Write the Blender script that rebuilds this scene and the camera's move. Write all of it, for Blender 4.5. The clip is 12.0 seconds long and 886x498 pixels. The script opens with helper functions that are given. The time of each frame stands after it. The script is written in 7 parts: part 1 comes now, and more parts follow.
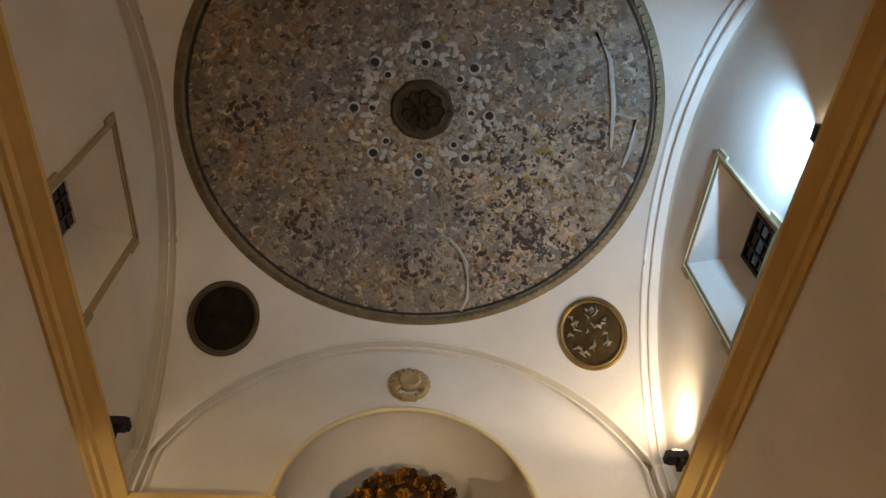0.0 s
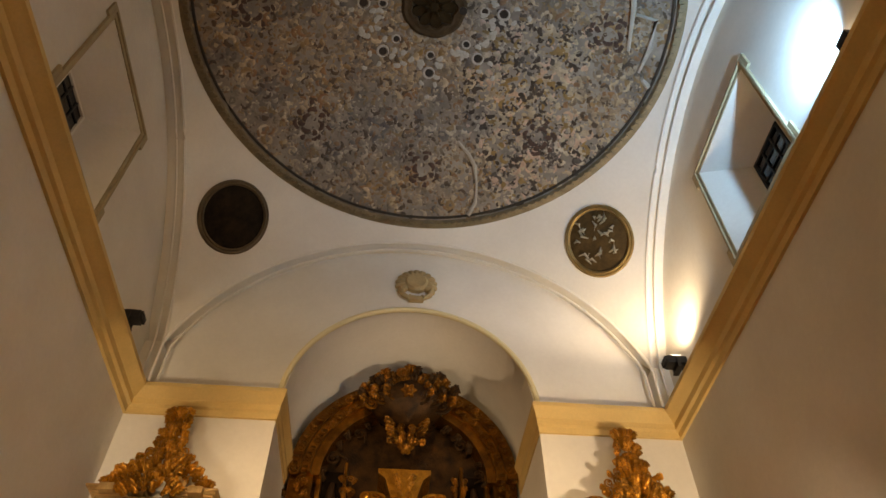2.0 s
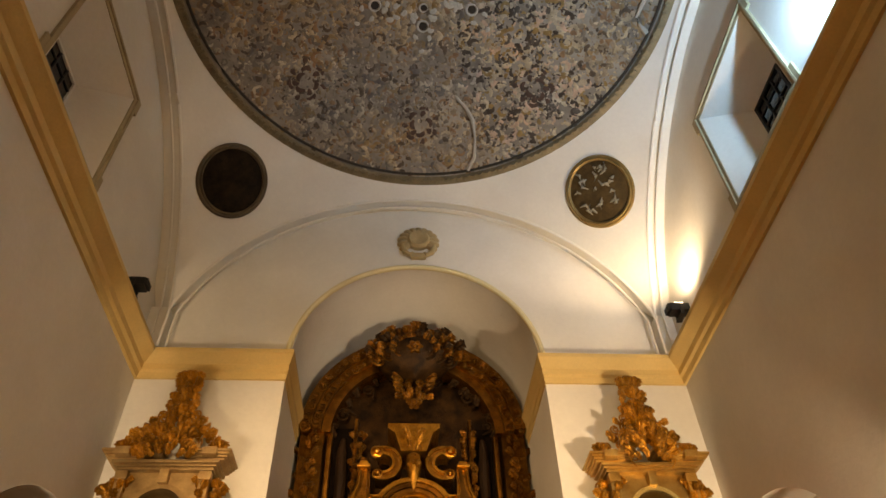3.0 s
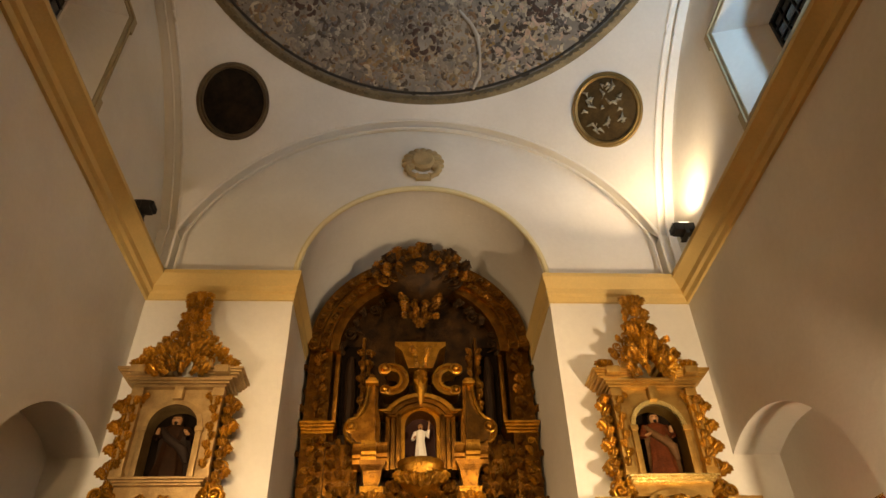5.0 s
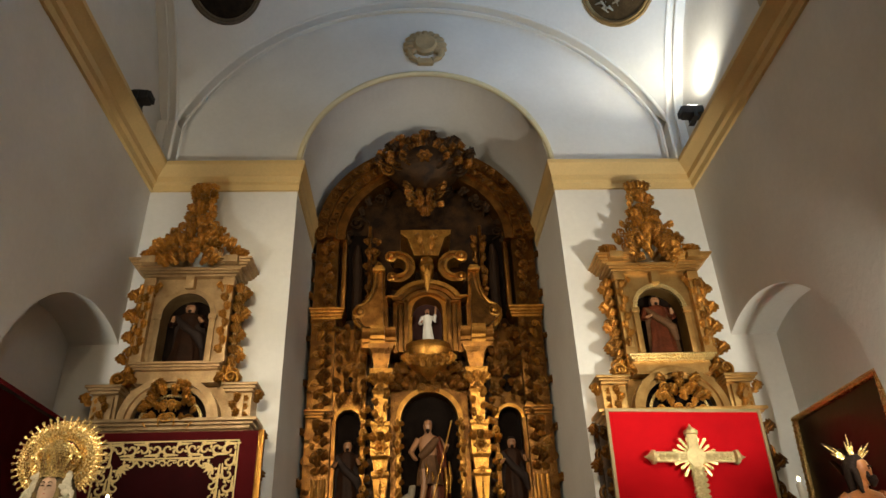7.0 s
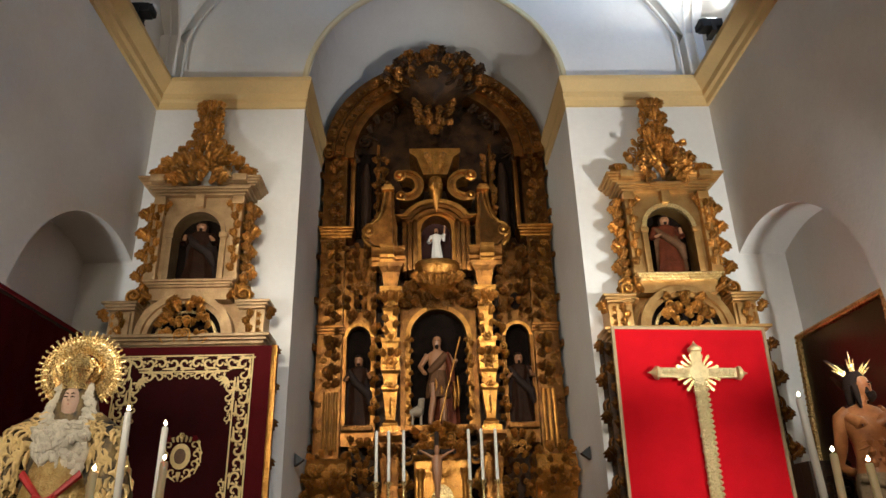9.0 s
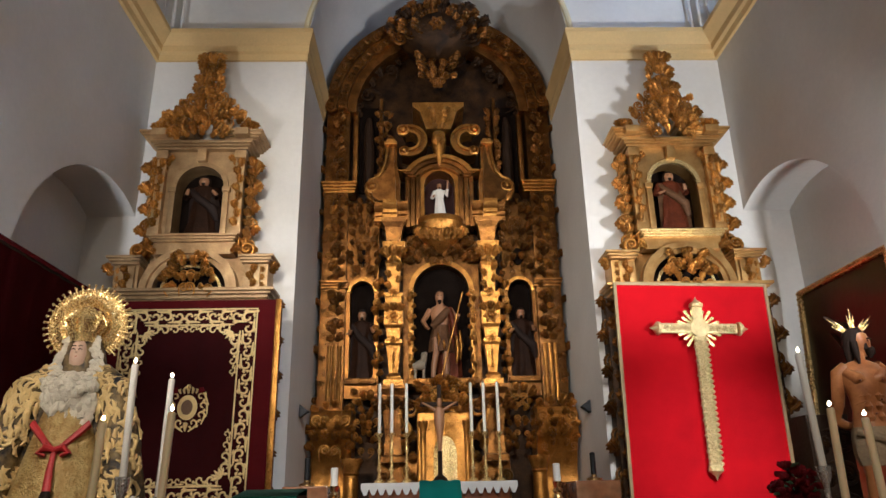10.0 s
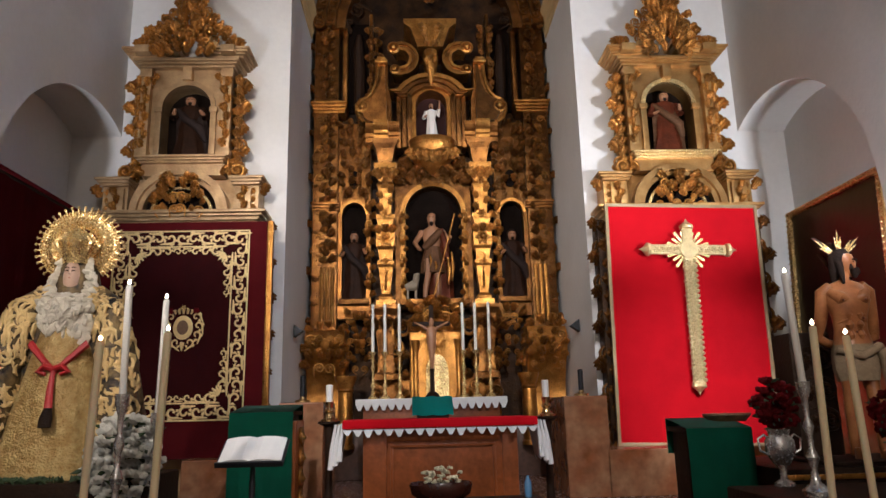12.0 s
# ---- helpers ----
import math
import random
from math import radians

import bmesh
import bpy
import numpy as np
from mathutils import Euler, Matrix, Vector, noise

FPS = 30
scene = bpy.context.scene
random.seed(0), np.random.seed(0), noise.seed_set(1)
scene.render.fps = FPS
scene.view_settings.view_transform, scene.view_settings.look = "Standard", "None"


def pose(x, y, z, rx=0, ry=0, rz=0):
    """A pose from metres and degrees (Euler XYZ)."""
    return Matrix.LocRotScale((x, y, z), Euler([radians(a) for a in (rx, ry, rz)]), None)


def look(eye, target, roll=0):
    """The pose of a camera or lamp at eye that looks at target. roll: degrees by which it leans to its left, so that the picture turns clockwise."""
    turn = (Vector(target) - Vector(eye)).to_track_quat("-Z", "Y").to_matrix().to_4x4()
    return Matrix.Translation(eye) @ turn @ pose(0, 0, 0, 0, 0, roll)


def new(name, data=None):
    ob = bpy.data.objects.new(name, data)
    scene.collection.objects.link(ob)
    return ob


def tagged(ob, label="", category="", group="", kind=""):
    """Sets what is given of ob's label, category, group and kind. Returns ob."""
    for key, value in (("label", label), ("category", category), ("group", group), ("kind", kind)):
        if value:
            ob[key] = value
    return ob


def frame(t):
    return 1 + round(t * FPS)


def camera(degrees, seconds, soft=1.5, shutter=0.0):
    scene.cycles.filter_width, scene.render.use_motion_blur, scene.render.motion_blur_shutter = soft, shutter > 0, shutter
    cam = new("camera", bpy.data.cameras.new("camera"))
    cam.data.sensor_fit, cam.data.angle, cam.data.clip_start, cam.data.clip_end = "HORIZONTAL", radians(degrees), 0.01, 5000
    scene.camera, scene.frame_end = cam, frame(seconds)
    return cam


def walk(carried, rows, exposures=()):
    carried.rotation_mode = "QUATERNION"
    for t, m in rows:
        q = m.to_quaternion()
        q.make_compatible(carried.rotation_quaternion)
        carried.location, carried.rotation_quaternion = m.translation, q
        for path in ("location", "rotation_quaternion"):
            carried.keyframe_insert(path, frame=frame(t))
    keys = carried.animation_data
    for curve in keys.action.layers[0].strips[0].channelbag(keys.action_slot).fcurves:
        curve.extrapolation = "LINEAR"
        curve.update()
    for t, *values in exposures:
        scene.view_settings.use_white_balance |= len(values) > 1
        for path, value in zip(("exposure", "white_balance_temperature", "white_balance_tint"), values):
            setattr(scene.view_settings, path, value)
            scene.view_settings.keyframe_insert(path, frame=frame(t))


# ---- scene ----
cam = camera(64.8, 12.0)
EYE = Vector((-0.32, 0.0, 1.6))
# seconds, tilt up, turn to the right, roll
ROWS = [
    (0, 56.61, 6.56, -2.70),
    (0.5, 54.55, 6.56, -2.43),
    (1, 52.42, 5.98, -1.41),
    (1.5, 50.35, 5.71, -0.81),
    (2, 48.76, 5.10, -0.19),
    (2.5, 46.74, 5.25, -0.91),
    (3, 45.18, 4.83, -2.08),
    (5, 38.73, 3.97, -1.84),
    (5.5, 36.69, 3.89, -1.56),
    (6, 33.57, 3.60, -1.26),
    (6.5, 31.25, 3.25, -1.93),
    (7, 29.58, 3.13, -2.15),
    (9, 22.98, 2.07, -1.57),
    (9.5, 21.04, 1.96, -1.19),
    (10, 19.33, 1.71, -1.21),
    (10.5, 17.48, 1.55, -1.49),
    (11, 15.58, 1.75, -1.63),
    (11.5, 14.08, 2.36, -1.62),
    (12, 12.90, 2.25, -1.39),
]


def aim(pitch, turn, roll):
    p, q = radians(pitch), radians(turn)
    way = Vector((math.sin(q) * math.cos(p), math.cos(q) * math.cos(p), math.sin(p)))
    return look(EYE, EYE + way * 10, roll)


EXPOSURES = [(0.0, 0.06, 9200, 14), (2.5, 0.17, 10200, 14), (3.2, 0.2, 10600, 14), (4.9, 0.1, 10800, 14), (5.1, 0.1, 10400, 14), (5.5, 0.0, 8000, 8),
             (6.5, -0.1, 6400, 2), (9.0, 0.1, 5500, 6), (12.0, 0.14, 5100, 14)]
walk(cam, [(t, aim(p, q, r)) for t, p, q, r in ROWS], EXPOSURES)

# ---- world and light ----
world = bpy.data.worlds.new("dusk")
scene.world = world
world.use_nodes = True
wn = world.node_tree
sky = wn.nodes.new("ShaderNodeTexSky")
sky.sky_type, sky.sun_disc = "NISHITA", False
sky.sun_elevation, sky.sun_rotation = radians(4), radians(200)
wn.links.new(sky.outputs[0], wn.nodes["Background"].inputs[0])
wn.nodes["Background"].inputs[1].default_value = 0.06


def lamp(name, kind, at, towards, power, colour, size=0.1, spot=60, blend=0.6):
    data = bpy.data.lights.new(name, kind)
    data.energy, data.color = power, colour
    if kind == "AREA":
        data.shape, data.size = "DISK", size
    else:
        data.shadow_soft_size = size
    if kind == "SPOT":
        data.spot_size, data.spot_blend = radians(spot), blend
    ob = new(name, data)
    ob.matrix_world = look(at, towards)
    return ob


WARM, SOFTWARM, NEUTRAL, COOL = (1.0, 0.72, 0.42), (1.0, 0.80, 0.56), (1.0, 0.9, 0.76), (0.22, 0.53, 1.0)
# unseen fill lamp added in the nave behind the camera
lamp("nave_fill", "POINT", (0.0, -9.0, 8.2), (0, -9, 0), 840, SOFTWARM, 0.5)
# projectors on the side walls of the sanctuary, for the side altarpieces
lamp("spot_left", "SPOT", (-4.68, 4.5, 3.0), (-3.5, 10.0, 6.4), 1150, NEUTRAL, 0.2, 62)
lamp("spot_right", "SPOT", (4.7, 4.5, 3.0), (3.4, 10.0, 6.4), 1400, NEUTRAL, 0.16, 62)
# projectors under the wide arch
lamp("spot_panel", "SPOT", (2.6, 0.9, 5.2), (3.55, 9.5, 1.95), 2700, NEUTRAL, 0.06, 21, 1.0)
lamp("spot_altar", "SPOT", (-2.6, 0.9, 5.4), (0.0, 12.0, 5.9), 1900, SOFTWARM, 0.1, 54, 0.8)
# added fill that brightens the altar area; no projector known here
lamp("fill_low", "SPOT", (0.6, 0.9, 6.6), (0.0, 10.5, 1.6), 1100, NEUTRAL, 0.1, 62)
lamp("spot_statue", "SPOT", (-3.4, 0.9, 5.2), (-3.0, 5.6, 2.5), 760, SOFTWARM, 0.08, 36)
lamp("spot_statue_east", "SPOT", (2.2, 0.9, 4.6), (3.3, 5.8, 2.3), 480, SOFTWARM, 0.08, 22)
# lamp in the right blind arch
lamp("arch_lamp", "SPOT", (5.25, 7.25, 2.7), (5.1, 9.6, 5.0), 130, NEUTRAL, 0.05, 90)
# floods standing on the right cornice
lamp("flood_near", "SPOT", (4.46, 3.1, 9.44), (4.2, 5.9, 13.0), 980, COOL, 0.06, 130, 1.0)
lamp("flood_far", "SPOT", (4.40, 8.92, 9.42), (3.7, 8.3, 13.0), 260, NEUTRAL, 0.05, 140, 0.8)

# ---- materials ----


def surface(name, colour, rough=0.6, metal=0.0, vary=0.15, scale=3.0, fine=40.0, bump=0.15, second=None, rand=0.0, spec=0.5, sheen=0.0):
    """A node material: two scales of noise in colour and relief; second: the colour of wear and stains."""
    m = bpy.data.materials.new(name)
    m.use_nodes = True
    n, l = m.node_tree.nodes, m.node_tree.links
    b = n["Principled BSDF"]
    co = n.new("ShaderNodeTexCoord")
    big, small = n.new("ShaderNodeTexNoise"), n.new("ShaderNodeTexNoise")
    for tex, s, d in ((big, scale, 6), (small, fine, 3)):
        tex.inputs["Scale"].default_value, tex.inputs["Detail"].default_value = s, d
        l.new(co.outputs["Object"], tex.inputs["Vector"])
    ramp = n.new("ShaderNodeMapRange")
    ramp.inputs["From Min"].default_value, ramp.inputs["From Max"].default_value = 0.35, 0.68
    l.new(big.outputs["Fac"], ramp.inputs["Value"])
    mix = n.new("ShaderNodeMix")
    mix.data_type = "RGBA"
    dark = second or tuple(c * (1 - vary) for c in colour)
    mix.inputs["A"].default_value, mix.inputs["B"].default_value = (*dark, 1), (*colour, 1)
    l.new(ramp.outputs[0], mix.inputs["Factor"])
    mix2 = n.new("ShaderNodeMix")
    mix2.data_type, mix2.blend_type = "RGBA", "MULTIPLY"
    mix2.inputs["Factor"].default_value = min(1.0, vary * 1.5)
    l.new(mix.outputs["Result"], mix2.inputs["A"])
    l.new(small.outputs["Fac"], mix2.inputs["B"])
    out = mix2.outputs["Result"]
    if rand:
        info, hsv = n.new("ShaderNodeObjectInfo"), n.new("ShaderNodeHueSaturation")
        vr = n.new("ShaderNodeMapRange")
        vr.inputs["To Min"].default_value, vr.inputs["To Max"].default_value = 1 - rand, 1 + rand
        l.new(info.outputs["Random"], vr.inputs["Value"])
        l.new(vr.outputs[0], hsv.inputs["Value"])
        l.new(out, hsv.inputs["Color"])
        out = hsv.outputs["Color"]
    l.new(out, b.inputs["Base Color"])
    rr = n.new("ShaderNodeMapRange")
    rr.inputs["To Min"].default_value, rr.inputs["To Max"].default_value = max(0.03, rough - 0.12), min(1.0, rough + 0.12)
    l.new(small.outputs["Fac"], rr.inputs["Value"])
    l.new(rr.outputs[0], b.inputs["Roughness"])
    b.inputs["Metallic"].default_value = metal
    b.inputs["Specular IOR Level"].default_value = spec
    if sheen:
        b.inputs["Sheen Weight"].default_value = sheen
    if bump:
        add = n.new("ShaderNodeMath")
        add.operation = "ADD"
        l.new(big.outputs["Fac"], add.inputs[0])
        l.new(small.outputs["Fac"], add.inputs[1])
        bn = n.new("ShaderNodeBump")
        bn.inputs["Strength"].default_value, bn.inputs["Distance"].default_value = bump, 0.02
        l.new(add.outputs[0], bn.inputs["Height"])
        l.new(bn.outputs[0], b.inputs["Normal"])
    return m


def islands(name, colours, rough=0.6, metal=0.0):
    """A material whose colour is picked anew for each loose piece of a mesh."""
    m = surface(name, colours[0], rough, metal, 0.3, 6.0, 30.0, 0.3)
    n, l = m.node_tree.nodes, m.node_tree.links
    geo, ramp = n.new("ShaderNodeNewGeometry"), n.new("ShaderNodeValToRGB")
    ramp.color_ramp.interpolation = "CONSTANT"
    els = ramp.color_ramp.elements
    while len(els) < len(colours):
        els.new(0.5)
    for i, c in enumerate(colours):
        els[i].position, els[i].color = i / len(colours), (*c, 1)
    l.new(geo.outputs["Random Per Island"], ramp.inputs["Fac"])
    for k in n:
        if k.type == "MIX" and k.blend_type == "MIX":
            patch, tone, tint = n.new("ShaderNodeTexNoise"), n.new("ShaderNodeValToRGB"), n.new("ShaderNodeMix")
            patch.inputs["Scale"].default_value = 0.55
            co = next(c for c in n if c.type == "TEX_COORD")
            l.new(co.outputs["Object"], patch.inputs["Vector"])
            tone.color_ramp.elements[0].position, tone.color_ramp.elements[1].position = 0.4, 0.6
            tone.color_ramp.elements[0].color, tone.color_ramp.elements[1].color = (0.78, 0.77, 0.76, 1), (1, 0.82, 0.62, 1)
            l.new(patch.outputs["Fac"], tone.inputs["Fac"])
            tint.data_type, tint.blend_type = "RGBA", "MULTIPLY"
            tint.inputs["Factor"].default_value = 1.0
            l.new(ramp.outputs[0], tint.inputs["A"])
            l.new(tone.outputs[0], tint.inputs["B"])
            l.new(tint.outputs["Result"], k.inputs["B"])
            half = n.new("ShaderNodeHueSaturation")
            half.inputs["Value"].default_value = 0.6
            l.new(tint.outputs["Result"], half.inputs["Color"])
            l.new(half.outputs[0], k.inputs["A"])
            break
    return m


PLASTER = surface("white_plaster", (0.80, 0.77, 0.72), 0.85, 0, 0.07, 0.6, 14, 0.14, (0.70, 0.665, 0.61))
OCHRE = surface("ochre_paint", (0.74, 0.52, 0.22), 0.7, 0, 0.12, 1.5, 25, 0.15)
CREAM = surface("cream_moulding", (0.78, 0.68, 0.42), 0.7, 0, 0.1, 1.5, 25, 0.1)
STONE_TRIM = surface("buff_stone_trim", (0.5, 0.41, 0.26), 0.8, 0, 0.2, 3, 30, 0.2)
GREY_PLASTER = surface("grey_line_paint", (0.42, 0.41, 0.4), 0.8, 0, 0.1, 2, 20, 0.1)
DOME = surface("painted_dome_ground", (0.42, 0.37, 0.31), 0.85, 0, 0.35, 1.1, 7, 0.4, (0.20, 0.17, 0.15))
CURLS = islands("painted_relief", [(0.46, 0.42, 0.38), (0.60, 0.54, 0.45), (0.16, 0.125, 0.10), (0.76, 0.69, 0.58), (0.42, 0.32, 0.20), (0.25, 0.24, 0.24), (0.50, 0.455, 0.40), (0.38, 0.34, 0.30), (0.40, 0.26, 0.17), (0.30, 0.26, 0.22)], 0.85)
CLEAN = islands("cleaned_relief", [(0.76, 0.72, 0.63), (0.68, 0.63, 0.53), (0.08, 0.06, 0.05), (0.8, 0.62, 0.55), (0.42, 0.3, 0.14), (0.14, 0.13, 0.13), (0.6, 0.56, 0.5), (0.1, 0.08, 0.07)], 0.8)
RINGM = surface("dome_ring_gilt_brown", (0.36, 0.28, 0.17), 0.6, 0.2, 0.35, 4, 30, 0.3)
REPAIR = surface("bare_plaster_repair", (0.5, 0.45, 0.39), 0.9, 0, 0.2, 5, 30, 0.3)
GOLD = surface("gilded_carving", (0.66, 0.315, 0.06), 0.3, 0.9, 0.22, 6, 60, 0.3, (0.38, 0.17, 0.03), 0.4)
OLDGOLD = surface("dark_gilded_wood", (0.37, 0.16, 0.03), 0.3, 0.88, 0.28, 6, 55, 0.35, (0.17, 0.066, 0.013), 0.5)
PALEGOLD = surface("worn_pale_gilding", (0.60, 0.40, 0.19), 0.45, 0.45, 0.25, 4.5, 35, 0.35, (0.38, 0.23, 0.10), 0.25)
WARMGILT = surface("warm_worn_gilding", (0.72, 0.44, 0.15), 0.36, 0.7, 0.25, 4.5, 35, 0.3, (0.52, 0.28, 0.08), 0.25)
BRIGHT = surface("polished_gold", (0.98, 0.72, 0.30), 0.26, 0.78, 0.15, 6, 60, 0.4)
SILVER = surface("polished_silver", (0.8, 0.79, 0.76), 0.24, 0.75, 0.2, 6, 50, 0.2)
DARKWOOD = surface("dark_old_wood", (0.042, 0.022, 0.012), 0.6, 0, 0.4, 4, 40, 0.3, None, 0, 0.12)
# near-black: niche backs and openings get their dark from this colour
NICHE = surface("near_black_recess", (0.016, 0.010, 0.007), 0.9, 0, 0.4, 3, 20, 0.2, None, 0, 0.04)
# dark gilt of carvings, with the arched head's shade put into it
DARKGILT = surface("dark_and_shaded_gilding", (0.085, 0.038, 0.011), 0.5, 0.4, 0.4, 4, 30, 0.5, (0.022, 0.011, 0.005), 0, 0.2)
IRON = surface("black_painted_metal", (0.02, 0.02, 0.022), 0.5, 0.3, 0.2, 8, 60, 0.1)
GLASSDARK = surface("night_window_glass", (0.015, 0.022, 0.035), 0.08, 0, 0.2, 2, 20, 0.02)
FLOOR = surface("red_marble_floor", (0.3, 0.16, 0.11), 0.25, 0, 0.35, 2, 14, 0.05)

# ---- mesh tools ----


def paint(bm, since, index):
    bm.faces.ensure_lookup_table()
    for f in bm.faces[since:]:
        f.material_index = index


def finish(bm, name, mats, smooth=None):
    me = bpy.data.meshes.new(name)
    bmesh.ops.recalc_face_normals(bm, faces=bm.faces)
    if smooth is not None:
        for f in bm.faces:
            f.smooth = True
        for e in bm.edges:
            if len(e.link_faces) == 2 and e.calc_face_angle(0) > radians(smooth):
                e.smooth = False
    bm.to_mesh(me)
    bm.free()
    for m in mats if isinstance(mats, (list, tuple)) else [mats]:
        me.materials.append(m)
    return me


def part(name, bm, material, parent=None, label="", smooth=35):
    ob = new(name, finish(bm, name, material, smooth))
    ob.parent = parent
    return tagged(ob, label)


def piece(name, me, parent, m):
    ob = new(name, me)
    ob.parent = parent
    ob.matrix_basis = m
    return ob


def thing(name, at, label, category, group="", turn=0):
    ob = new(name)
    ob.empty_display_size = 0.1
    ob.matrix_basis = pose(*at, 0, 0, turn)
    return tagged(ob, label, category, group)


def structure(name, bm, material, label, category, smooth=None):
    return tagged(part(name, bm, material, None, "", smooth), label, category, "", "structure")


def block(bm, x0, x1, y0, y1, z0, z1, bevel=0.0):
    r = bmesh.ops.create_cube(bm, size=1, matrix=Matrix.LocRotScale(((x0 + x1) / 2, (y0 + y1) / 2, (z0 + z1) / 2), None, (abs(x1 - x0), abs(y1 - y0), abs(z1 - z0))))
    if bevel:
        edges = {e for v in r["verts"] for e in v.link_edges}
        bmesh.ops.bevel(bm, geom=list(edges), offset=bevel, segments=2, affect="EDGES", profile=0.6)


def lathe(bm, profile, at=(0, 0, 0), seg=24, m=None):
    """A turned shape from (radius, height) pairs."""
    rings = []
    for r, z in profile:
        ring = []
        for i in range(seg):
            a = 2 * math.pi * i / seg
            p = Vector((r * math.cos(a), r * math.sin(a), z))
            ring.append(bm.verts.new((m @ p if m else p) + Vector(at)))
        rings.append(ring)
    for a, b in zip(rings, rings[1:]):
        for i in range(seg):
            bm.faces.new((a[i], a[(i + 1) % seg], b[(i + 1) % seg], b[i]))
    bm.faces.new(rings[0][::-1])
    bm.faces.new(rings[-1])


def loft(bm, sections, seg=20, folds=0, depth=0.0):
    """A body through ellipses (z, rx, ry, cx, cy); folds: pleats round it."""
    rings = []
    for k, (z, rx, ry, cx, cy) in enumerate(sections):
        ring = []
        for i in range(seg):
            a = 2 * math.pi * i / seg
            w = 1 + depth * math.cos(folds * a + 0.4 * k) * (1 - k / len(sections))
            ring.append(bm.verts.new((cx + rx * w * math.cos(a), cy + ry * w * math.sin(a), z)))
        rings.append(ring)
    for a, b in zip(rings, rings[1:]):
        for i in range(seg):
            bm.faces.new((a[i], a[(i + 1) % seg], b[(i + 1) % seg], b[i]))
    bm.faces.new(rings[0][::-1])
    bm.faces.new(rings[-1])


def tube(bm, path, radii, seg=8, flat=1.0):
    """A round bar along a path, with a radius at each point; flat squeezes it towards the y axis."""
    path = [Vector(p) for p in path]
    rings = []
    for i, p in enumerate(path):
        way = (path[min(i + 1, len(path) - 1)] - path[max(i - 1, 0)]).normalized()
        ref = Vector((0, 1, 0)) if abs(way.y) < 0.9 else Vector((1, 0, 0))
        u = way.cross(ref).normalized()
        v = way.cross(u).normalized()
        r = radii[i] if isinstance(radii, (list, tuple)) else radii
        rings.append([bm.verts.new(p + r * (math.cos(2 * math.pi * k / seg) * u + flat * math.sin(2 * math.pi * k / seg) * v)) for k in range(seg)])
    for a, b in zip(rings, rings[1:]):
        for i in range(seg):
            bm.faces.new((a[i], a[(i + 1) % seg], b[(i + 1) % seg], b[i]))
    bm.faces.new(rings[0][::-1])
    bm.faces.new(rings[-1])


def prism(bm, points, to_a, to_b):
    """A closed outline of 2D points, put at two places by to_a and to_b and joined."""
    a, b = [bm.verts.new(to_a(*p)) for p in points], [bm.verts.new(to_b(*p)) for p in points]
    n = len(points)
    for i in range(n):
        bm.faces.new((a[i], a[(i + 1) % n], b[(i + 1) % n], b[i]))
    bm.faces.new(a[::-1])
    bm.faces.new(b)


def slab(bm, u0, u1, v0, v1, d0, d1, holes, put, cuts=()):
    """A wall in (u, v) between depths d0 and d1, with holes (ua, ub, low(u), high(u)) that go through it."""
    us = {u0, u1, *cuts}
    for ua, ub, lo, hi in holes:
        us |= {ua + (ub - ua) * i / 32 for i in range(33)}
    us = sorted(u for u in us if u0 <= u <= u1)

    def quad(*ps):
        bm.faces.new([bm.verts.new(put(*p)) for p in ps])

    def solid(u, side):
        cut = sorted((lo(u), hi(u)) for ua, ub, lo, hi in holes if ua < u + side * 1e-5 < ub)
        out, z = [], v0
        for a, b in cut:
            out.append((z, max(z, a)))
            z = b
        out.append((z, v1))
        return out
    for a, b in zip(us, us[1:]):
        for (la, ha), (lb, hb) in zip(solid(a, 1), solid(b, -1)):
            if ha - la < 1e-4 and hb - lb < 1e-4:
                continue
            quad((a, la, d0), (b, lb, d0), (b, hb, d0), (a, ha, d0))
            quad((a, la, d1), (a, ha, d1), (b, hb, d1), (b, lb, d1))
            quad((a, la, d0), (a, la, d1), (b, lb, d1), (b, lb, d0))
            quad((a, ha, d0), (b, hb, d0), (b, hb, d1), (a, ha, d1))
    for u in us:
        for ua, ub, lo, hi in holes:
            if (abs(u - ua) < 1e-6 or abs(u - ub) < 1e-6) and hi(u) - lo(u) > 1e-4:
                quad((u, lo(u), d0), (u, hi(u), d0), (u, hi(u), d1), (u, lo(u), d1))
    for u in (u0, u1):
        quad((u, v0, d0), (u, v1, d0), (u, v1, d1), (u, v0, d1))
    bmesh.ops.remove_doubles(bm, verts=bm.verts, dist=1e-4)


# ---- the building ----
WX, YB, YF = 4.82, 10.25, 0.65
CORN_LOW, CORN_TOP, CORN_OUT = 8.62, 9.08, 0.3
AX, AY, YC = 4.5, 4.65, 5.3           # half sizes of the vault's square, its centre
RING_R, RING_Z, DOME_RISE = 4.36, 13.40, 1.32
APSE = 2.28


def arch_hole(centre, half, base, spring):
    return (centre - half, centre + half, lambda u: base, lambda u: spring + math.sqrt(max(0.0, half * half - (u - centre) ** 2)))


bm = bmesh.new()
slab(bm, -5.9, 5.9, 0, 14.4, YB, YB + 0.5, [arch_hole(0, APSE, -0.5, CORN_TOP)], lambda u, v, d: (u, d, v))
structure("wall_north", bm, PLASTER, "white plastered end wall with a round-headed opening", "wall")

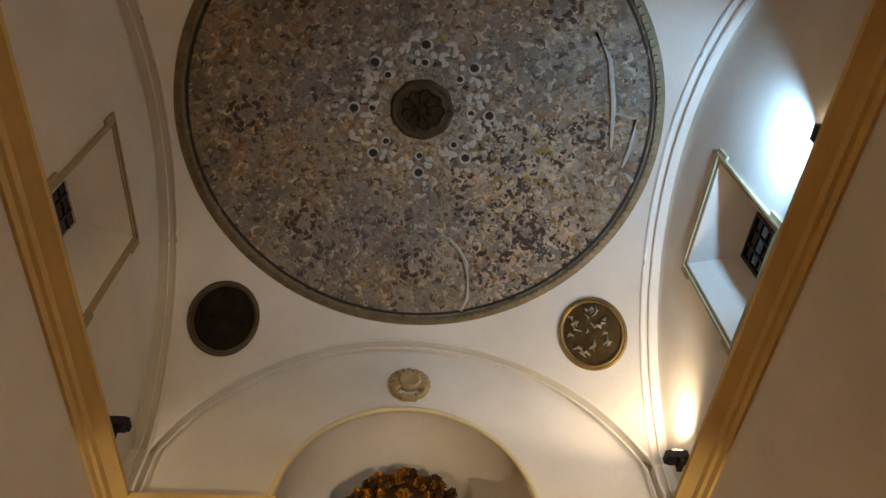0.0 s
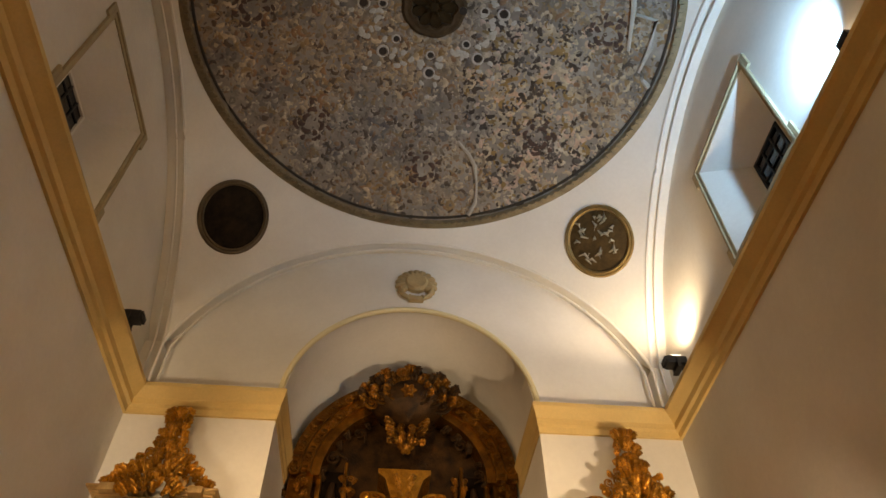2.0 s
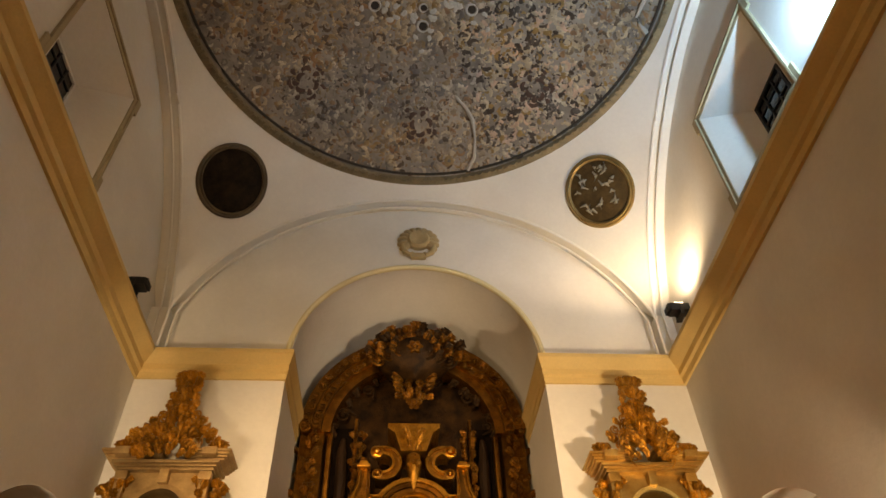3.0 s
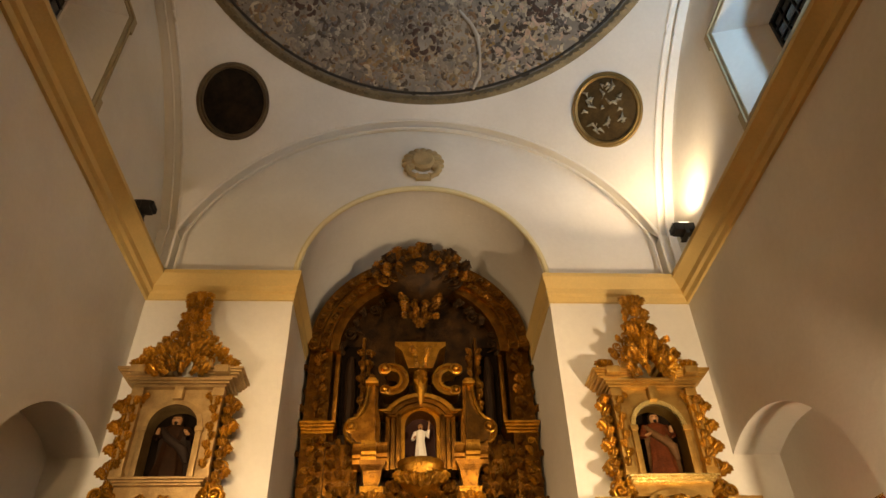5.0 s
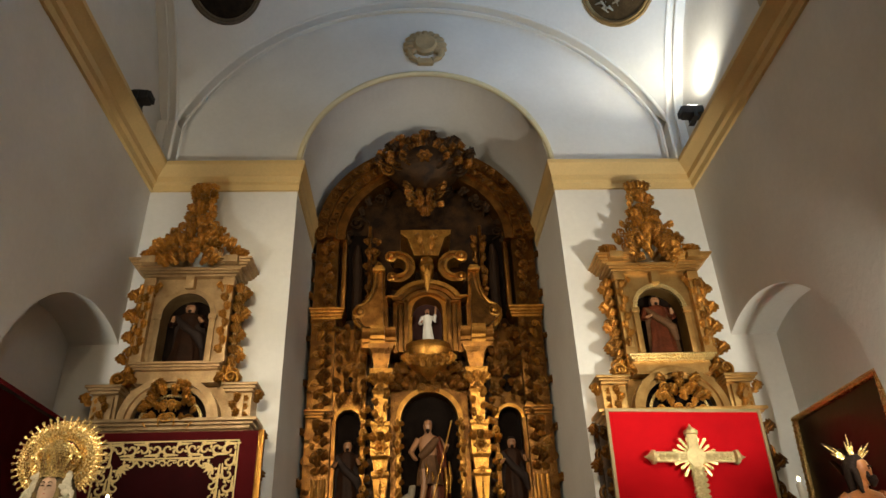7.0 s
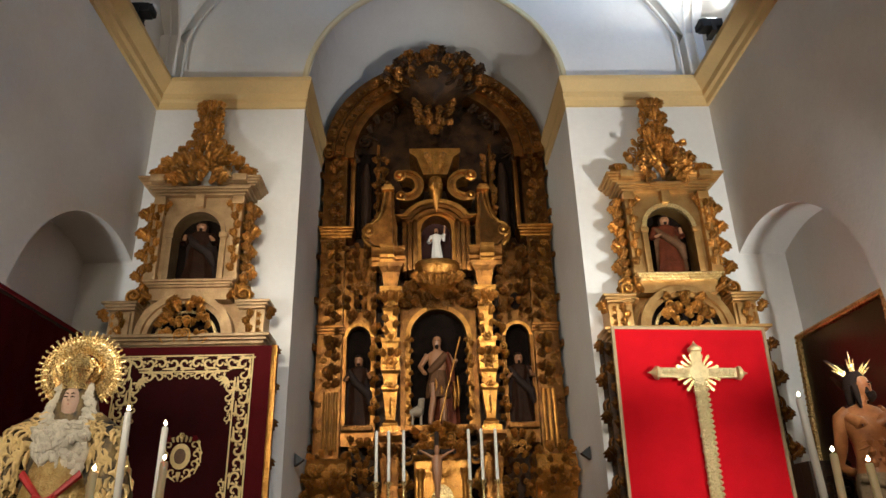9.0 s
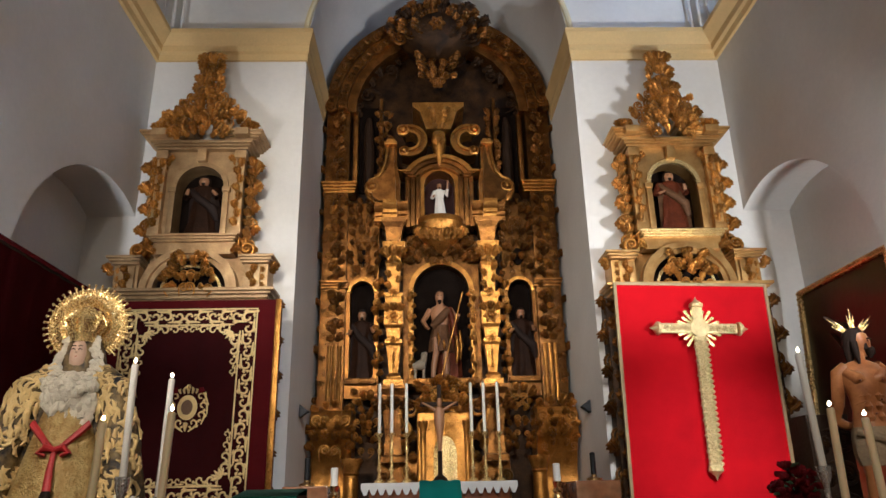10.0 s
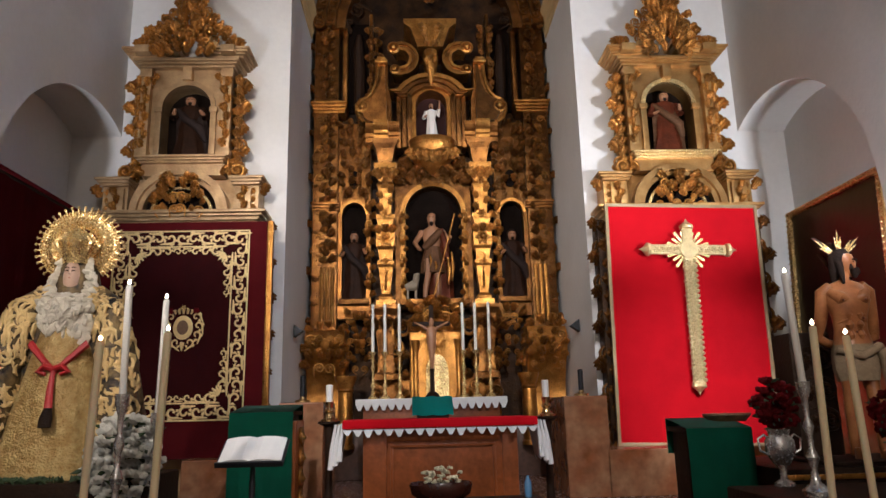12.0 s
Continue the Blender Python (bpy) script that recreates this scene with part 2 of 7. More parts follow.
NICHE_Y, NICHE_R, NICHE_Z = 9.33, 2.15, 3.85
WIN = (4.68, 6.68, 9.6, 11.72)
for side, name in ((-1, "wall_west"), (1, "wall_east")):
    bm = bmesh.new()
    holes = [(WIN[0], WIN[1], lambda u: WIN[2], lambda u: WIN[3]),
             (NICHE_Y - NICHE_R, YB + 0.3, lambda u: 0.5, lambda u: NICHE_Z + math.sqrt(max(0.0, NICHE_R ** 2 - (u - NICHE_Y) ** 2)))]
    slab(bm, -14, YB + 0.3, 0, 14.4, side * WX, side * (WX + 0.75), holes, lambda u, v, d: (d, u, v))
    structure(name, bm, PLASTER, "white plastered side wall with a blind arch and a high window", "wall")
    bm = bmesh.new()
    slab(bm, -14, YB + 0.3, 0, 14.4, side * (WX + 0.75), side * (WX + 1.0), [(5.24, 6.14, lambda u: 10.42, lambda u: 11.2)], lambda u, v, d: (d, u, v))
    structure("wall_backing", bm, PLASTER, "plastered wall behind the blind arch", "wall")

# unseen arch, its opening narrowed to keep lamp light off the side walls
bm = bmesh.new()
slab(bm, -WX, WX, 0, 14.4, YF - 0.5, YF, [arch_hole(0, 3.1, -0.5, 9.6)], lambda u, v, d: (u, d, v))
structure("wall_south", bm, PLASTER, "white plastered nave arch, unseen, narrowed to shade the side walls", "wall")
bm = bmesh.new()
block(bm, -5.9, 5.9, -14.3, -14, 0, 14.4)
structure("wall_nave", bm, PLASTER, "white plastered far wall of the nave", "wall")
bm = bmesh.new()
block(bm, -5.9, 5.9, -14, YF - 0.2, 13.2, 13.4)
structure("ceiling_nave", bm, PLASTER, "white plastered ceiling of the nave", "ceiling")
bm = bmesh.new()
block(bm, -6, 6, -14.3, 13.4, -0.3, 0)
structure("floor", bm, FLOOR, "polished reddish marble floor", "floor")
bm = bmesh.new()
for i, y in enumerate((3.0, 3.35, 3.7)):
    block(bm, -WX, WX, y, YB, i * 0.167, (i + 1) * 0.167 - 0.0005 * (2 - i), 0.01)
block(bm, -APSE, APSE, YB, 13.0, 0, 0.5)
structure("altar_steps", bm, FLOOR, "marble steps and raised sanctuary floor", "steps")

# the recess behind the end wall
bm = bmesh.new()
block(bm, -APSE - 0.4, APSE + 0.4, 13.0, 13.3, 0, 11.8)
for s, nm in ((-1, "wall_apse_west"), (1, "wall_apse_east")):
    wb = bmesh.new()
    block(wb, s * APSE, s * (APSE + 0.4), YB + 0.5, 13.0, 0, CORN_TOP)
    structure(nm, wb, PLASTER, "white plastered side of the recess", "wall")
structure("wall_apse", bm, PLASTER, "white plastered recess behind the high altar", "wall")
bm = bmesh.new()
arc = [(math.cos(math.pi * i / 40), math.sin(math.pi * i / 40)) for i in range(41)]
prism(bm, [(APSE * c, CORN_TOP + APSE * s) for c, s in arc] + [((APSE + 0.4) * c, CORN_TOP + (APSE + 0.4) * s) for c, s in arc[::-1]],
      lambda x, z: (x, YB + 0.5, z), lambda x, z: (x, 13.0, z))
structure("ceiling_apse", bm, PLASTER, "plastered barrel vault over the high altar", "ceiling", 30)


# pendentives: one sphere between the dome's ring and the four arches
SPHERE_R2, SPHERE_Z = 44.5, 8.35


def sphere_z(x, y):
    return SPHERE_Z + math.sqrt(max(0.0, SPHERE_R2 - x * x - y * y))


def vault_point(a, s):
    c, d = math.cos(a), math.sin(a)
    k = min(AX / max(abs(c), 1e-6), AY / max(abs(d), 1e-6))
    r = RING_R + (k - RING_R) * s
    return Vector((r * c, YC + r * d, sphere_z(r * c, r * d)))


bm = bmesh.new()
corner = math.atan2(AY, AX)
angles = sorted({round(v, 5) for v in [2 * math.pi * i / 144 for i in range(144)] + [corner, math.pi - corner, math.pi + corner, 2 * math.pi - corner]})
rows_v = []
for a in angles:
    col = [vault_point(a, s / 10) for s in range(11)]
    p = col[-1]
    q = Vector((p.x, p.y, p.z))
    if abs(abs(p.y - YC) - AY) < 1e-4:
        q.y = YB + 0.02 if p.y > YC else YF - 0.02
    if abs(abs(p.x) - AX) < 1e-4:
        q.x = math.copysign(WX + 0.02, p.x)
    col.append(q)
    rows_v.append([bm.verts.new(c) for c in col])
for a, b in zip(rows_v, rows_v[1:] + rows_v[:1]):
    for i in range(len(a) - 1):
        bm.faces.new((a[i], a[i + 1], b[i + 1], b[i]))
# the corners below the springing
for sx in (-1, 1):
    for sy in (-1, 1):
        zc = sphere_z(AX, AY) + 0.01
        yo = YB + 0.02 if sy > 0 else YF - 0.02
        wb = bmesh.new()
        block(wb, sx * AX, sx * (WX + 0.02), YC + sy * AY, yo, CORN_TOP - 0.02, zc)
        structure("trim_corner", wb, PLASTER, "plastered springing block of the vault", "corner")
structure("ceiling_pendentives", bm, PLASTER, "white plastered pendentives under the dome", "ceiling", 30)

# the thin moulded rib round each wall arch
for name, put, half_w, fixed in (("trim_north_arch", lambda u, z, o: (u, YC + AY + o, z), AX, AY), ("trim_south_arch", lambda u, z, o: (u, YC - AY - o, z), AX, AY),
                                 ("trim_west_arch", lambda u, z, o: (-AX - o, YC + u, z), AY, AX), ("trim_east_arch", lambda u, z, o: (AX + o, YC + u, z), AY, AX)):
    bm = bmesh.new()
    rad = math.sqrt(SPHERE_R2 - fixed * fixed)
    for shrink, r, back in ((0.0, 0.035, 0.0), (0.1, 0.022, 0.12)):
        lim = math.asin((half_w - shrink) / (rad - shrink))
        pts = []
        for i in range(61):
            t = -lim + 2 * lim * i / 60
            pts.append(Vector(put((rad - shrink) * math.sin(t), SPHERE_Z + (rad - shrink) * math.cos(t), back)))
        tube(bm, [Vector((pts[0].x, pts[0].y, CORN_TOP))] + pts + [Vector((pts[-1].x, pts[-1].y, CORN_TOP))], r, 8)
    structure(name, bm, PLASTER, "white plaster rib round the wall arch", "moulding", 40)

# cornice profile: out from the wall, height
CORN = [(0, CORN_LOW), (0.05, CORN_LOW), (0.07, CORN_LOW + 0.10), (0.12, CORN_LOW + 0.13), (0.13, CORN_LOW + 0.24), (0.17, CORN_LOW + 0.27),
        (0.23, CORN_LOW + 0.33), (0.27, CORN_LOW + 0.36), (CORN_OUT, CORN_LOW + 0.38), (CORN_OUT, CORN_TOP), (0, CORN_TOP)]
for side, name in ((-1, "trim_cornice_west"), (1, "trim_cornice_east")):
    bm = bmesh.new()
    prism(bm, CORN, lambda o, z: (side * (WX - o), YF, z), lambda o, z: (side * (WX - o), YB - o, z))
    structure(name, bm, OCHRE, "ochre-painted moulded plaster cornice", "cornice", 25)
for side, name in ((-1, "trim_cornice_north_west"), (1, "trim_cornice_north_east")):
    bm = bmesh.new()
    prism(bm, CORN, lambda o, z: (side * (WX - o), YB - o, z), lambda o, z: (side * (APSE - o * 0.45), YB - o, z))
    prism(bm, CORN, lambda o, z: (side * (APSE - o * 0.45), YB - o, z), lambda o, z: (side * (APSE - o * 0.45), 12.3, z))
    structure(name, bm, OCHRE, "ochre-painted moulded plaster cornice", "cornice", 25)
# cream line round the opening's arch
bm = bmesh.new()
tube(bm, [((APSE + 0.03) * c, YB - 0.02, CORN_TOP + (APSE + 0.03) * s) for c, s in arc], 0.055, 8)
structure("trim_apse_arch", bm, CREAM, "cream-painted bead round the arch opening", "moulding", 40)

# high windows
for side, name in ((-1, "window_west"), (1, "window_east")):
    win = tagged(new(name), "deep splayed window with a moulded stone-coloured surround", "window", "high windows", "structure")
    y0, y1, z0, z1 = WIN
    gx, gy0, gy1, gz0, gz1 = side * 5.42, 5.26, 6.12, 10.44, 11.18
    bm = bmesh.new()
    o = [bm.verts.new((side * WX, y, z)) for y, z in ((y0, z0), (y1, z0), (y1, z1), (y0, z1))]
    g = [bm.verts.new((gx, y, z)) for y, z in ((gy0, gz0), (gy1, gz0), (gy1, gz1), (gy0, gz1))]
    for i in range(4):
        bm.faces.new((o[i], o[(i + 1) % 4], g[(i + 1) % 4], g[i]))
    part("reveal", bm, PLASTER, win, "white splayed reveal", None)
    bm = bmesh.new()
    for d, a, h in ((0.02, 0.0, 0.10), (0.05, 0.07, 0.05)):
        for ya, yb, za, zb in ((y0 - a - h, y0 - a, z0 - a - h, z1 + a + h), (y1 + a, y1 + a + h, z0 - a - h, z1 + a + h),
                               (y0 - a, y1 + a, z1 + a, z1 + a + h), (y0 - a, y1 + a, z0 - a - h, z0 - a)):
            block(bm, side * WX, side * (WX - d), ya, yb, za, zb, 0.006)
    for ya in (y0 - 0.2, y1 + 0.1):
        for za in (z1 - 0.22, z0 - 0.12):
            block(bm, side * WX, side * (WX - 0.045), ya, ya + 0.1, za, za + 0.34, 0.006)
    part("surround", bm, STONE_TRIM, win, "buff moulded surround with ears", None)
    bm = bmesh.new()
    f = 0.05
    for ya, yb, za, zb in ((gy0, gy0 + f, gz0, gz1), (gy1 - f, gy1, gz0, gz1), (gy0, gy1, gz0, gz0 + f), (gy0, gy1, gz1 - f, gz1)):
        block(bm, gx - 0.03, gx + 0.03, ya, yb, za, zb)
    fr = part("window_frame", bm, PLASTER if side < 0 else IRON, win, "", None)
    cols, rws = 3, 3
    for i in range(1, cols):
        bm = bmesh.new()
        yy = gy0 + (gy1 - gy0) * i / cols
        block(bm, gx - 0.02, gx + 0.02, yy - 0.012, yy + 0.012, gz0, gz1)
        part("glazing_bar", bm, IRON, win, "", None)
    for i in range(1, rws):
        bm = bmesh.new()
        zz = gz0 + (gz1 - gz0) * i / rws
        block(bm, gx - 0.017, gx + 0.017, gy0, gy1, zz - 0.012, zz + 0.012)
        part("glazing_bar", bm, IRON, win, "", None)
    for i in range(cols):
        for j in range(rws):
            bm = bmesh.new()
            ya, za = gy0 + (gy1 - gy0) * i / cols, gz0 + (gz1 - gz0) * j / rws
            block(bm, gx + side * 0.005, gx + side * 0.012, ya + 0.004, ya + (gy1 - gy0) / cols - 0.004, za + 0.004, za + (gz1 - gz0) / rws - 0.004)
            part("pane", bm, GLASSDARK, win, "", None)

# ---- the dome ----
DOME_BIG = (RING_R ** 2 + DOME_RISE ** 2) / (2 * DOME_RISE)


def dome_z(r):
    return RING_Z + DOME_RISE - DOME_BIG + math.sqrt(DOME_BIG ** 2 - r * r)


bm = bmesh.new()
prof = [(RING_R * i / 24, dome_z(RING_R * i / 24)) for i in range(25)]
rings = [[bm.verts.new((r * math.cos(2 * math.pi * k / 96), YC + r * math.sin(2 * math.pi * k / 96), z)) for k in range(96)] for r, z in prof[1:]]
top = bm.verts.new((0, YC, prof[0][1]))
for k in range(96):
    bm.faces.new((top, rings[0][k], rings[0][(k + 1) % 96]))
    for a, b in zip(rings, rings[1:]):
        bm.faces.new((a[k], b[k], b[(k + 1) % 96], a[(k + 1) % 96]))
structure("ceiling_dome", bm, DOME, "shallow dome painted with grey and brown scrollwork", "dome", 40)
bm = bmesh.new()
band = [(RING_R - 0.1, RING_Z + 0.08), (RING_R - 0.1, RING_Z - 0.01), (RING_R - 0.02, RING_Z - 0.03), (RING_R + 0.04, RING_Z - 0.05), (RING_R + 0.06, RING_Z + 0.05), (RING_R, RING_Z + 0.1)]
rings = [[bm.verts.new((r * math.cos(2 * math.pi * k / 128), YC + r * math.sin(2 * math.pi * k / 128), z)) for k in range(128)] for r, z in band]
for a, b in zip(rings, rings[1:] + rings[:1]):
    for k in range(128):
        bm.faces.new((a[k], a[(k + 1) % 128], b[(k + 1) % 128], b[k]))
for k in range(180):
    a = 2 * math.pi * k / 180
    bmesh.ops.create_cube(bm, size=1, matrix=Matrix.Translation((0, YC, 0)) @ Matrix.Rotation(a, 4, "Z") @ Matrix.LocRotScale((RING_R - 0.06, 0, RING_Z - 0.03), None, (0.07, 0.085, 0.05)))
# dark tube laid along the ring as its inner shade line
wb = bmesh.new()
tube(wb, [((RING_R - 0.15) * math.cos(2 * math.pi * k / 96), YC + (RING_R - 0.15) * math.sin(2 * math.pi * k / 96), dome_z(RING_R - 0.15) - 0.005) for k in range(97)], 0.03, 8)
structure("trim_dome_shadow_bead", wb, surface("shade_line_brown", (0.045, 0.035, 0.025), 0.7, 0, 0.3, 4, 30, 0.2), "dark bead inside the dome's ring, drawn as its shade line", "moulding", 40)
structure("trim_dome_ring", bm, RINGM, "brown moulded ring with dentils round the dome", "moulding", 40)


def dome_frame(r, a):
    """Place and axes on the dome's underside: x round it, y outwards, z into the room."""
    p = Vector((r * math.cos(a), YC + r * math.sin(a), dome_z(r)))
    n = (Vector((0, YC, RING_Z + DOME_RISE - DOME_BIG)) - p).normalized()
    t = Vector((-math.sin(a), math.cos(a), 0))
    o = n.cross(t).normalized()
    if o.dot(Vector((math.cos(a), math.sin(a), 0))) < 0:
        o = -o
    m = Matrix((t, o, n)).transposed().to_4x4()
    m.translation = p
    return m


def crescent(sweep, width, height, bend=1.0, n=8):
    """Vertices and faces of a tapering curl, in its own plane."""
    vs, fs = [], []
    for i in range(n + 1):
        u = i / n
        a = sweep * (u - 0.5)
        r = 1.0 - bend * 0.35 * u
        w = width * math.sin(math.pi * min(0.98, 0.06 + 0.92 * u)) ** 0.7
        c, s = math.cos(a), math.sin(a)
        vs += [((r + w) * c, (r + w) * s, 0), (r * c, r * s, height), ((r - w) * c, (r - w) * s, 0)]
        if i:
            b = 3 * i
            fs += [(b - 3, b, b + 1, b - 2), (b - 2, b + 1, b + 2, b - 1)]
    return vs, fs


PROTOS = [crescent(2.3, 0.42, 0.16), crescent(3.8, 0.36, 0.16, 1.7, 10), crescent(1.3, 0.46, 0.15), crescent(6.2, 0.22, 0.2, 0.0, 14), crescent(1.0, 0.62, 0.16), crescent(0.7, 0.3, 0.12)]
rng = random.Random(7)
soiled, cleaned, blossom = ([], []), ([], []), ([], [])


def add_curl(proto, m, store):
    verts, faces = store
    base = len(verts)
    vs, fs = PROTOS[proto]
    verts.extend((m @ Vector(v))[:] for v in vs)
    faces.extend(tuple(base + i for i in f) for f in fs)


half = math.pi / 8
design = []
for i in range(900):
    r = math.sqrt(rng.uniform(0.62 ** 2, (RING_R - 0.16) ** 2))
    design.append((r, rng.uniform(0.0, half), rng.uniform(0, 6.28), rng.choice((0.035, 0.05, 0.07, 0.09, 0.13)) * rng.uniform(0.8, 1.15), rng.choice((0, 0, 1, 1, 2, 2, 2, 4, 4, 5, 5))))
for k in range(9):                       # pale lobes round the crown
    design.append((0.85 + 0.07 * k, half * (0.55 + 0.3 * math.sin(k * 1.9)), 1.57 + 0.5 * math.sin(k), 0.15, 4))
for k in range(10):                      # star flowers
    for r0 in (2.7, 3.45):
        design.append((r0 + 0.2 * math.cos(k), 0.09 * math.sin(k) / r0 * 2 + (0.0 if r0 < 3 else half * 0.9), k * 0.63, 0.1, 4))
for s in range(8):                       # dark blossoms on the axes
    for k in range(14):
        ang = s * 2 * half + math.pi / 2
        m = dome_frame(3.3, ang) @ Matrix.Rotation(k * 0.9, 4, "Z") @ Matrix.Translation((0.06 + 0.02 * k, 0, 0.014)) @ Matrix.Diagonal((0.12, 0.12, 0.1, 1))
        add_curl(4 if k % 2 else 0, m, blossom)
pale, holes = ([], []), ([], [])
for s in range(8):                       # chains of ringed eyes on the axes, pale wings between them
    ang = s * 2 * half + math.pi / 2
    for r, size in ((1.34, 0.11), (0.98, 0.08)):
        m = dome_frame(r, ang) @ Matrix.Translation((0, 0, 0.03))
        add_curl(3, m @ Matrix.Diagonal((size, size, size, 1)), pale)
        base = len(holes[0])
        holes[0].extend((m @ Vector((size * 0.72 * math.cos(k * math.pi / 6), size * 0.72 * math.sin(k * math.pi / 6), -0.012)))[:] for k in range(12))
        holes[1].append(tuple(base + k for k in range(12)))
    for r, off, turn, size in ((1.16, 0.05, 0.0, 0.12), (1.16, -0.05, 3.14, 0.12), (1.54, 0.05, 0.3, 0.11), (1.54, -0.05, 2.84, 0.11), (1.75, 0.0, 1.57, 0.1)):
        add_curl(2, dome_frame(r, ang + off / r) @ Matrix.Translation((0, 0, 0.02)) @ Matrix.Rotation(turn, 4, "Z") @ Matrix.Diagonal((size, size, size, 1)), pale)
    for k in range(7):
        off, r = rng.uniform(-0.22, 0.22), rng.uniform(0.95, 1.4)
        m = dome_frame(r, ang + half + off) @ Matrix.Translation((0, 0, 0.016)) @ Matrix.Rotation(rng.uniform(0, 6.28), 4, "Z")
        add_curl(rng.choice((0, 2, 2)), m @ Matrix.Diagonal((0.13, 0.13, 0.08, 1)), pale)
for s in range(8):
    for flip in (1, -1):
        for r, a, turn, size, proto in design:
            ang = s * 2 * half + flip * a + math.pi / 2 + rng.uniform(-0.012, 0.012)
            m = dome_frame(min(r, RING_R - 0.15), ang) @ Matrix.Rotation(flip * turn, 4, "Z") @ Matrix.Diagonal((size * flip, size, size * 0.9, 1))
            if rng.random() < 0.93:
                deg = math.degrees(ang) % 360
                add_curl(proto, m, cleaned if turn in (0, 1.57) and r < 1.9 or 28 < deg < 68 and r > 1.3 or (deg < 28 and 1.0 < r < 3.1) else soiled)
for (verts, faces), mat, label in ((soiled, CURLS, "grey, ochre and rust scrollwork in low relief on the dome"), (blossom, surface("dark_rust_relief", (0.13, 0.07, 0.05), 0.8, 0, 0.4, 6, 30, 0.3), "dark rust-red blossoms in low relief on the dome"), (pale, surface("pale_grey_stucco", (0.58, 0.55, 0.49), 0.85, 0, 0.3, 5, 25, 0.3, (0.5, 0.48, 0.44)), "pale ringed eyes and wings round the dome's crown"), (holes, surface("dark_eye_paint", (0.03, 0.02, 0.015), 0.8, 0, 0.2, 5, 25, 0.1), "dark centres of the ringed eyes on the dome"), (cleaned, CLEAN, "cleaned patch of pale scrollwork in low relief on the dome")):
    me = bpy.data.meshes.new("dome_scrollwork")
    me.from_pydata(verts, [], faces)
    me.materials.append(mat)
    for p in me.polygons:
        p.use_smooth = True
    tagged(new("dome_scrollwork", me), label, "scrollwork", "", "stuff")

# ---- carved ornament, shared by the altarpieces ----


def leaf_mesh(n=15):
    """A curling, lobed acanthus leaf of length 1 along z, its face towards -y."""
    bm = bmesh.new()
    rings = []
    for i in range(n + 1):
        u = i / n
        lobe = 0.58 + 0.42 * abs(math.sin(u * 4.2 * math.pi + 0.5))
        w = 0.36 * math.sin(math.pi * (0.14 + 0.82 * u)) ** 0.8 * lobe + 0.015
        y = -0.30 * math.sin(math.pi * u * 0.95) ** 1.2 - 0.26 * u ** 3
        z = u - 0.26 * u ** 4
        d = 0.16 * lobe
        rings.append([bm.verts.new(p) for p in ((-w, y + 0.22 * w, z + 0.25 * w), (-0.5 * w, y - d * w, z + 0.1 * w), (-0.13 * w, y + 0.05 * w, z), (0, y - 0.14 * w, z),
                                                (0.13 * w, y + 0.05 * w, z), (0.5 * w, y - d * w, z + 0.1 * w), (w, y + 0.22 * w, z + 0.25 * w), (0, y + 0.62 * w + 0.03, z))])
    for a, b in zip(rings, rings[1:]):
        for k in range(8):
            bm.faces.new((a[k], a[(k + 1) % 8], b[(k + 1) % 8], b[k]))
    bm.faces.new(rings[0][::-1])
    bm.faces.new(rings[-1])
    return bm


def volute_mesh(turns=1.6, n=22):
    """A scroll about 1 across: a rolled spiral with a stem that leaves it below."""
    bm = bmesh.new()
    path, rad = [(0.50, 0.02, -0.75), (0.52, 0.0, -0.4)], [0.05, 0.09]
    for i in range(n + 1):
        u = i / n
        a, r = 2 * math.pi * turns * u, 0.5 * (1 - 0.8 * u)
        path.append((r * math.cos(a), -0.14 * u, r * math.sin(a)))
        rad.append(0.115 * (1 - 0.35 * u))
    tube(bm, path, rad, 6)
    lathe(bm, [(0.02, 0.0), (0.1, 0.03), (0.11, 0.1), (0.05, 0.17)], (0, -0.12, 0), 8, Matrix.Rotation(radians(90), 4, "X"))
    return bm


def rosette_mesh():
    bm = bmesh.new()
    seg, rings = 24, []
    for r, y in ((0.5, 0.0), (0.46, -0.12), (0.3, -0.16), (0.18, -0.08), (0.14, -0.2), (0.05, -0.26)):
        ring = []
        for k in range(seg):
            a = 2 * math.pi * k / seg
            w = 1 + (0.22 * math.cos(6 * a) if r > 0.25 else 0)
            ring.append(bm.verts.new((r * w * math.cos(a), y, r * w * math.sin(a))))
        rings.append(ring)
    for a, b in zip(rings, rings[1:]):
        for k in range(seg):
            bm.faces.new((a[k], a[(k + 1) % seg], b[(k + 1) % seg], b[k]))
    bm.faces.new(rings[-1])
    return bm


def bud_mesh():
    """A short drop of three husks."""
    bm = bmesh.new()
    for k in range(3):
        lathe(bm, [(0.02, 0.0), (0.16, 0.08), (0.2, 0.2), (0.12, 0.32), (0.04, 0.36)], (0, -0.1, -0.32 * k), 8)
    return bm


ORN = {}


def orn(parent, kind, material, x, y, z, size, angle=0.0, flip=1, tilt=0.0):
    key = (kind, material.name)
    if key not in ORN:
        ORN[key] = finish({"leaf": leaf_mesh, "scroll": volute_mesh, "rosette": rosette_mesh, "husk_drop": bud_mesh}[kind](), "carved_" + kind, material, 38)
    m = Matrix.Translation((x, y, z)) @ Matrix.Rotation(radians(angle), 4, "Y") @ Matrix.Rotation(radians(tilt), 4, "X") @ Matrix.Diagonal((size * flip, size, size, 1))
    return piece("carved_" + kind, ORN[key], parent, m)


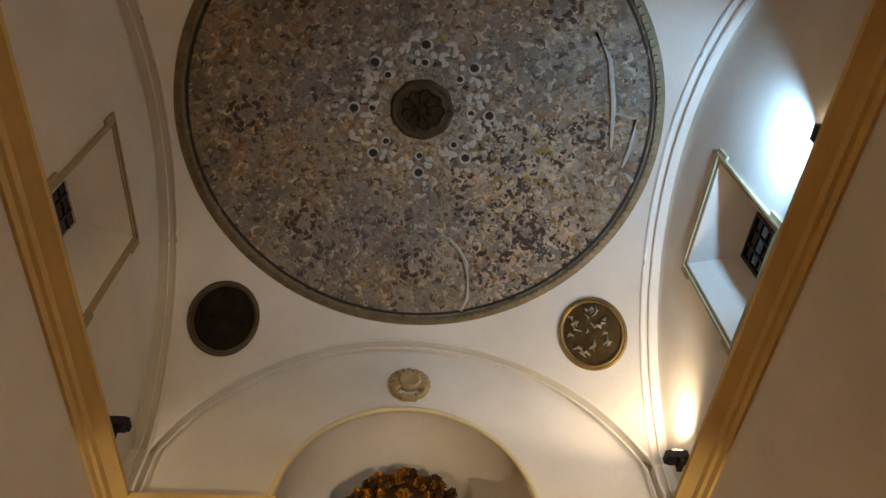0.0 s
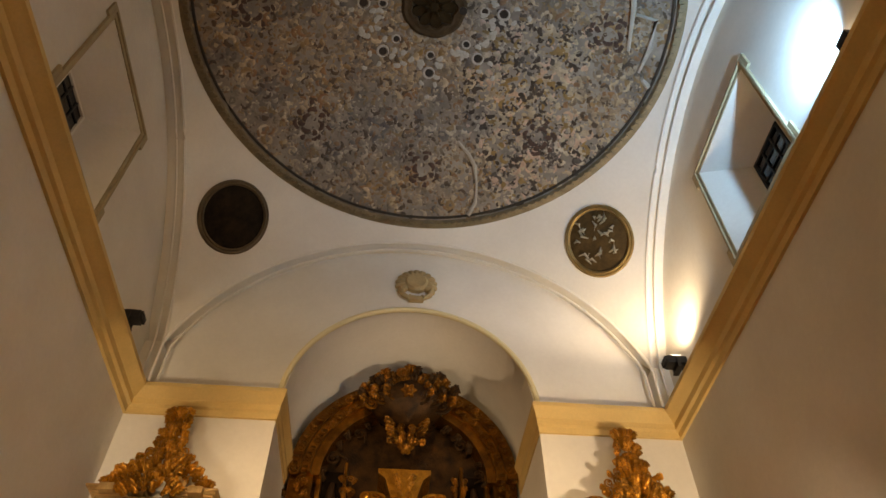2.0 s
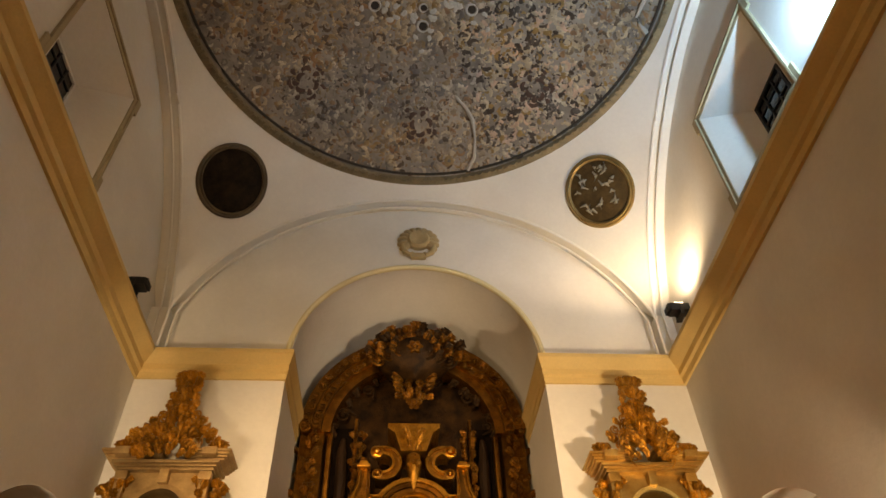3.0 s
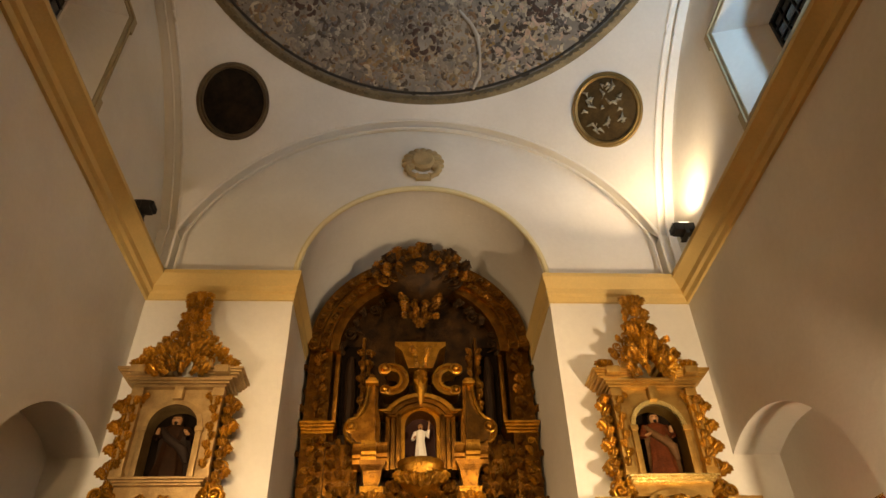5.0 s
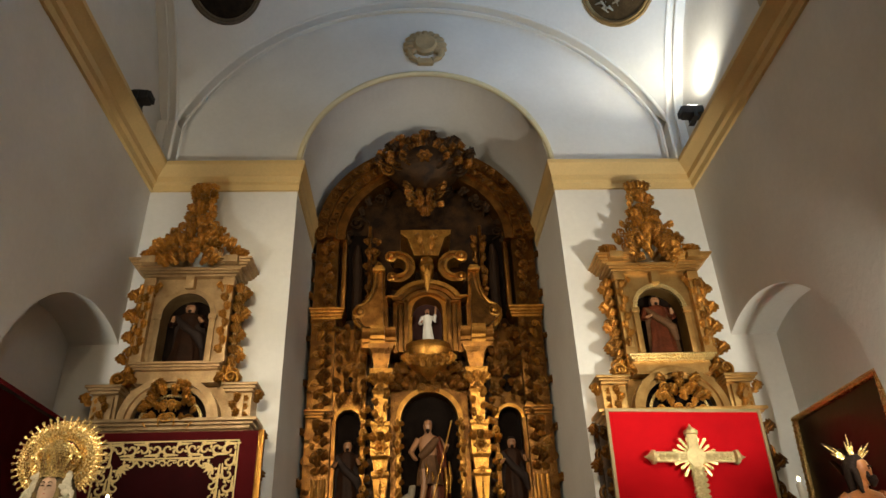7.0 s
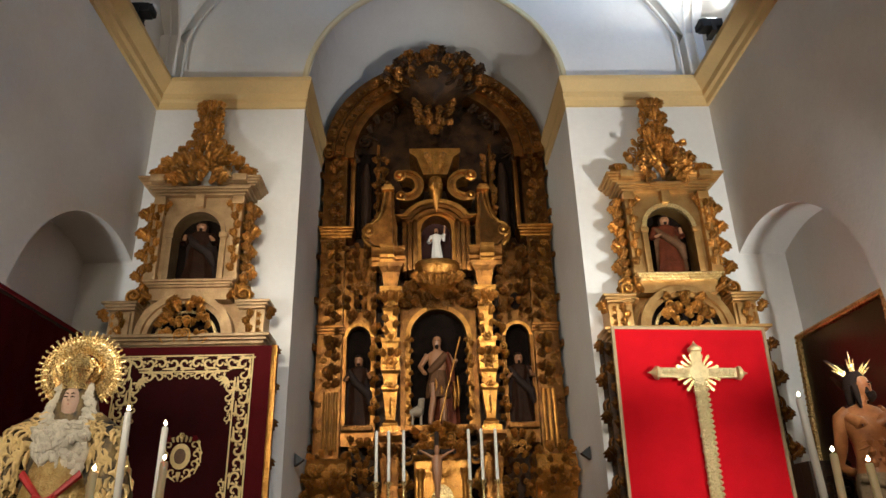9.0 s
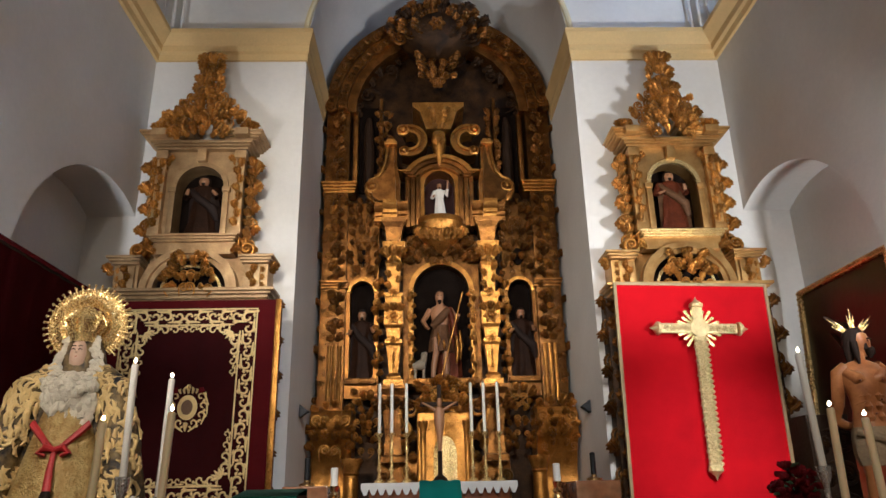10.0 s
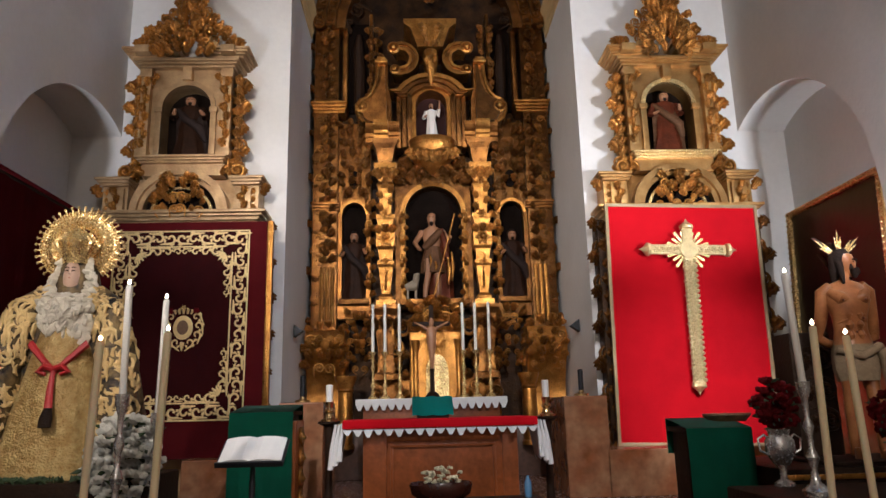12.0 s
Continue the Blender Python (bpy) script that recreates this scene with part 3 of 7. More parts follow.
def pair(parent, kind, material, x, y, z, size, angle=0.0, tilt=0.0):
    orn(parent, kind, material, x, y, z, size, angle, 1, tilt)
    orn(parent, kind, material, -x, y, z, size, -angle, -1, tilt)


carver = random.Random(21)


def cluster(parent, material, z0, z1, width, y, step=0.15, size=0.27, centre=0.0, kinds=("leaf", "leaf", "leaf", "scroll"), fan=75):
    """Mirrored foliage that fills the outline |x| < width(z)."""
    z, step, size = z0, step * 0.86, size * 0.84
    while z < z1:
        w = width((z - z0) / (z1 - z0))
        n = max(1, int(w / step + 0.5))
        for i in range(n):
            x = w * (i + 0.5) / n + carver.uniform(-0.03, 0.03)
            k = carver.choice(kinds)
            s = size * carver.uniform(0.75, 1.25) * (0.75 if k == "scroll" else 1)
            ang = fan * x / max(w, 0.2) + carver.uniform(-28, 28)
            dy = y - carver.uniform(0.0, 0.10) - 0.08 * (1 - x / max(w, 0.05))
            for sgn in (1, -1):
                orn(parent, k, material, centre + sgn * x, dy, z + carver.uniform(-0.02, 0.02), s, sgn * ang, sgn, carver.uniform(-8, 12))
        z += step * 0.95


def strip(parent, material, x, y, z0, z1, size, out=40, step=None, mirror=True):
    """A running border of leaves up a vertical edge."""
    z = z0
    k = 0
    step = step or size * 0.62
    while z < z1:
        a = out if k % 2 else out - 75
        s = size * carver.uniform(0.85, 1.15)
        kind = "scroll" if k % 4 == 3 else "leaf"
        (pair if mirror else orn)(parent, kind, material, x + carver.uniform(-0.02, 0.02), y, z, s * (0.7 if kind == "scroll" else 1), a)
        z += step
        k += 1


def mould(bm, half, z0, heights, y_front, y_back, grow):
    """Stacked fillets of a cornice, each wider than the one below by grow."""
    z, k = z0, 0
    for h in heights:
        block(bm, -half - k, half + k, y_front - k, y_back, z, z + h - 0.002, min(0.012, h * 0.3))
        z += h
        k += grow
    return z


# ---- carved things in the vault ----
FLOWER = surface("dark_gilt_flower", (0.05, 0.03, 0.012), 0.7, 0.1, 0.4, 4, 30, 0.4, None, 0, 0.1)
root = thing("ceiling_rosette", (0, YC, dome_z(0) + 0.02), "dark gilded flower boss with eight petals at the dome's crown", "rosette")
bm = bmesh.new()
rings = []
for rad, dep, lobe in ((0.63, 0.0, 0.03), (0.63, -0.06, 0.03), (0.57, -0.10, 0.03), (0.50, -0.08, 0.07), (0.44, -0.10, 0.11), (0.41, -0.06, 0.12), (0.41, 0.0, 0.12)):
    rings.append([bm.verts.new((rad * (1 + lobe * (abs(math.cos(4.5 * w)) - 0.6)) * math.cos(w), rad * (1 + lobe * (abs(math.cos(4.5 * w)) - 0.6)) * math.sin(w), dep)) for w in (2 * math.pi * k / 108 for k in range(108))])
for ra, rb in zip(rings, rings[1:]):
    for k in range(108):
        bm.faces.new((ra[k], ra[(k + 1) % 108], rb[(k + 1) % 108], rb[k]))
part("scalloped_rim", bm, surface("brown_stucco_rim", (0.10, 0.066, 0.036), 0.7, 0, 0.35, 5, 30, 0.4, None, 0, 0.15), root)
# flat black disc puts the dark of a recess behind the petals
bm = bmesh.new()
lathe(bm, [(0.43, -0.03), (0.43, -0.045), (0.2, -0.05)], (0, 0, 0), 40)
part("recess", bm, IRON, root, "black disc drawn as the rosette's recess")
for k in range(9):
    bm = bmesh.new()
    loft(bm, [(-0.045, 0.17, 0.125, 0, 0), (-0.075, 0.15, 0.105, 0, 0), (-0.06, 0.09, 0.05, 0, 0)], 14)
    p = part("petal", bm, FLOWER, root)
    p.matrix_basis = Matrix.Rotation(2 * math.pi * k / 9, 4, "Z") @ Matrix.Translation((0.28, 0, 0))
    bm = bmesh.new()
    tube(bm, [(0.06, 0, -0.07), (0.16, 0, -0.095), (0.24, 0, -0.07)], [0.015, 0.03, 0.01], 6)
    p = part("stamen", bm, FLOWER, root)
    p.matrix_basis = Matrix.Rotation(2 * math.pi * (k + 0.5) / 9, 4, "Z")
bm = bmesh.new()
lathe(bm, [(0.1, -0.03), (0.11, -0.08), (0.06, -0.11), (0.02, -0.12)], (0, 0, 0), 20)
part("heart", bm, FLOWER, root)
# black disc set on the rim in place of a hole
bm = bmesh.new()
lathe(bm, [(0.075, -0.115), (0.075, -0.06), (0.04, -0.05)], (0.56, 0.02, 0), 16)
part("cable_hole", bm, IRON, root, "small black disc drawn as a hole in the rim")

# bare streaks where the painting is lost
for pts in ([(2.76, 75), (3.05, 71.5), (3.3, 70.2), (3.65, 71), (4.0, 72.6), (4.2, 75.3)],
            [(3.56, -34), (3.63, -24.7), (3.6, -10.9), (3.66, 2.7)], [(3.66, -8.2), (3.98, -7.4), (3.98, 0), (3.94, 7.4), (4.05, 9), (4.2, 10)]):
    bm = bmesh.new()
    path = [dome_frame(r, radians(a)) @ Vector((0, 0, 0.02)) for r, a in pts]
    tube(bm, path, [0.03 + 0.025 * ((i * 7) % 3) / 2 for i in range(len(path))], 6)
    structure("trim_repair", bm, REPAIR, "pale bare plaster streak across the dome painting", "streak", 40)

for side, label in ((-1, "dark oval painting in a brown moulded frame"), (1, "oval relief of white figures in a brown gilded frame")):
    a = math.pi / 2 - side * math.radians(45.0)
    s = 0.44
    p = vault_point(a, s)
    du, dv = vault_point(a + 0.02, s) - p, vault_point(a, s + 0.02) - p
    n = du.cross(dv).normalized()
    if n.dot(Vector((0, YC, 10)) - p) < 0:
        n = -n
    up = (-dv).normalized()
    m = Matrix((up.cross(n).normalized(), up, n)).transposed().to_4x4()
    m.translation = p + n * 0.02
    root = thing("medallion", (0, 0, 0), label, "medallion", "medallions on the pendentives")
    root.matrix_basis = m
    bm = bmesh.new()
    sc = Matrix.Diagonal((0.94, 1.0, 1.0, 1))
    rings = []
    for r, z in ((0.64, 0.0), (0.64, 0.06), (0.675, 0.09), (0.70, 0.06), (0.73, 0.07), (0.76, 0.04), (0.77, -0.12), (0.64, -0.12)):
        rings.append([bm.verts.new((0.94 * r * math.cos(2 * math.pi * k / 48), r * math.sin(2 * math.pi * k / 48), z)) for k in range(48)])
    for ra, rb in zip(rings, rings[1:] + rings[:1]):
        for k in range(48):
            bm.faces.new((ra[k], ra[(k + 1) % 48], rb[(k + 1) % 48], rb[k]))
    part("frame", bm, surface("brown_moulded_frame", (0.16, 0.11, 0.06), 0.6, 0.1, 0.3, 5, 30, 0.3) if side < 0 else surface("brown_gilt_frame", (0.38, 0.24, 0.09), 0.45, 0.5, 0.3, 5, 30, 0.3), root)
    bm = bmesh.new()
    lathe(bm, [(0.64, -0.02), (0.64, 0.025), (0.3, 0.04)], (0, 0, 0), 48, sc)
    part("panel", bm, surface("brown_dark_painting", (0.04, 0.025, 0.014), 0.75, 0, 0.5, 3, 12, 0.2, None, 0, 0.08) if side < 0 else surface("brown_relief_ground", (0.14, 0.085, 0.035), 0.6, 0.2, 0.4, 5, 30, 0.4, None, 0, 0.15), root)
    if side > 0:
        rm = surface("worn_white_relief", (0.45, 0.4, 0.3), 0.6, 0, 0.4, 6, 30, 0.4)
        loc = random.Random(5)
        for k in range(26):
            bm = bmesh.new()
            x, y = loc.uniform(-0.36, 0.36), loc.uniform(-0.42, 0.42)
            d, l = loc.uniform(0, 6.28), loc.uniform(0.05, 0.14)
            tube(bm, [(x, y, 0.03), (x + l * math.cos(d), y + l * math.sin(d), 0.07), (x + 1.7 * l * math.cos(d + 0.6), y + 1.7 * l * math.sin(d + 0.6), 0.04)], [0.015, 0.035, 0.012], 6)
            part("relief", bm, rm, root)

SHELL = surface("buff_plaster_shell", (0.52, 0.38, 0.2), 0.75, 0, 0.2, 4, 30, 0.3)
root = thing("shell_cartouche", (0.03, YB, 12.1), "buff moulded plaster shell ornament on the end wall", "cartouche")
bm = bmesh.new()
lathe(bm, [(0.24, 0.0), (0.25, 0.10), (0.2, 0.16), (0.1, 0.15), (0.02, 0.12)], (0, 0, 0.02), 28, Matrix.Rotation(radians(90), 4, "X"))
part("boss", bm, SHELL, root)
for k in range(13):
    a = radians(-120 + 20 * k)
    bm = bmesh.new()
    loft(bm, [(0.16, 0.05, 0.06, 0, -0.05), (0.30, 0.075, 0.075, 0, -0.05), (0.40, 0.07, 0.06, 0, -0.03), (0.44, 0.03, 0.03, 0, -0.02)], 10)
    p = part("flute", bm, SHELL, root)
    p.matrix_basis = Matrix.Rotation(a, 4, "Y")
bm = bmesh.new()
for s in (-1, 1):
    tube(bm, [(s * 0.32, -0.06, -0.12), (s * 0.28, -0.08, -0.34), (s * 0.16, -0.08, -0.42), (s * 0.12, -0.07, -0.34)], [0.05, 0.06, 0.05, 0.03], 8)
block(bm, -0.16, 0.16, -0.1, 0.0, -0.5, -0.36, 0.03)
part("scrolled_foot", bm, SHELL, root)

# floodlights on the cornices
GLOW = bpy.data.materials.new("lit_lens")
GLOW.use_nodes = True
GLOW.node_tree.nodes["Principled BSDF"].inputs["Emission Color"].default_value = (1, 0.95, 0.85, 1)
GLOW.node_tree.nodes["Principled BSDF"].inputs["Emission Strength"].default_value = 12
for x, y, turn, lit in ((-4.56, 8.55, 0, False), (4.45, 8.92, 0, True), (4.70, 3.1, 0, True)):
    root = thing("floodlight", (x, y, CORN_TOP), "small black floodlight standing on the cornice, " + ("lit" if lit else "switched off"), "floodlight", "cornice floodlights", turn)
    s = 1 if x < 0 else -1
    bm = bmesh.new()
    block(bm, -0.17 if x < 4.65 else -0.1, 0.17 if x < 4.65 else 0.1, -0.11, 0.11, 0.10, 0.26, 0.02)
    part("housing", bm, IRON, root)
    bm = bmesh.new()
    block(bm, -0.08, 0.08, -0.09, 0.09, 0.265, 0.275)
    part("lens", bm, GLOW if lit else GLASSDARK, root)
    bm = bmesh.new()
    for q in (-1, 1):
        block(bm, -0.03, 0.03, q * 0.125 - 0.008, q * 0.125 + 0.008, 0.0, 0.2)
    block(bm, -0.05, 0.05, -0.13, 0.13, 0.0, 0.012)
    part("bracket", bm, IRON, root)
    for k in range(5 if x < 4.65 else 0):
        bm = bmesh.new()
        block(bm, s * (0.17 + 0.0), s * 0.215, -0.1 + 0.045 * k, -0.085 + 0.045 * k, 0.12, 0.24)
        part("fin", bm, IRON, root)


# ---- figures: each one plain mesh ----
SKIN = surface("painted_skin", (0.40, 0.19, 0.085), 0.45, 0, 0.15, 5, 40, 0.1)
ROBE_BROWN = surface("brown_hair_robe", (0.20, 0.095, 0.04), 0.6, 0.1, 0.4, 6, 40, 0.3, None, 0, 0.15)
ROBE_DARK = surface("dark_brown_robe", (0.045, 0.018, 0.008), 0.6, 0.1, 0.4, 6, 40, 0.3, None, 0, 0.12)
ROBE_RED = surface("old_red_robe", (0.19, 0.045, 0.016), 0.5, 0.2, 0.4, 6, 40, 0.3, None, 0, 0.15)
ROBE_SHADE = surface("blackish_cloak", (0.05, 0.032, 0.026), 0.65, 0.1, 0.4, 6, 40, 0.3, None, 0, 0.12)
ROBE_WHITE = surface("white_tunic", (0.8, 0.75, 0.66), 0.6, 0, 0.1, 6, 40, 0.2)
LINEN = surface("grey_brown_linen", (0.30, 0.27, 0.22), 0.8, 0, 0.3, 6, 40, 0.4)
HAIR = surface("dark_hair", (0.022, 0.012, 0.008), 0.7, 0, 0.3, 12, 60, 0.4, None, 0, 0.12)


def figure(name, at, height, robe, label, cloak=None, arm=(0.5, 0.2), staff=False, turn=0, broad=1.0):
    """A standing robed statue; arm: how high the two forearms are raised, 0 to 1."""
    h = height
    bm = bmesh.new()
    loft(bm, [(0, .15 * h, .11 * h, 0, 0), (.06 * h, .15 * h, .11 * h, 0, 0), (.25 * h, .125 * h, .095 * h, 0.01 * h, 0), (.48 * h, .10 * h, .08 * h, 0.0, -0.01 * h),
              (.6 * h, .085 * h, .065 * h, 0, 0), (.72 * h, .115 * h, .075 * h, 0, 0), (.80 * h, .12 * h, .065 * h, 0, 0), (.84 * h, .05 * h, .05 * h, 0, 0)], 28, 7, 0.14)
    n = len(bm.faces)
    loft(bm, [(.83 * h, .035 * h, .035 * h, 0, 0), (.87 * h, .045 * h, .05 * h, 0, -0.01 * h), (.92 * h, .055 * h, .065 * h, 0, -0.01 * h), (.965 * h, .05 * h, .06 * h, 0, 0), (h, .02 * h, .025 * h, 0, 0.005 * h)], 16)
    paint(bm, n, 1)
    n = len(bm.faces)
    loft(bm, [(.79 * h, .05 * h, .03 * h, 0, .045 * h), (.86 * h, .066 * h, .045 * h, 0, .025 * h), (.93 * h, .068 * h, .058 * h, 0, .014 * h), (.975 * h, .058 * h, .06 * h, 0, .004 * h), (1.012 * h, .03 * h, .03 * h, 0, .004 * h)], 14, 5, 0.08)
    tube(bm, [(0, -.05 * h, .876 * h), (0, -.056 * h, .858 * h), (0, -.048 * h, .835 * h)], [.02 * h, .022 * h, .008 * h], 8)
    for s in (-1, 1):
        tube(bm, [(s * .02 * h - .012 * h, -.071 * h, .927 * h), (s * .02 * h + .012 * h, -.071 * h, .927 * h)], .004 * h, 5)
    paint(bm, n, 2)
    for s, lift in ((-1, arm[0]), (1, arm[1])):
        n = len(bm.faces)
        elbow = (s * .17 * h, -.03 * h, (.60 + .08 * lift) * h)
        hand = (s * (.10 + .10 * lift) * h, -.13 * h, (.58 + .40 * lift) * h)
        tube(bm, [(s * .11 * h, 0, .79 * h), elbow, tuple((a + b) / 2 for a, b in zip(elbow, hand))], [.045 * h, .045 * h, .038 * h], 10)
        n = len(bm.faces)
        tube(bm, [tuple((a + b) / 2 for a, b in zip(elbow, hand)), hand, tuple(b + (b - a) * 0.18 for a, b in zip(elbow, hand))], [.024 * h, .02 * h, .012 * h], 8)
        paint(bm, n, 1)
    if cloak:
        n = len(bm.faces)
        loft(bm, [(.02 * h, .17 * h, .07 * h, .03 * h, .06 * h), (.35 * h, .165 * h, .075 * h, .03 * h, .05 * h), (.6 * h, .15 * h, .075 * h, .01 * h, .035 * h), (.8 * h, .125 * h, .06 * h, 0, .02 * h), (.83 * h, .06 * h, .05 * h, 0, .02 * h)], 24, 9, 0.1)
        tube(bm, [(-.12 * h, -.03 * h, .77 * h), (-.02 * h, -.11 * h, .58 * h), (.12 * h, -.09 * h, .44 * h), (.17 * h, -.02 * h, .25 * h)], [.03 * h, .05 * h, .06 * h, .03 * h], 10)
        paint(bm, n, 3)
    if staff:
        n = len(bm.faces)
        tube(bm, [(.05 * h, -.2 * h, 0.02 * h), (.27 * h, -.15 * h, .96 * h)], .009 * h, 6)
        paint(bm, n, 4)
    me = finish(bm, name, [robe, SKIN, HAIR, cloak or robe, BRIGHT], 50)
    ob = new(name, me)
    ob.matrix_basis = pose(*at, 0, 0, turn) @ Matrix.Diagonal((broad, 1, 1, 1))
    return tagged(ob, label, "statue")


def bare_legged_saint(at, h):
    """A saint in a short hair tunic, a red and gold cloak behind, a staff in hand, a lamb at the foot."""
    bm = bmesh.new()
    tube(bm, [(-.09 * h, -.06 * h, .02 * h), (-.08 * h, -.05 * h, .14 * h), (-.055 * h, -.06 * h, .27 * h), (-.05 * h, -.02 * h, .45 * h)], [.024 * h, .032 * h, .034 * h, .05 * h], 12)
    tube(bm, [(.06 * h, -.02 * h, .02 * h), (.06 * h, -.01 * h, .14 * h), (.055 * h, -.03 * h, .27 * h), (.05 * h, 0, .45 * h)], [.024 * h, .032 * h, .034 * h, .05 * h], 12)
    loft(bm, [(.44 * h, .09 * h, .065 * h, 0, 0), (.58 * h, .08 * h, .06 * h, 0, 0), (.70 * h, .105 * h, .07 * h, 0, 0), (.79 * h, .11 * h, .06 * h, 0, 0), (.83 * h, .045 * h, .045 * h, 0, 0), (.87 * h, .035 * h, .04 * h, 0, -.005 * h)], 22)
    loft(bm, [(.85 * h, .03 * h, .035 * h, -.005 * h, -.012 * h), (.88 * h, .042 * h, .048 * h, -.005 * h, -.014 * h), (.93 * h, .048 * h, .055 * h, -.005 * h, -.012 * h), (.975 * h, .042 * h, .05 * h, 0, 0), (h, .018 * h, .02 * h, 0, 0)], 16)
    tube(bm, [(-.11 * h, 0, .78 * h), (-.19 * h, -.03 * h, .64 * h), (-.15 * h, -.14 * h, .55 * h), (-.13 * h, -.17 * h, .53 * h)], [.035 * h, .03 * h, .022 * h, .014 * h], 10)
    tube(bm, [(.11 * h, 0, .78 * h), (.18 * h, -.03 * h, .65 * h), (.19 * h, -.13 * h, .67 * h), (.20 * h, -.16 * h, .68 * h)], [.035 * h, .03 * h, .022 * h, .018 * h], 10)
    n = len(bm.faces)
    loft(bm, [(.91 * h, .05 * h, .03 * h, 0, .03 * h), (.945 * h, .053 * h, .045 * h, 0, .014 * h), (.98 * h, .046 * h, .048 * h, 0, .006 * h), (1.01 * h, .02 * h, .02 * h, 0, .004 * h)], 14, 5, .08)
    tube(bm, [(-.005 * h, -.055 * h, .875 * h), (-.005 * h, -.058 * h, .855 * h), (-.005 * h, -.045 * h, .835 * h)], [.022 * h, .022 * h, .008 * h], 8)
    for s in (-1, 1):
        tube(bm, [((s * .018 - .016) * h, -.066 * h, .932 * h), ((s * .018 + .006) * h, -.066 * h, .932 * h)], .004 * h, 5)
    paint(bm, n, 1)
    n = len(bm.faces)
    loft(bm, [(.30 * h, .125 * h, .095 * h, .005 * h, -.005 * h), (.42 * h, .115 * h, .085 * h, 0, 0), (.56 * h, .09 * h, .07 * h, 0, 0), (.60 * h, .085 * h, .066 * h, 0, 0)], 26, 8, .13)
    tube(bm, [(-.09 * h, -.04 * h, .58 * h), (0, -.075 * h, .66 * h), (.09 * h, -.05 * h, .77 * h)], [.04 * h, .05 * h, .04 * h], 10)
    paint(bm, n, 2)
    n = len(bm.faces)
    loft(bm, [(.02 * h, .13 * h, .05 * h, .09 * h, .07 * h), (.35 * h, .13 * h, .06 * h, .08 * h, .06 * h), (.6 * h, .12 * h, .06 * h, .05 * h, .05 * h), (.8 * h, .10 * h, .05 * h, .02 * h, .03 * h), (.83 * h, .05 * h, .03 * h, .02 * h, .02 * h)], 24, 9, .12)
    tube(bm, [(.10 * h, -.04 * h, .79 * h), (.14 * h, -.06 * h, .62 * h), (.16 * h, -.05 * h, .45 * h)], [.03 * h, .04 * h, .035 * h], 10)
    paint(bm, n, 3)
    n = len(bm.faces)
    for x, z0, z1, r in ((.17, .46, .16, .03), (.21, .52, .2, .022), (-.03, .50, .36, .018), (.03, .42, .31, .018)):
        tube(bm, [(x * h, -.09 * h, z0 * h), ((x + .012) * h, -.10 * h, (z0 + z1) / 2 * h), (x * h, -.08 * h, z1 * h)], [r * .5 * h, r * h, r * .4 * h], 8)
    tube(bm, [(.0, -.2 * h, .0), (.25 * h, -.16 * h, .94 * h)], .008 * h, 6)
    paint(bm, n, 4)
    n = len(bm.faces)
    tube(bm, [(-.30 * h, -.03 * h, .14 * h), (-.22 * h, -.05 * h, .16 * h), (-.17 * h, -.06 * h, .15 * h)], [.035 * h, .06 * h, .04 * h], 10)
    tube(bm, [(-.19 * h, -.07 * h, .19 * h), (-.18 * h, -.08 * h, .27 * h), (-.16 * h, -.12 * h, .27 * h)], [.035 * h, .035 * h, .016 * h], 10)
    for x in (-.28, -.19):
        tube(bm, [(x * h, -.05 * h, .12 * h), (x * h, -.05 * h, .0)], .014 * h, 6)
    paint(bm, n, 5)
    ob = new("saint_statue", finish(bm, "saint_statue", [SKIN, HAIR, ROBE_BROWN, ROBE_RED, GOLD, surface("pale_painted_fleece", (0.42, 0.34, 0.24), 0.7, 0, 0.2, 9, 50, 0.4)], 50))
    ob.matrix_basis = pose(*at, 0, 0, 0)
    return tagged(ob, "painted wooden saint with a golden staff and a lamb", "statue")


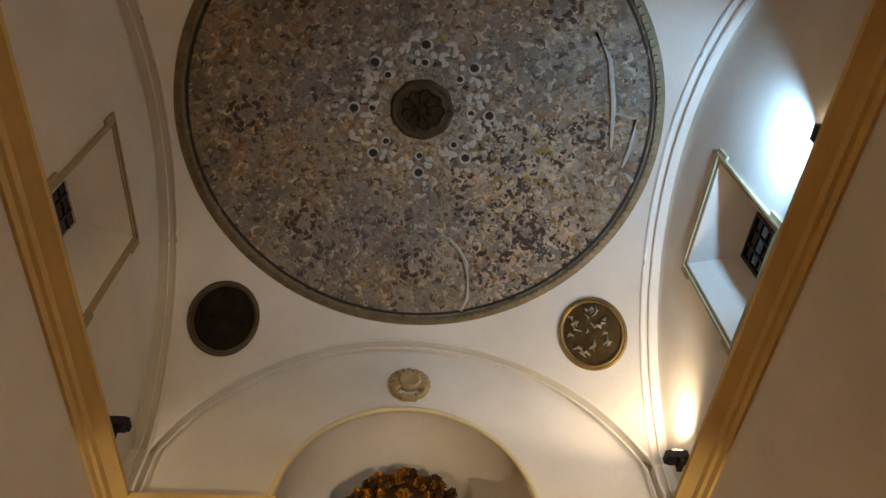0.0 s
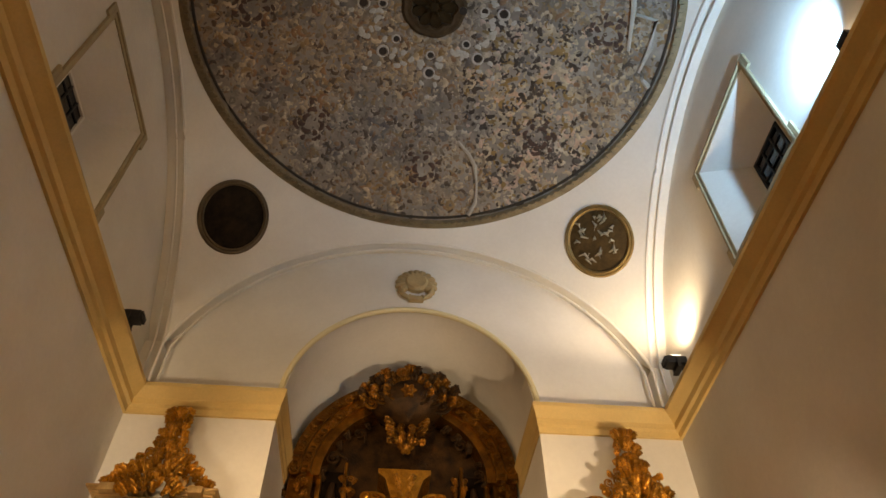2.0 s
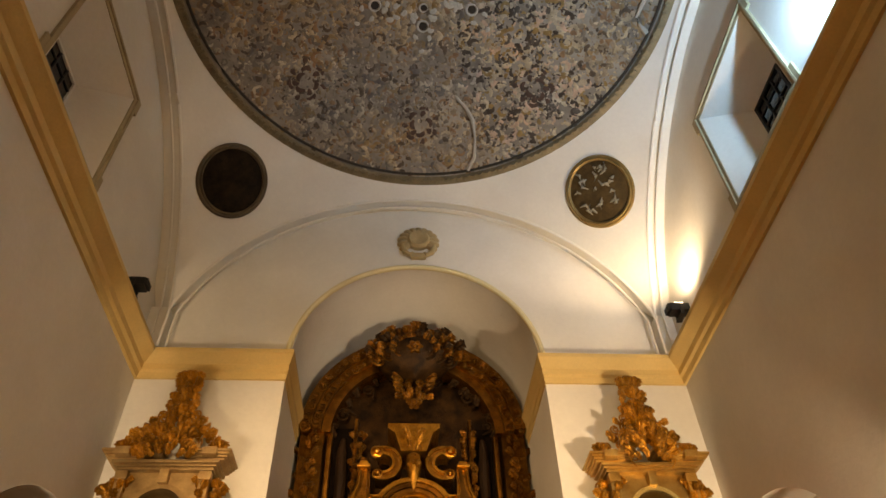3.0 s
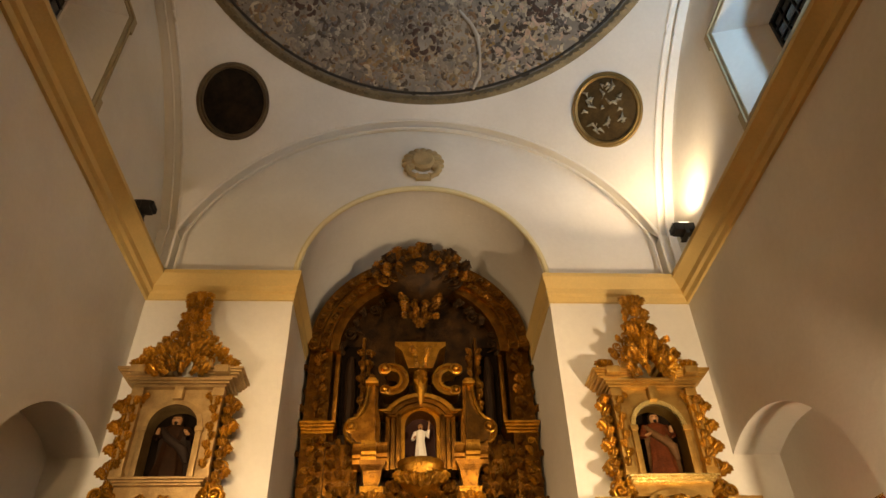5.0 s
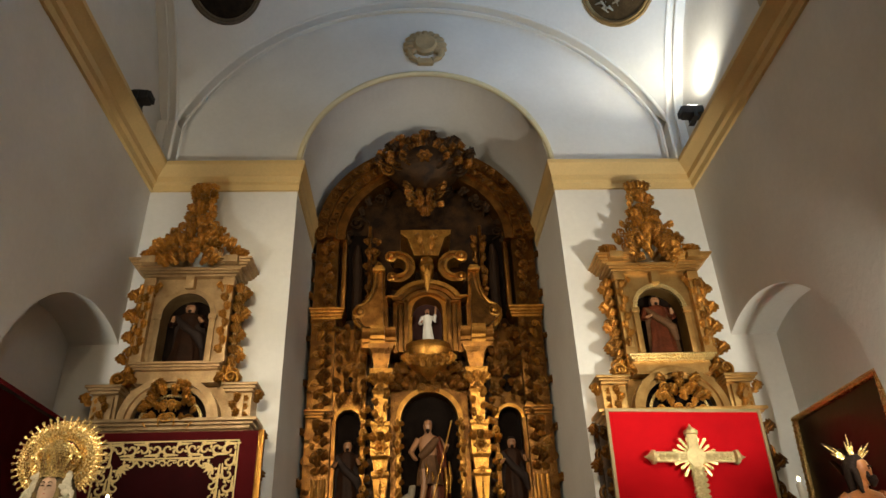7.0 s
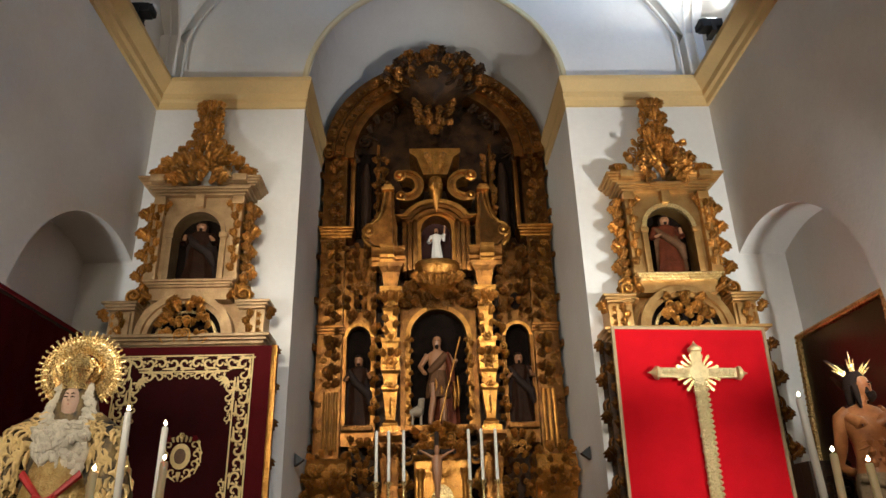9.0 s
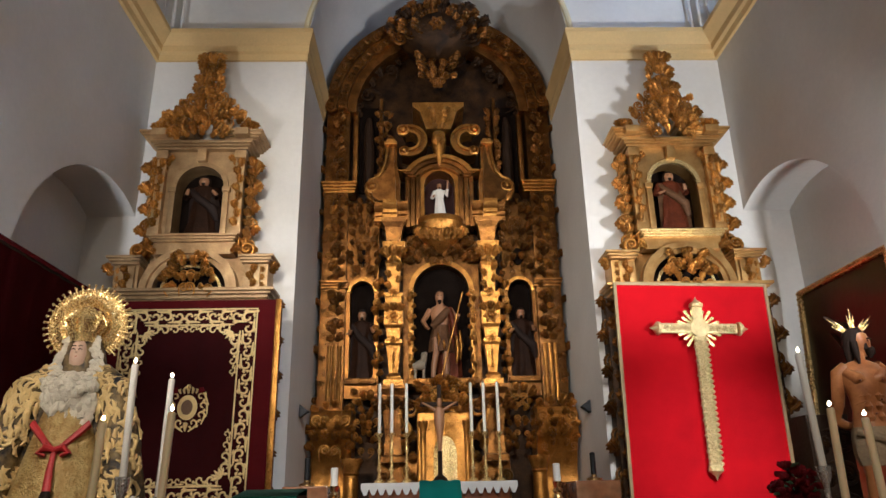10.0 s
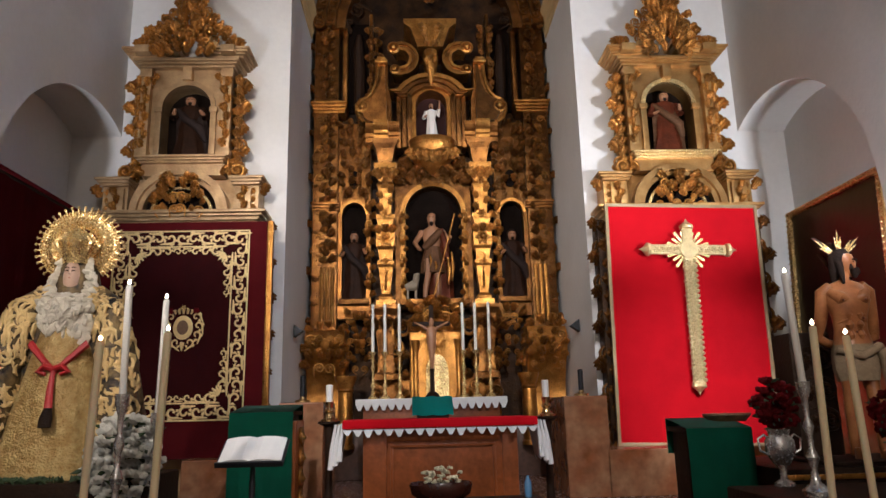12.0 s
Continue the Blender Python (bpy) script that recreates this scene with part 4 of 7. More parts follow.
# ---- the two side altarpieces ----
def side_altarpiece(xc, mirror, metal, frame_mat, label):
    root = thing("side_altarpiece", (xc, YB, 0.5), label, "altarpiece", "side altarpieces")
    Z = -0.5
    bm = bmesh.new()
    block(bm, -1.12, 1.12, -0.34, -0.002, 0.0, 4.36 + Z, 0.02)
    part("lower_body", bm, frame_mat, root)
    bm = bmesh.new()
    top = mould(bm, 1.14, 4.34 + Z, (0.05, 0.04, 0.05), -0.42, -0.002, 0.05)
    part("lower_cornice", bm, frame_mat, root)
    for s in (-1, 1):                                           # pedestals beside the curved pediment
        bm = bmesh.new()
        block(bm, s * 0.76, s * 1.12, -0.4, -0.002, 4.45 + Z, 4.86 + Z, 0.01)
        block(bm, s * 0.80, s * 1.02, -0.46, -0.40, 4.45 + Z, 4.82 + Z, 0.01)
        part("pedestal", bm, frame_mat, root)
        bm = bmesh.new()
        for k, h in enumerate((4.86, 4.90, 4.94)):
            block(bm, s * (0.74 - 0.02 * k), s * (1.14 + 0.035 * k), -0.47 - 0.03 * k, -0.002, h + Z, h + 0.037 + Z, 0.008)
        part("pedestal_cap", bm, frame_mat, root)
        for k in range(3):
            orn(root, "leaf", metal, s * 0.91, -0.47, 4.48 + 0.11 * k + Z, 0.17, s * (20 - 40 * (k % 2)), s)
        orn(root, "leaf", metal, s * 1.16, -0.36, 4.72 + Z, 0.24, s * 30, s)
        for x in (1.04,):
            for k in range(3):
                orn(root, "rosette", metal, s * x, -0.42, 4.53 + 0.12 * k + Z, 0.09)
    bm = bmesh.new()
    block(bm, -0.77, 0.77, -0.19, -0.01, 4.44 + Z, 5.22 + Z)
    part("pediment_board", bm, frame_mat, root)
    # the curved pediment
    bm = bmesh.new()
    arc_p = [(math.cos(math.pi * i / 24), math.sin(math.pi * i / 24)) for i in range(25)]
    for ro, ri, y in ((0.70, 0.60, -0.50), (0.60, 0.53, -0.44)):
        prism(bm, [(ro * c, 4.45 + Z + ro * 0.93 * s) for c, s in arc_p] + [(ri * c, 4.45 + Z + ri * 0.93 * s) for c, s in arc_p[::-1]], lambda x, z: (x, y, z), lambda x, z: (x, -0.3, z))
    part("curved_pediment", bm, frame_mat, root, "", 30)
    bm = bmesh.new()
    prism(bm, [(0.54 * c, 4.45 + Z + 0.5 * s) for c, s in arc_p], lambda x, z: (x, -0.32, z), lambda x, z: (x, -0.2, z))
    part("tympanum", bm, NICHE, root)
    bm = bmesh.new()
    for ro, ri, y in ((0.45, 0.41, -0.36),):
        prism(bm, [(ro * c, 4.45 + Z + ro * 0.93 * s) for c, s in arc_p] + [(ri * c, 4.45 + Z + ri * 0.93 * s) for c, s in arc_p[::-1]], lambda x, z: (x, y, z), lambda x, z: (x, -0.3, z))
    part("inner_arch", bm, BRIGHT, root, "", 30)
    cluster(root, metal, 4.47 + Z, 4.98 + Z, lambda u: 0.34 * (1 - 0.5 * u * u), -0.42, 0.125, 0.22)
    # the upper tier
    bm = bmesh.new()
    slab(bm, -0.66, 0.66, 5.30 + Z, 6.74 + Z, -0.36, -0.06, [arch_hole(0, 0.37, 5.37 + Z, 6.10 + Z)], lambda u, v, d: (u, d, v))
    part("niche_wall", bm, frame_mat, root, "", None)
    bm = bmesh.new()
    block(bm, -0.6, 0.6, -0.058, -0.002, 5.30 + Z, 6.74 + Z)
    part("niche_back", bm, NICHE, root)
    bm = bmesh.new()
    prism(bm, [(0.43 * c, 6.10 + Z + 0.43 * s) for c, s in arc_p] + [(0.36 * c, 6.10 + Z + 0.36 * s) for c, s in arc_p[::-1]], lambda x, z: (x, -0.40, z), lambda x, z: (x, -0.34, z))
    part("niche_arch", bm, BRIGHT if mirror > 0 else frame_mat, root, "gilded arch bead", 30)
    for s in (-1, 1):
        bm = bmesh.new()
        block(bm, s * 0.36, s * 0.45, -0.42, -0.36, 5.34 + Z, 6.04 + Z, 0.012)
        block(bm, s * 0.345, s * 0.47, -0.44, -0.36, 6.02 + Z, 6.10 + Z, 0.015)
        part("inner_pilaster", bm, frame_mat, root)
        for k in range(6):
            orn(root, "husk_drop", metal, s * 0.405, -0.40, 5.46 + 0.1 * k + Z, 0.07)
        bm = bmesh.new()
        block(bm, s * 0.53, s * 0.67, -0.46, -0.34, 5.30 + Z, 6.70 + Z, 0.012)
        block(bm, s * 0.51, s * 0.69, -0.49, -0.34, 6.56 + Z, 6.70 + Z, 0.02)
        block(bm, s * 0.51, s * 0.69, -0.49, -0.34, 5.30 + Z, 5.42 + Z, 0.02)
        part("outer_pilaster", bm, frame_mat, root)
        for k in range(8):
            orn(root, "leaf", metal, s * 0.60, -0.45, 5.43 + 0.14 * k + Z, 0.19, 18 if k % 2 else -18)
        bm = bmesh.new()
        block(bm, s * 0.70, s * 0.77, -0.3, -0.01, 5.0 + Z, 6.68 + Z, 0.03)
        part("wing_board", bm, frame_mat, root)
        for k in range(3):
            orn(root, "leaf", metal, s * 0.52, -0.40, 6.40 + 0.07 * k + Z, 0.16, s * (50 - 50 * k), s)
    strip(root, metal, 0.78, -0.27, 4.95 + Z, 6.6 + Z, 0.24, 50, 0.085)
    pair(root, "scroll", metal, 0.80, -0.42, 5.08 + Z, 0.26, 180)
    bm = bmesh.new()
    mould(bm, 0.60, 5.20 + Z, (0.03, 0.035, 0.035), -0.48, -0.1, 0.035)
    part("sill", bm, BRIGHT if mirror > 0 else frame_mat, root, "moulded sill under the niche")
    bm = bmesh.new()
    block(bm, -0.6, 0.6, -0.4, -0.1, 5.02 + Z, 5.2 + Z)
    part("spandrel", bm, frame_mat, root)
    pair(root, "leaf", metal, 0.55, -0.42, 5.04 + Z, 0.22, 60)
    # entablature and stepped pediment
    bm = bmesh.new()
    mould(bm, 0.70, 6.72 + Z, (0.045, 0.035, 0.05), -0.46, -0.002, 0.04)
    part("architrave", bm, frame_mat, root)
    bm = bmesh.new()
    block(bm, -0.07, 0.07, -0.47, -0.3, 6.52 + Z, 6.74 + Z, 0.02)
    part("keystone", bm, frame_mat, root)
    for s in (-1, 1):
        bm = bmesh.new()
        z = 6.86 + Z
        for k in range(4):
            block(bm, s * (0.34 - 0.02 * k), s * (0.84 + 0.035 * k), -0.50 - 0.035 * k, -0.002, z, z + 0.033, 0.008)
            z += 0.035
        block(bm, s * 0.52, s * 0.74, -0.66, -0.5, 6.88 + Z, 7.0 + Z, 0.02)
        part("cornice_wing", bm, frame_mat, root)
        bm = bmesh.new()
        block(bm, s * 0.18, s * 0.44, -0.52, -0.05, 7.0 + Z, 7.12 + Z, 0.015)
        block(bm, s * 0.14, s * 0.36, -0.56, -0.05, 7.12 + Z, 7.2 + Z, 0.02)
        part("stepped_block", bm, frame_mat, root)
        for k, a in enumerate((-35, 0, 35)):
            orn(root, "leaf", metal, s * 0.70, -0.36, 7.0 + Z, 0.30, s * a * 0.6, s)
        orn(root, "rosette", metal, s * 0.70, -0.4, 7.08 + Z, 0.16)
    cluster(root, metal, 6.84 + Z, 7.3 + Z, lambda u: 0.36 - 0.1 * u, -0.56, 0.13, 0.26)
    cluster(root, metal, 7.2 + Z, 7.8 + Z, lambda u: 0.46 * (1 - u) ** 0.8 + 0.15, -0.36, 0.115, 0.25)
    cluster(root, metal, 7.72 + Z, 8.36 + Z, lambda u: 0.19 - 0.05 * u, -0.3, 0.105, 0.22, fan=40)
    for k in (-1, 0, 1):
        orn(root, "leaf", metal, 0.06 * k, -0.36, 8.28 + Z, 0.3, 32 * k)
    for s in (-1, 1):
        bm = bmesh.new()
        block(bm, s * 1.12, s * 1.24, -0.3, -0.002, 0.3, 4.3 + Z, 0.03)
        part("side_board", bm, DARKGILT, root)
    strip(root, OLDGOLD, 1.2, -0.24, 0.9 + Z, 4.2 + Z, 0.30, 45, 0.13)
    return root


side_altarpiece(-3.73, -1, GOLD, PALEGOLD, "carved wooden altarpiece with worn pale gilding and a dark niche")
side_altarpiece(3.60, 1, GOLD, WARMGILT, "carved gilded wooden altarpiece with a niche, brightly lit")
figure("saint_statue", (-3.73, YB - 0.2, 5.38), 0.98, ROBE_DARK, "dark painted wooden saint standing in a niche", ROBE_SHADE, (0.35, 0.3), broad=1.5)
figure("saint_statue", (3.60, YB - 0.2, 5.38), 1.0, ROBE_RED, "brown-robed wooden saint standing in a niche", ROBE_BROWN, (0.1, 0.35), broad=1.4)

# ---- the high altarpiece ----
root = thing("high_altarpiece", (0, 13.0, 0.5), "tall dark gilded baroque altarpiece with an arched top and niches", "altarpiece")
Z = -0.5
AC, AR = 8.8 + Z, 2.2                                  # centre and radius of its arched head
half_arc = [(math.cos(math.pi * i / 40), math.sin(math.pi * i / 40)) for i in range(41)]
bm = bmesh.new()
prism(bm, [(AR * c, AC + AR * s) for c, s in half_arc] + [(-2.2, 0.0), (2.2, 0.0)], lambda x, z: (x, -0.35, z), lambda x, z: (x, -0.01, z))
part("backboard", bm, DARKGILT, root, "gilded backboard, coloured dark for the shade of the arched head", None)
for ro, ri, y0, y1, nm in ((2.2, 1.98, -0.95, -0.35, "outer_arch"), (1.98, 1.80, -0.88, -0.35, "middle_arch"), (1.80, 1.62, -0.78, -0.35, "inner_arch")):
    bm = bmesh.new()
    prism(bm, [(ro * c, AC + ro * s) for c, s in half_arc] + [(ri * c, AC + ri * s) for c, s in half_arc[::-1]], lambda x, z: (x, y0, z), lambda x, z: (x, y1, z))
    part(nm, bm, OLDGOLD, root, "", 30)
for k in range(41):                                    # foliage on the arch bands
    a = math.pi * (k + 0.5) / 41
    for rr, y, s in ((2.08, -0.96, 0.19), (1.88, -0.89, 0.16)):
        orn(root, "leaf" if (k + int(rr)) % 3 else "scroll", OLDGOLD, rr * math.cos(a), y, AC + rr * math.sin(a) - 0.08, s * carver.uniform(0.8, 1.2), 90 - math.degrees(a) + (70 if k < 20 else -70))
# outer pilasters
for s in (-1, 1):
    bm = bmesh.new()
    block(bm, s * 1.74, s * 2.2, -0.72, -0.35, 2.9 + Z, 8.9 + Z, 0.02)
    part("outer_pilaster", bm, OLDGOLD, root)
    bm = bmesh.new()
    for k in range(4):
        block(bm, s * (1.62 - 0.02 * k), s * (2.2 + 0.015 * k), -0.76 - 0.04 * k, -0.35, 7.06 + 0.05 * k + Z, 7.107 + 0.05 * k + Z, 0.01)
    part("cornice_block", bm, GOLD, root)
    bm = bmesh.new()
    for k in range(3):
        block(bm, s * 1.7, s * (2.2 + 0.01 * k), -0.76 - 0.03 * k, -0.35, 5.16 + 0.05 * k + Z, 5.207 + 0.05 * k + Z, 0.01)
    part("string_course", bm, OLDGOLD, root)
    bm = bmesh.new()
    for k in range(3):
        tube(bm, [(s * (1.82 + 0.09 * k), -0.76, 3.1 + Z), (s * (1.82 + 0.09 * k), -0.76, 4.1 + Z)], 0.035, 8)
    part("fluting", bm, GOLD, root)
    # the bulging console below
    bm = bmesh.new()
    prism(bm, [(-0.35, 1.35), (-0.95, 1.35), (-0.85, 1.6), (-0.8, 1.9), (-0.95, 2.3), (-1.18, 2.6), (-1.2, 2.8), (-1.08, 2.95), (-0.35, 2.98)],
          lambda y, z: (s * 1.55, y, z + Z), lambda y, z: (s * 2.22, y, z + Z))
    part("console", bm, GOLD, root, "", 40)
    bm = bmesh.new()
    block(bm, s * 1.1, s * 2.22, -1.05, -0.35, 0.0, 1.36 + Z, 0.02)
    part("plinth", bm, surface("brown_veined_marble", (0.2, 0.1, 0.06), 0.35, 0, 0.4, 3, 12, 0.1), root)
    bm = bmesh.new()
    lathe(bm, [(0.15, 0.0), (0.15, 0.06), (0.12, 0.09), (0.125, 0.5), (0.115, 0.9), (0.14, 0.93), (0.12, 0.96), (0.15, 1.05), (0.18, 1.12), (0.18, 1.16)], (s * 1.52, -1.2, 1.0 + Z), 24)
    part("short_column", bm, GOLD, root)
    # side bays
    bm = bmesh.new()
    slab(bm, s * 1.45 - 0.30, s * 1.45 + 0.30, 3.2 + Z, 6.9 + Z, -0.6, -0.351, [arch_hole(s * 1.45, 0.22, 3.56 + Z, 5.12 + Z)], lambda u, v, d: (u, d, v))
    part("side_bay", bm, OLDGOLD, root, "", None)
    # near-black disc on the solid board, drawn as an oval hole
    bm = bmesh.new()
    lathe(bm, [(0.13, 0), (0.13, 0.03), (0.05, 0.035)], (s * 1.45, -0.6, 5.78 + Z), 20, Matrix.Rotation(radians(90), 4, "X") @ Matrix.Diagonal((0.8, 1.3, 1, 1)))
    part("oval_dark_disc", bm, NICHE, root)
    bm = bmesh.new()
    prism(bm, [(s * 1.45 + 0.27 * c, 5.12 + Z + 0.27 * q) for c, q in half_arc[::2]] + [(s * 1.45 + 0.21 * c, 5.12 + Z + 0.21 * q) for c, q in half_arc[::-2]], lambda x, z: (x, -0.64, z), lambda x, z: (x, -0.58, z))
    part("niche_arch", bm, GOLD, root, "", 30)
    bm = bmesh.new()
    block(bm, s * 1.17, s * 1.73, -0.72, -0.36, 3.44 + Z, 3.54 + Z, 0.02)
    part("niche_sill", bm, OLDGOLD, root)
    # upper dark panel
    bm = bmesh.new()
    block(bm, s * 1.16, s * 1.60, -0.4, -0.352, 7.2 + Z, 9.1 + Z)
    part("dark_panel", bm, NICHE, root, "near-black panel")
    bm = bmesh.new()
    for xa, xb in ((1.10, 1.17), (1.59, 1.68)):
        block(bm, s * xa, s * xb, -0.62, -0.35, 7.2 + Z, 9.2 + Z, 0.02)
    part("panel_frame", bm, OLDGOLD, root)
    bm = bmesh.new()
    tube(bm, [(s * 1.38, -0.5, 7.25 + Z), (s * 1.36, -0.52, 7.9 + Z), (s * 1.39, -0.5, 8.5 + Z), (s * 1.38, -0.48, 8.8 + Z)], [0.1, 0.12, 0.1, 0.05], 10)
    part("dark_carving", bm, DARKWOOD, root)

    # tapering square pillar (broad above, narrow below) and its pedestal
    cx = s * 0.86

    def square(bm, secs, y):
        rings = []
        for z, r in secs:
            rings.append([bm.verts.new((cx + a * r, y + b * r, z + Z)) for a, b in ((-1, -1), (1, -1), (1, 1), (-1, 1))])
        for a, b in zip(rings, rings[1:]):
            for k in range(4):
                bm.faces.new((a[k], a[(k + 1) % 4], b[(k + 1) % 4], b[k]))
        bm.faces.new(rings[0][::-1])
        bm.faces.new(rings[-1])
    bm = bmesh.new()
    square(bm, [(3.36, 0.17), (3.46, 0.17), (3.46, 0.12), (3.52, 0.13), (3.58, 0.075), (4.05, 0.125), (4.1, 0.15), (4.16, 0.15), (4.18, 0.11), (4.36, 0.13), (4.42, 0.165),
                (4.7, 0.165), (4.74, 0.12), (4.9, 0.15), (4.94, 0.165), (5.0, 0.165), (5.02, 0.10), (5.5, 0.13), (5.56, 0.16), (5.62, 0.12), (5.72, 0.13), (5.82, 0.18), (5.9, 0.2), (5.96, 0.2)], -0.84)
    part("tapering_pillar", bm, GOLD, root, "", None)
    bm = bmesh.new()
    square(bm, [(5.96, 0.12), (6.25, 0.17), (6.34, 0.22), (6.42, 0.24)], -0.84)
    part("pillar_head", bm, OLDGOLD, root, "", None)
    bm = bmesh.new()
    square(bm, [(2.1, 0.2), (2.2, 0.2), (2.22, 0.15), (2.5, 0.13), (3.0, 0.18), (3.2, 0.2), (3.3, 0.24), (3.36, 0.24)], -0.84)
    part("pillar_bracket", bm, OLDGOLD, root, "", None)
    for z, sz, y in ((4.56, 0.24, -1.02), (4.14, 0.14, -1.0), (5.63, 0.14, -1.0), (5.0, 0.16, -1.02)):
        orn(root, "rosette", GOLD, cx, y, z + Z, sz)
    for k in range(4):
        orn(root, "husk_drop", GOLD, cx, -0.94, 3.72 + 0.11 * k + Z, 0.1)
        orn(root, "leaf", GOLD, cx + (0.06 if k % 2 else -0.06), -0.98, 5.08 + 0.11 * k + Z, 0.18, 30 if k % 2 else -30)
    for a in (-40, 0, 40):
        orn(root, "leaf", GOLD, cx + 0.002 * a, -1.0, 5.68 + Z, 0.26, a)
        orn(root, "leaf", GOLD, cx + 0.002 * a, -1.02, 4.66 + Z, 0.2, a)
        orn(root, "leaf", OLDGOLD, cx + 0.003 * a, -0.98, 2.9 + Z, 0.36, a)
    # entablature breaks and the big S-scrolls
    for xa, xb, dy in ((0.60, 0.80, 0.0), (0.80, 1.06, 0.1), (1.06, 1.22, -0.06)):
        bm = bmesh.new()
        prism(bm, [(-0.5, 6.42), (-0.92, 6.42), (-0.93, 6.5), (-0.96, 6.52), (-0.97, 6.58), (-1.02, 6.62), (-1.06, 6.69), (-1.06, 6.75), (-0.5, 6.76)],
              lambda y, z: (s * xa, y - (dy if y < -0.6 else 0), z + Z), lambda y, z: (s * xb, y - (dy if y < -0.6 else 0), z + Z))
        part("entablature_break", bm, OLDGOLD if dy < 0.05 else GOLD, root, "", 25)
    edge = [(1.24, 6.78), (1.33, 6.86), (1.38, 6.98), (1.38, 7.12), (1.31, 7.22), (1.2, 7.26), (1.11, 7.36), (1.04, 7.52), (1.0, 7.72), (0.98, 7.94)]
    for inset, y0, mt in ((0.0, -0.94, OLDGOLD), (0.09, -1.0, OLDGOLD)):
        bm = bmesh.new()
        prism(bm, [(0.74 + inset, 6.78)] + [(x - inset, z) for x, z in edge] + [(0.80 + inset * 0.6, 7.94), (0.80 + inset * 0.6, 7.5), (0.74 + inset, 7.2)],
              lambda x, z: (s * x, y0, z + Z), lambda x, z: (s * x, -0.5, z + Z))
        part("scroll_bracket", bm, mt, root, "", 30)
    bm = bmesh.new()
    tube(bm, [(s * x, -0.96, z + Z) for x, z in edge], 0.035, 8)
    part("bracket_rim", bm, GOLD, root)
    bm = bmesh.new()
    lathe(bm, [(0.13, 0.0), (0.13, 0.05), (0.09, 0.07), (0.06, 0.04), (0.05, 0.1), (0.02, 0.12)], (s * 1.27, -0.94, 7.08 + Z), 20, Matrix.Rotation(radians(90), 4, "X"))
    part("bracket_volute", bm, GOLD, root)
    bm = bmesh.new()
    block(bm, s * 0.80, s * 1.04, -1.08, -0.6, 7.92 + Z, 7.99 + Z, 0.02)
    block(bm, s * 0.84, s * 1.0, -1.04, -0.6, 7.99 + Z, 8.06 + Z, 0.02)
    part("scroll_cap", bm, GOLD, root)
    # broken C-scrolls over the small niche
    for ro, ri, y0, mt in ((0.34, 0.17, -1.04, OLDGOLD), (0.34, 0.29, -1.09, GOLD), (0.215, 0.165, -1.09, GOLD)):
        bm = bmesh.new()
        span = [radians(60 + 235 * i / 26) for i in range(27)]
        prism(bm, [(0.56 + ro * math.cos(a), 8.0 + ro * math.sin(a)) for a in span] + [(0.56 + ri * math.cos(a), 8.0 + ri * math.sin(a)) for a in span[::-1]],
              lambda x, z: (s * x, y0, z + Z), lambda x, z: (s * x, -0.7, z + Z))
        part("broken_scroll", bm, mt, root, "", 30)
    for a, r in ((60, 0.12), (295, 0.10)):
        bm = bmesh.new()
        lathe(bm, [(r, 0.0), (r, 0.06), (r * 0.7, 0.08), (r * 0.5, 0.05), (r * 0.4, 0.11), (0.01, 0.13)], (s * (0.56 + 0.25 * math.cos(radians(a))), -1.03, 8.0 + 0.25 * math.sin(radians(a)) + Z), 18, Matrix.Rotation(radians(90), 4, "X"))
        part("scroll_eye", bm, GOLD, root)
    for k, (ro, ri) in enumerate(((0.62, 0.54), (0.53, 0.46), (0.45, 0.38))):
        bm = bmesh.new()
        span = [radians(90 - 62 * i / 14) for i in range(15)]
        prism(bm, [(ro * 1.15 * math.cos(a), 7.10 + ro * math.sin(a)) for a in span] + [(ro * 1.15 * math.cos(span[-1]) + 0.16, 7.10 + ro * math.sin(span[-1])), (ri * 1.15 * math.cos(span[-1]) + 0.16, 7.10 + ri * math.sin(span[-1]))]
              + [(ri * 1.15 * math.cos(a), 7.10 + ri * math.sin(a)) for a in span[::-1]], lambda x, z: (s * x, -1.06 + 0.04 * k, z + Z), lambda x, z: (s * x, -0.6, z + Z))
        part("arched_cornice", bm, GOLD if k == 0 else OLDGOLD, root, "", 30)
    bm = bmesh.new()
    for k in range(3):
        block(bm, s * (0.36 + 0.1 * k), s * (0.45 + 0.1 * k), -0.98 + 0.05 * k, -0.5, 6.30 + Z, 7.34 + 0.03 * k + Z, 0.015)
    part("niche_jamb", bm, OLDGOLD, root)
# near-black sheets added inside the niches to darken them
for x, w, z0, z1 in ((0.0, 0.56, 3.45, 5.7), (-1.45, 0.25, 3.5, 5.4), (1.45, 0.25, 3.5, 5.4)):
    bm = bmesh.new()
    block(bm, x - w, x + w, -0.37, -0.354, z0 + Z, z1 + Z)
    part("niche_dark_sheet", bm, NICHE, root, "near-black sheet added to darken the niche")
# central niches
bm = bmesh.new()
slab(bm, -0.70, 0.70, 3.36 + Z, 6.1 + Z, -0.62, -0.351, [arch_hole(0, 0.52, 3.5 + Z, 5.1 + Z)], lambda u, v, d: (u, d, v))
part("main_niche", bm, OLDGOLD, root, "", None)
bm = bmesh.new()
prism(bm, [(0.60 * c, 5.1 + Z + 0.60 * q) for c, q in half_arc] + [(0.51 * c, 5.1 + Z + 0.51 * q) for c, q in half_arc[::-1]], lambda x, z: (x, -0.70, z), lambda x, z: (x, -0.60, z))
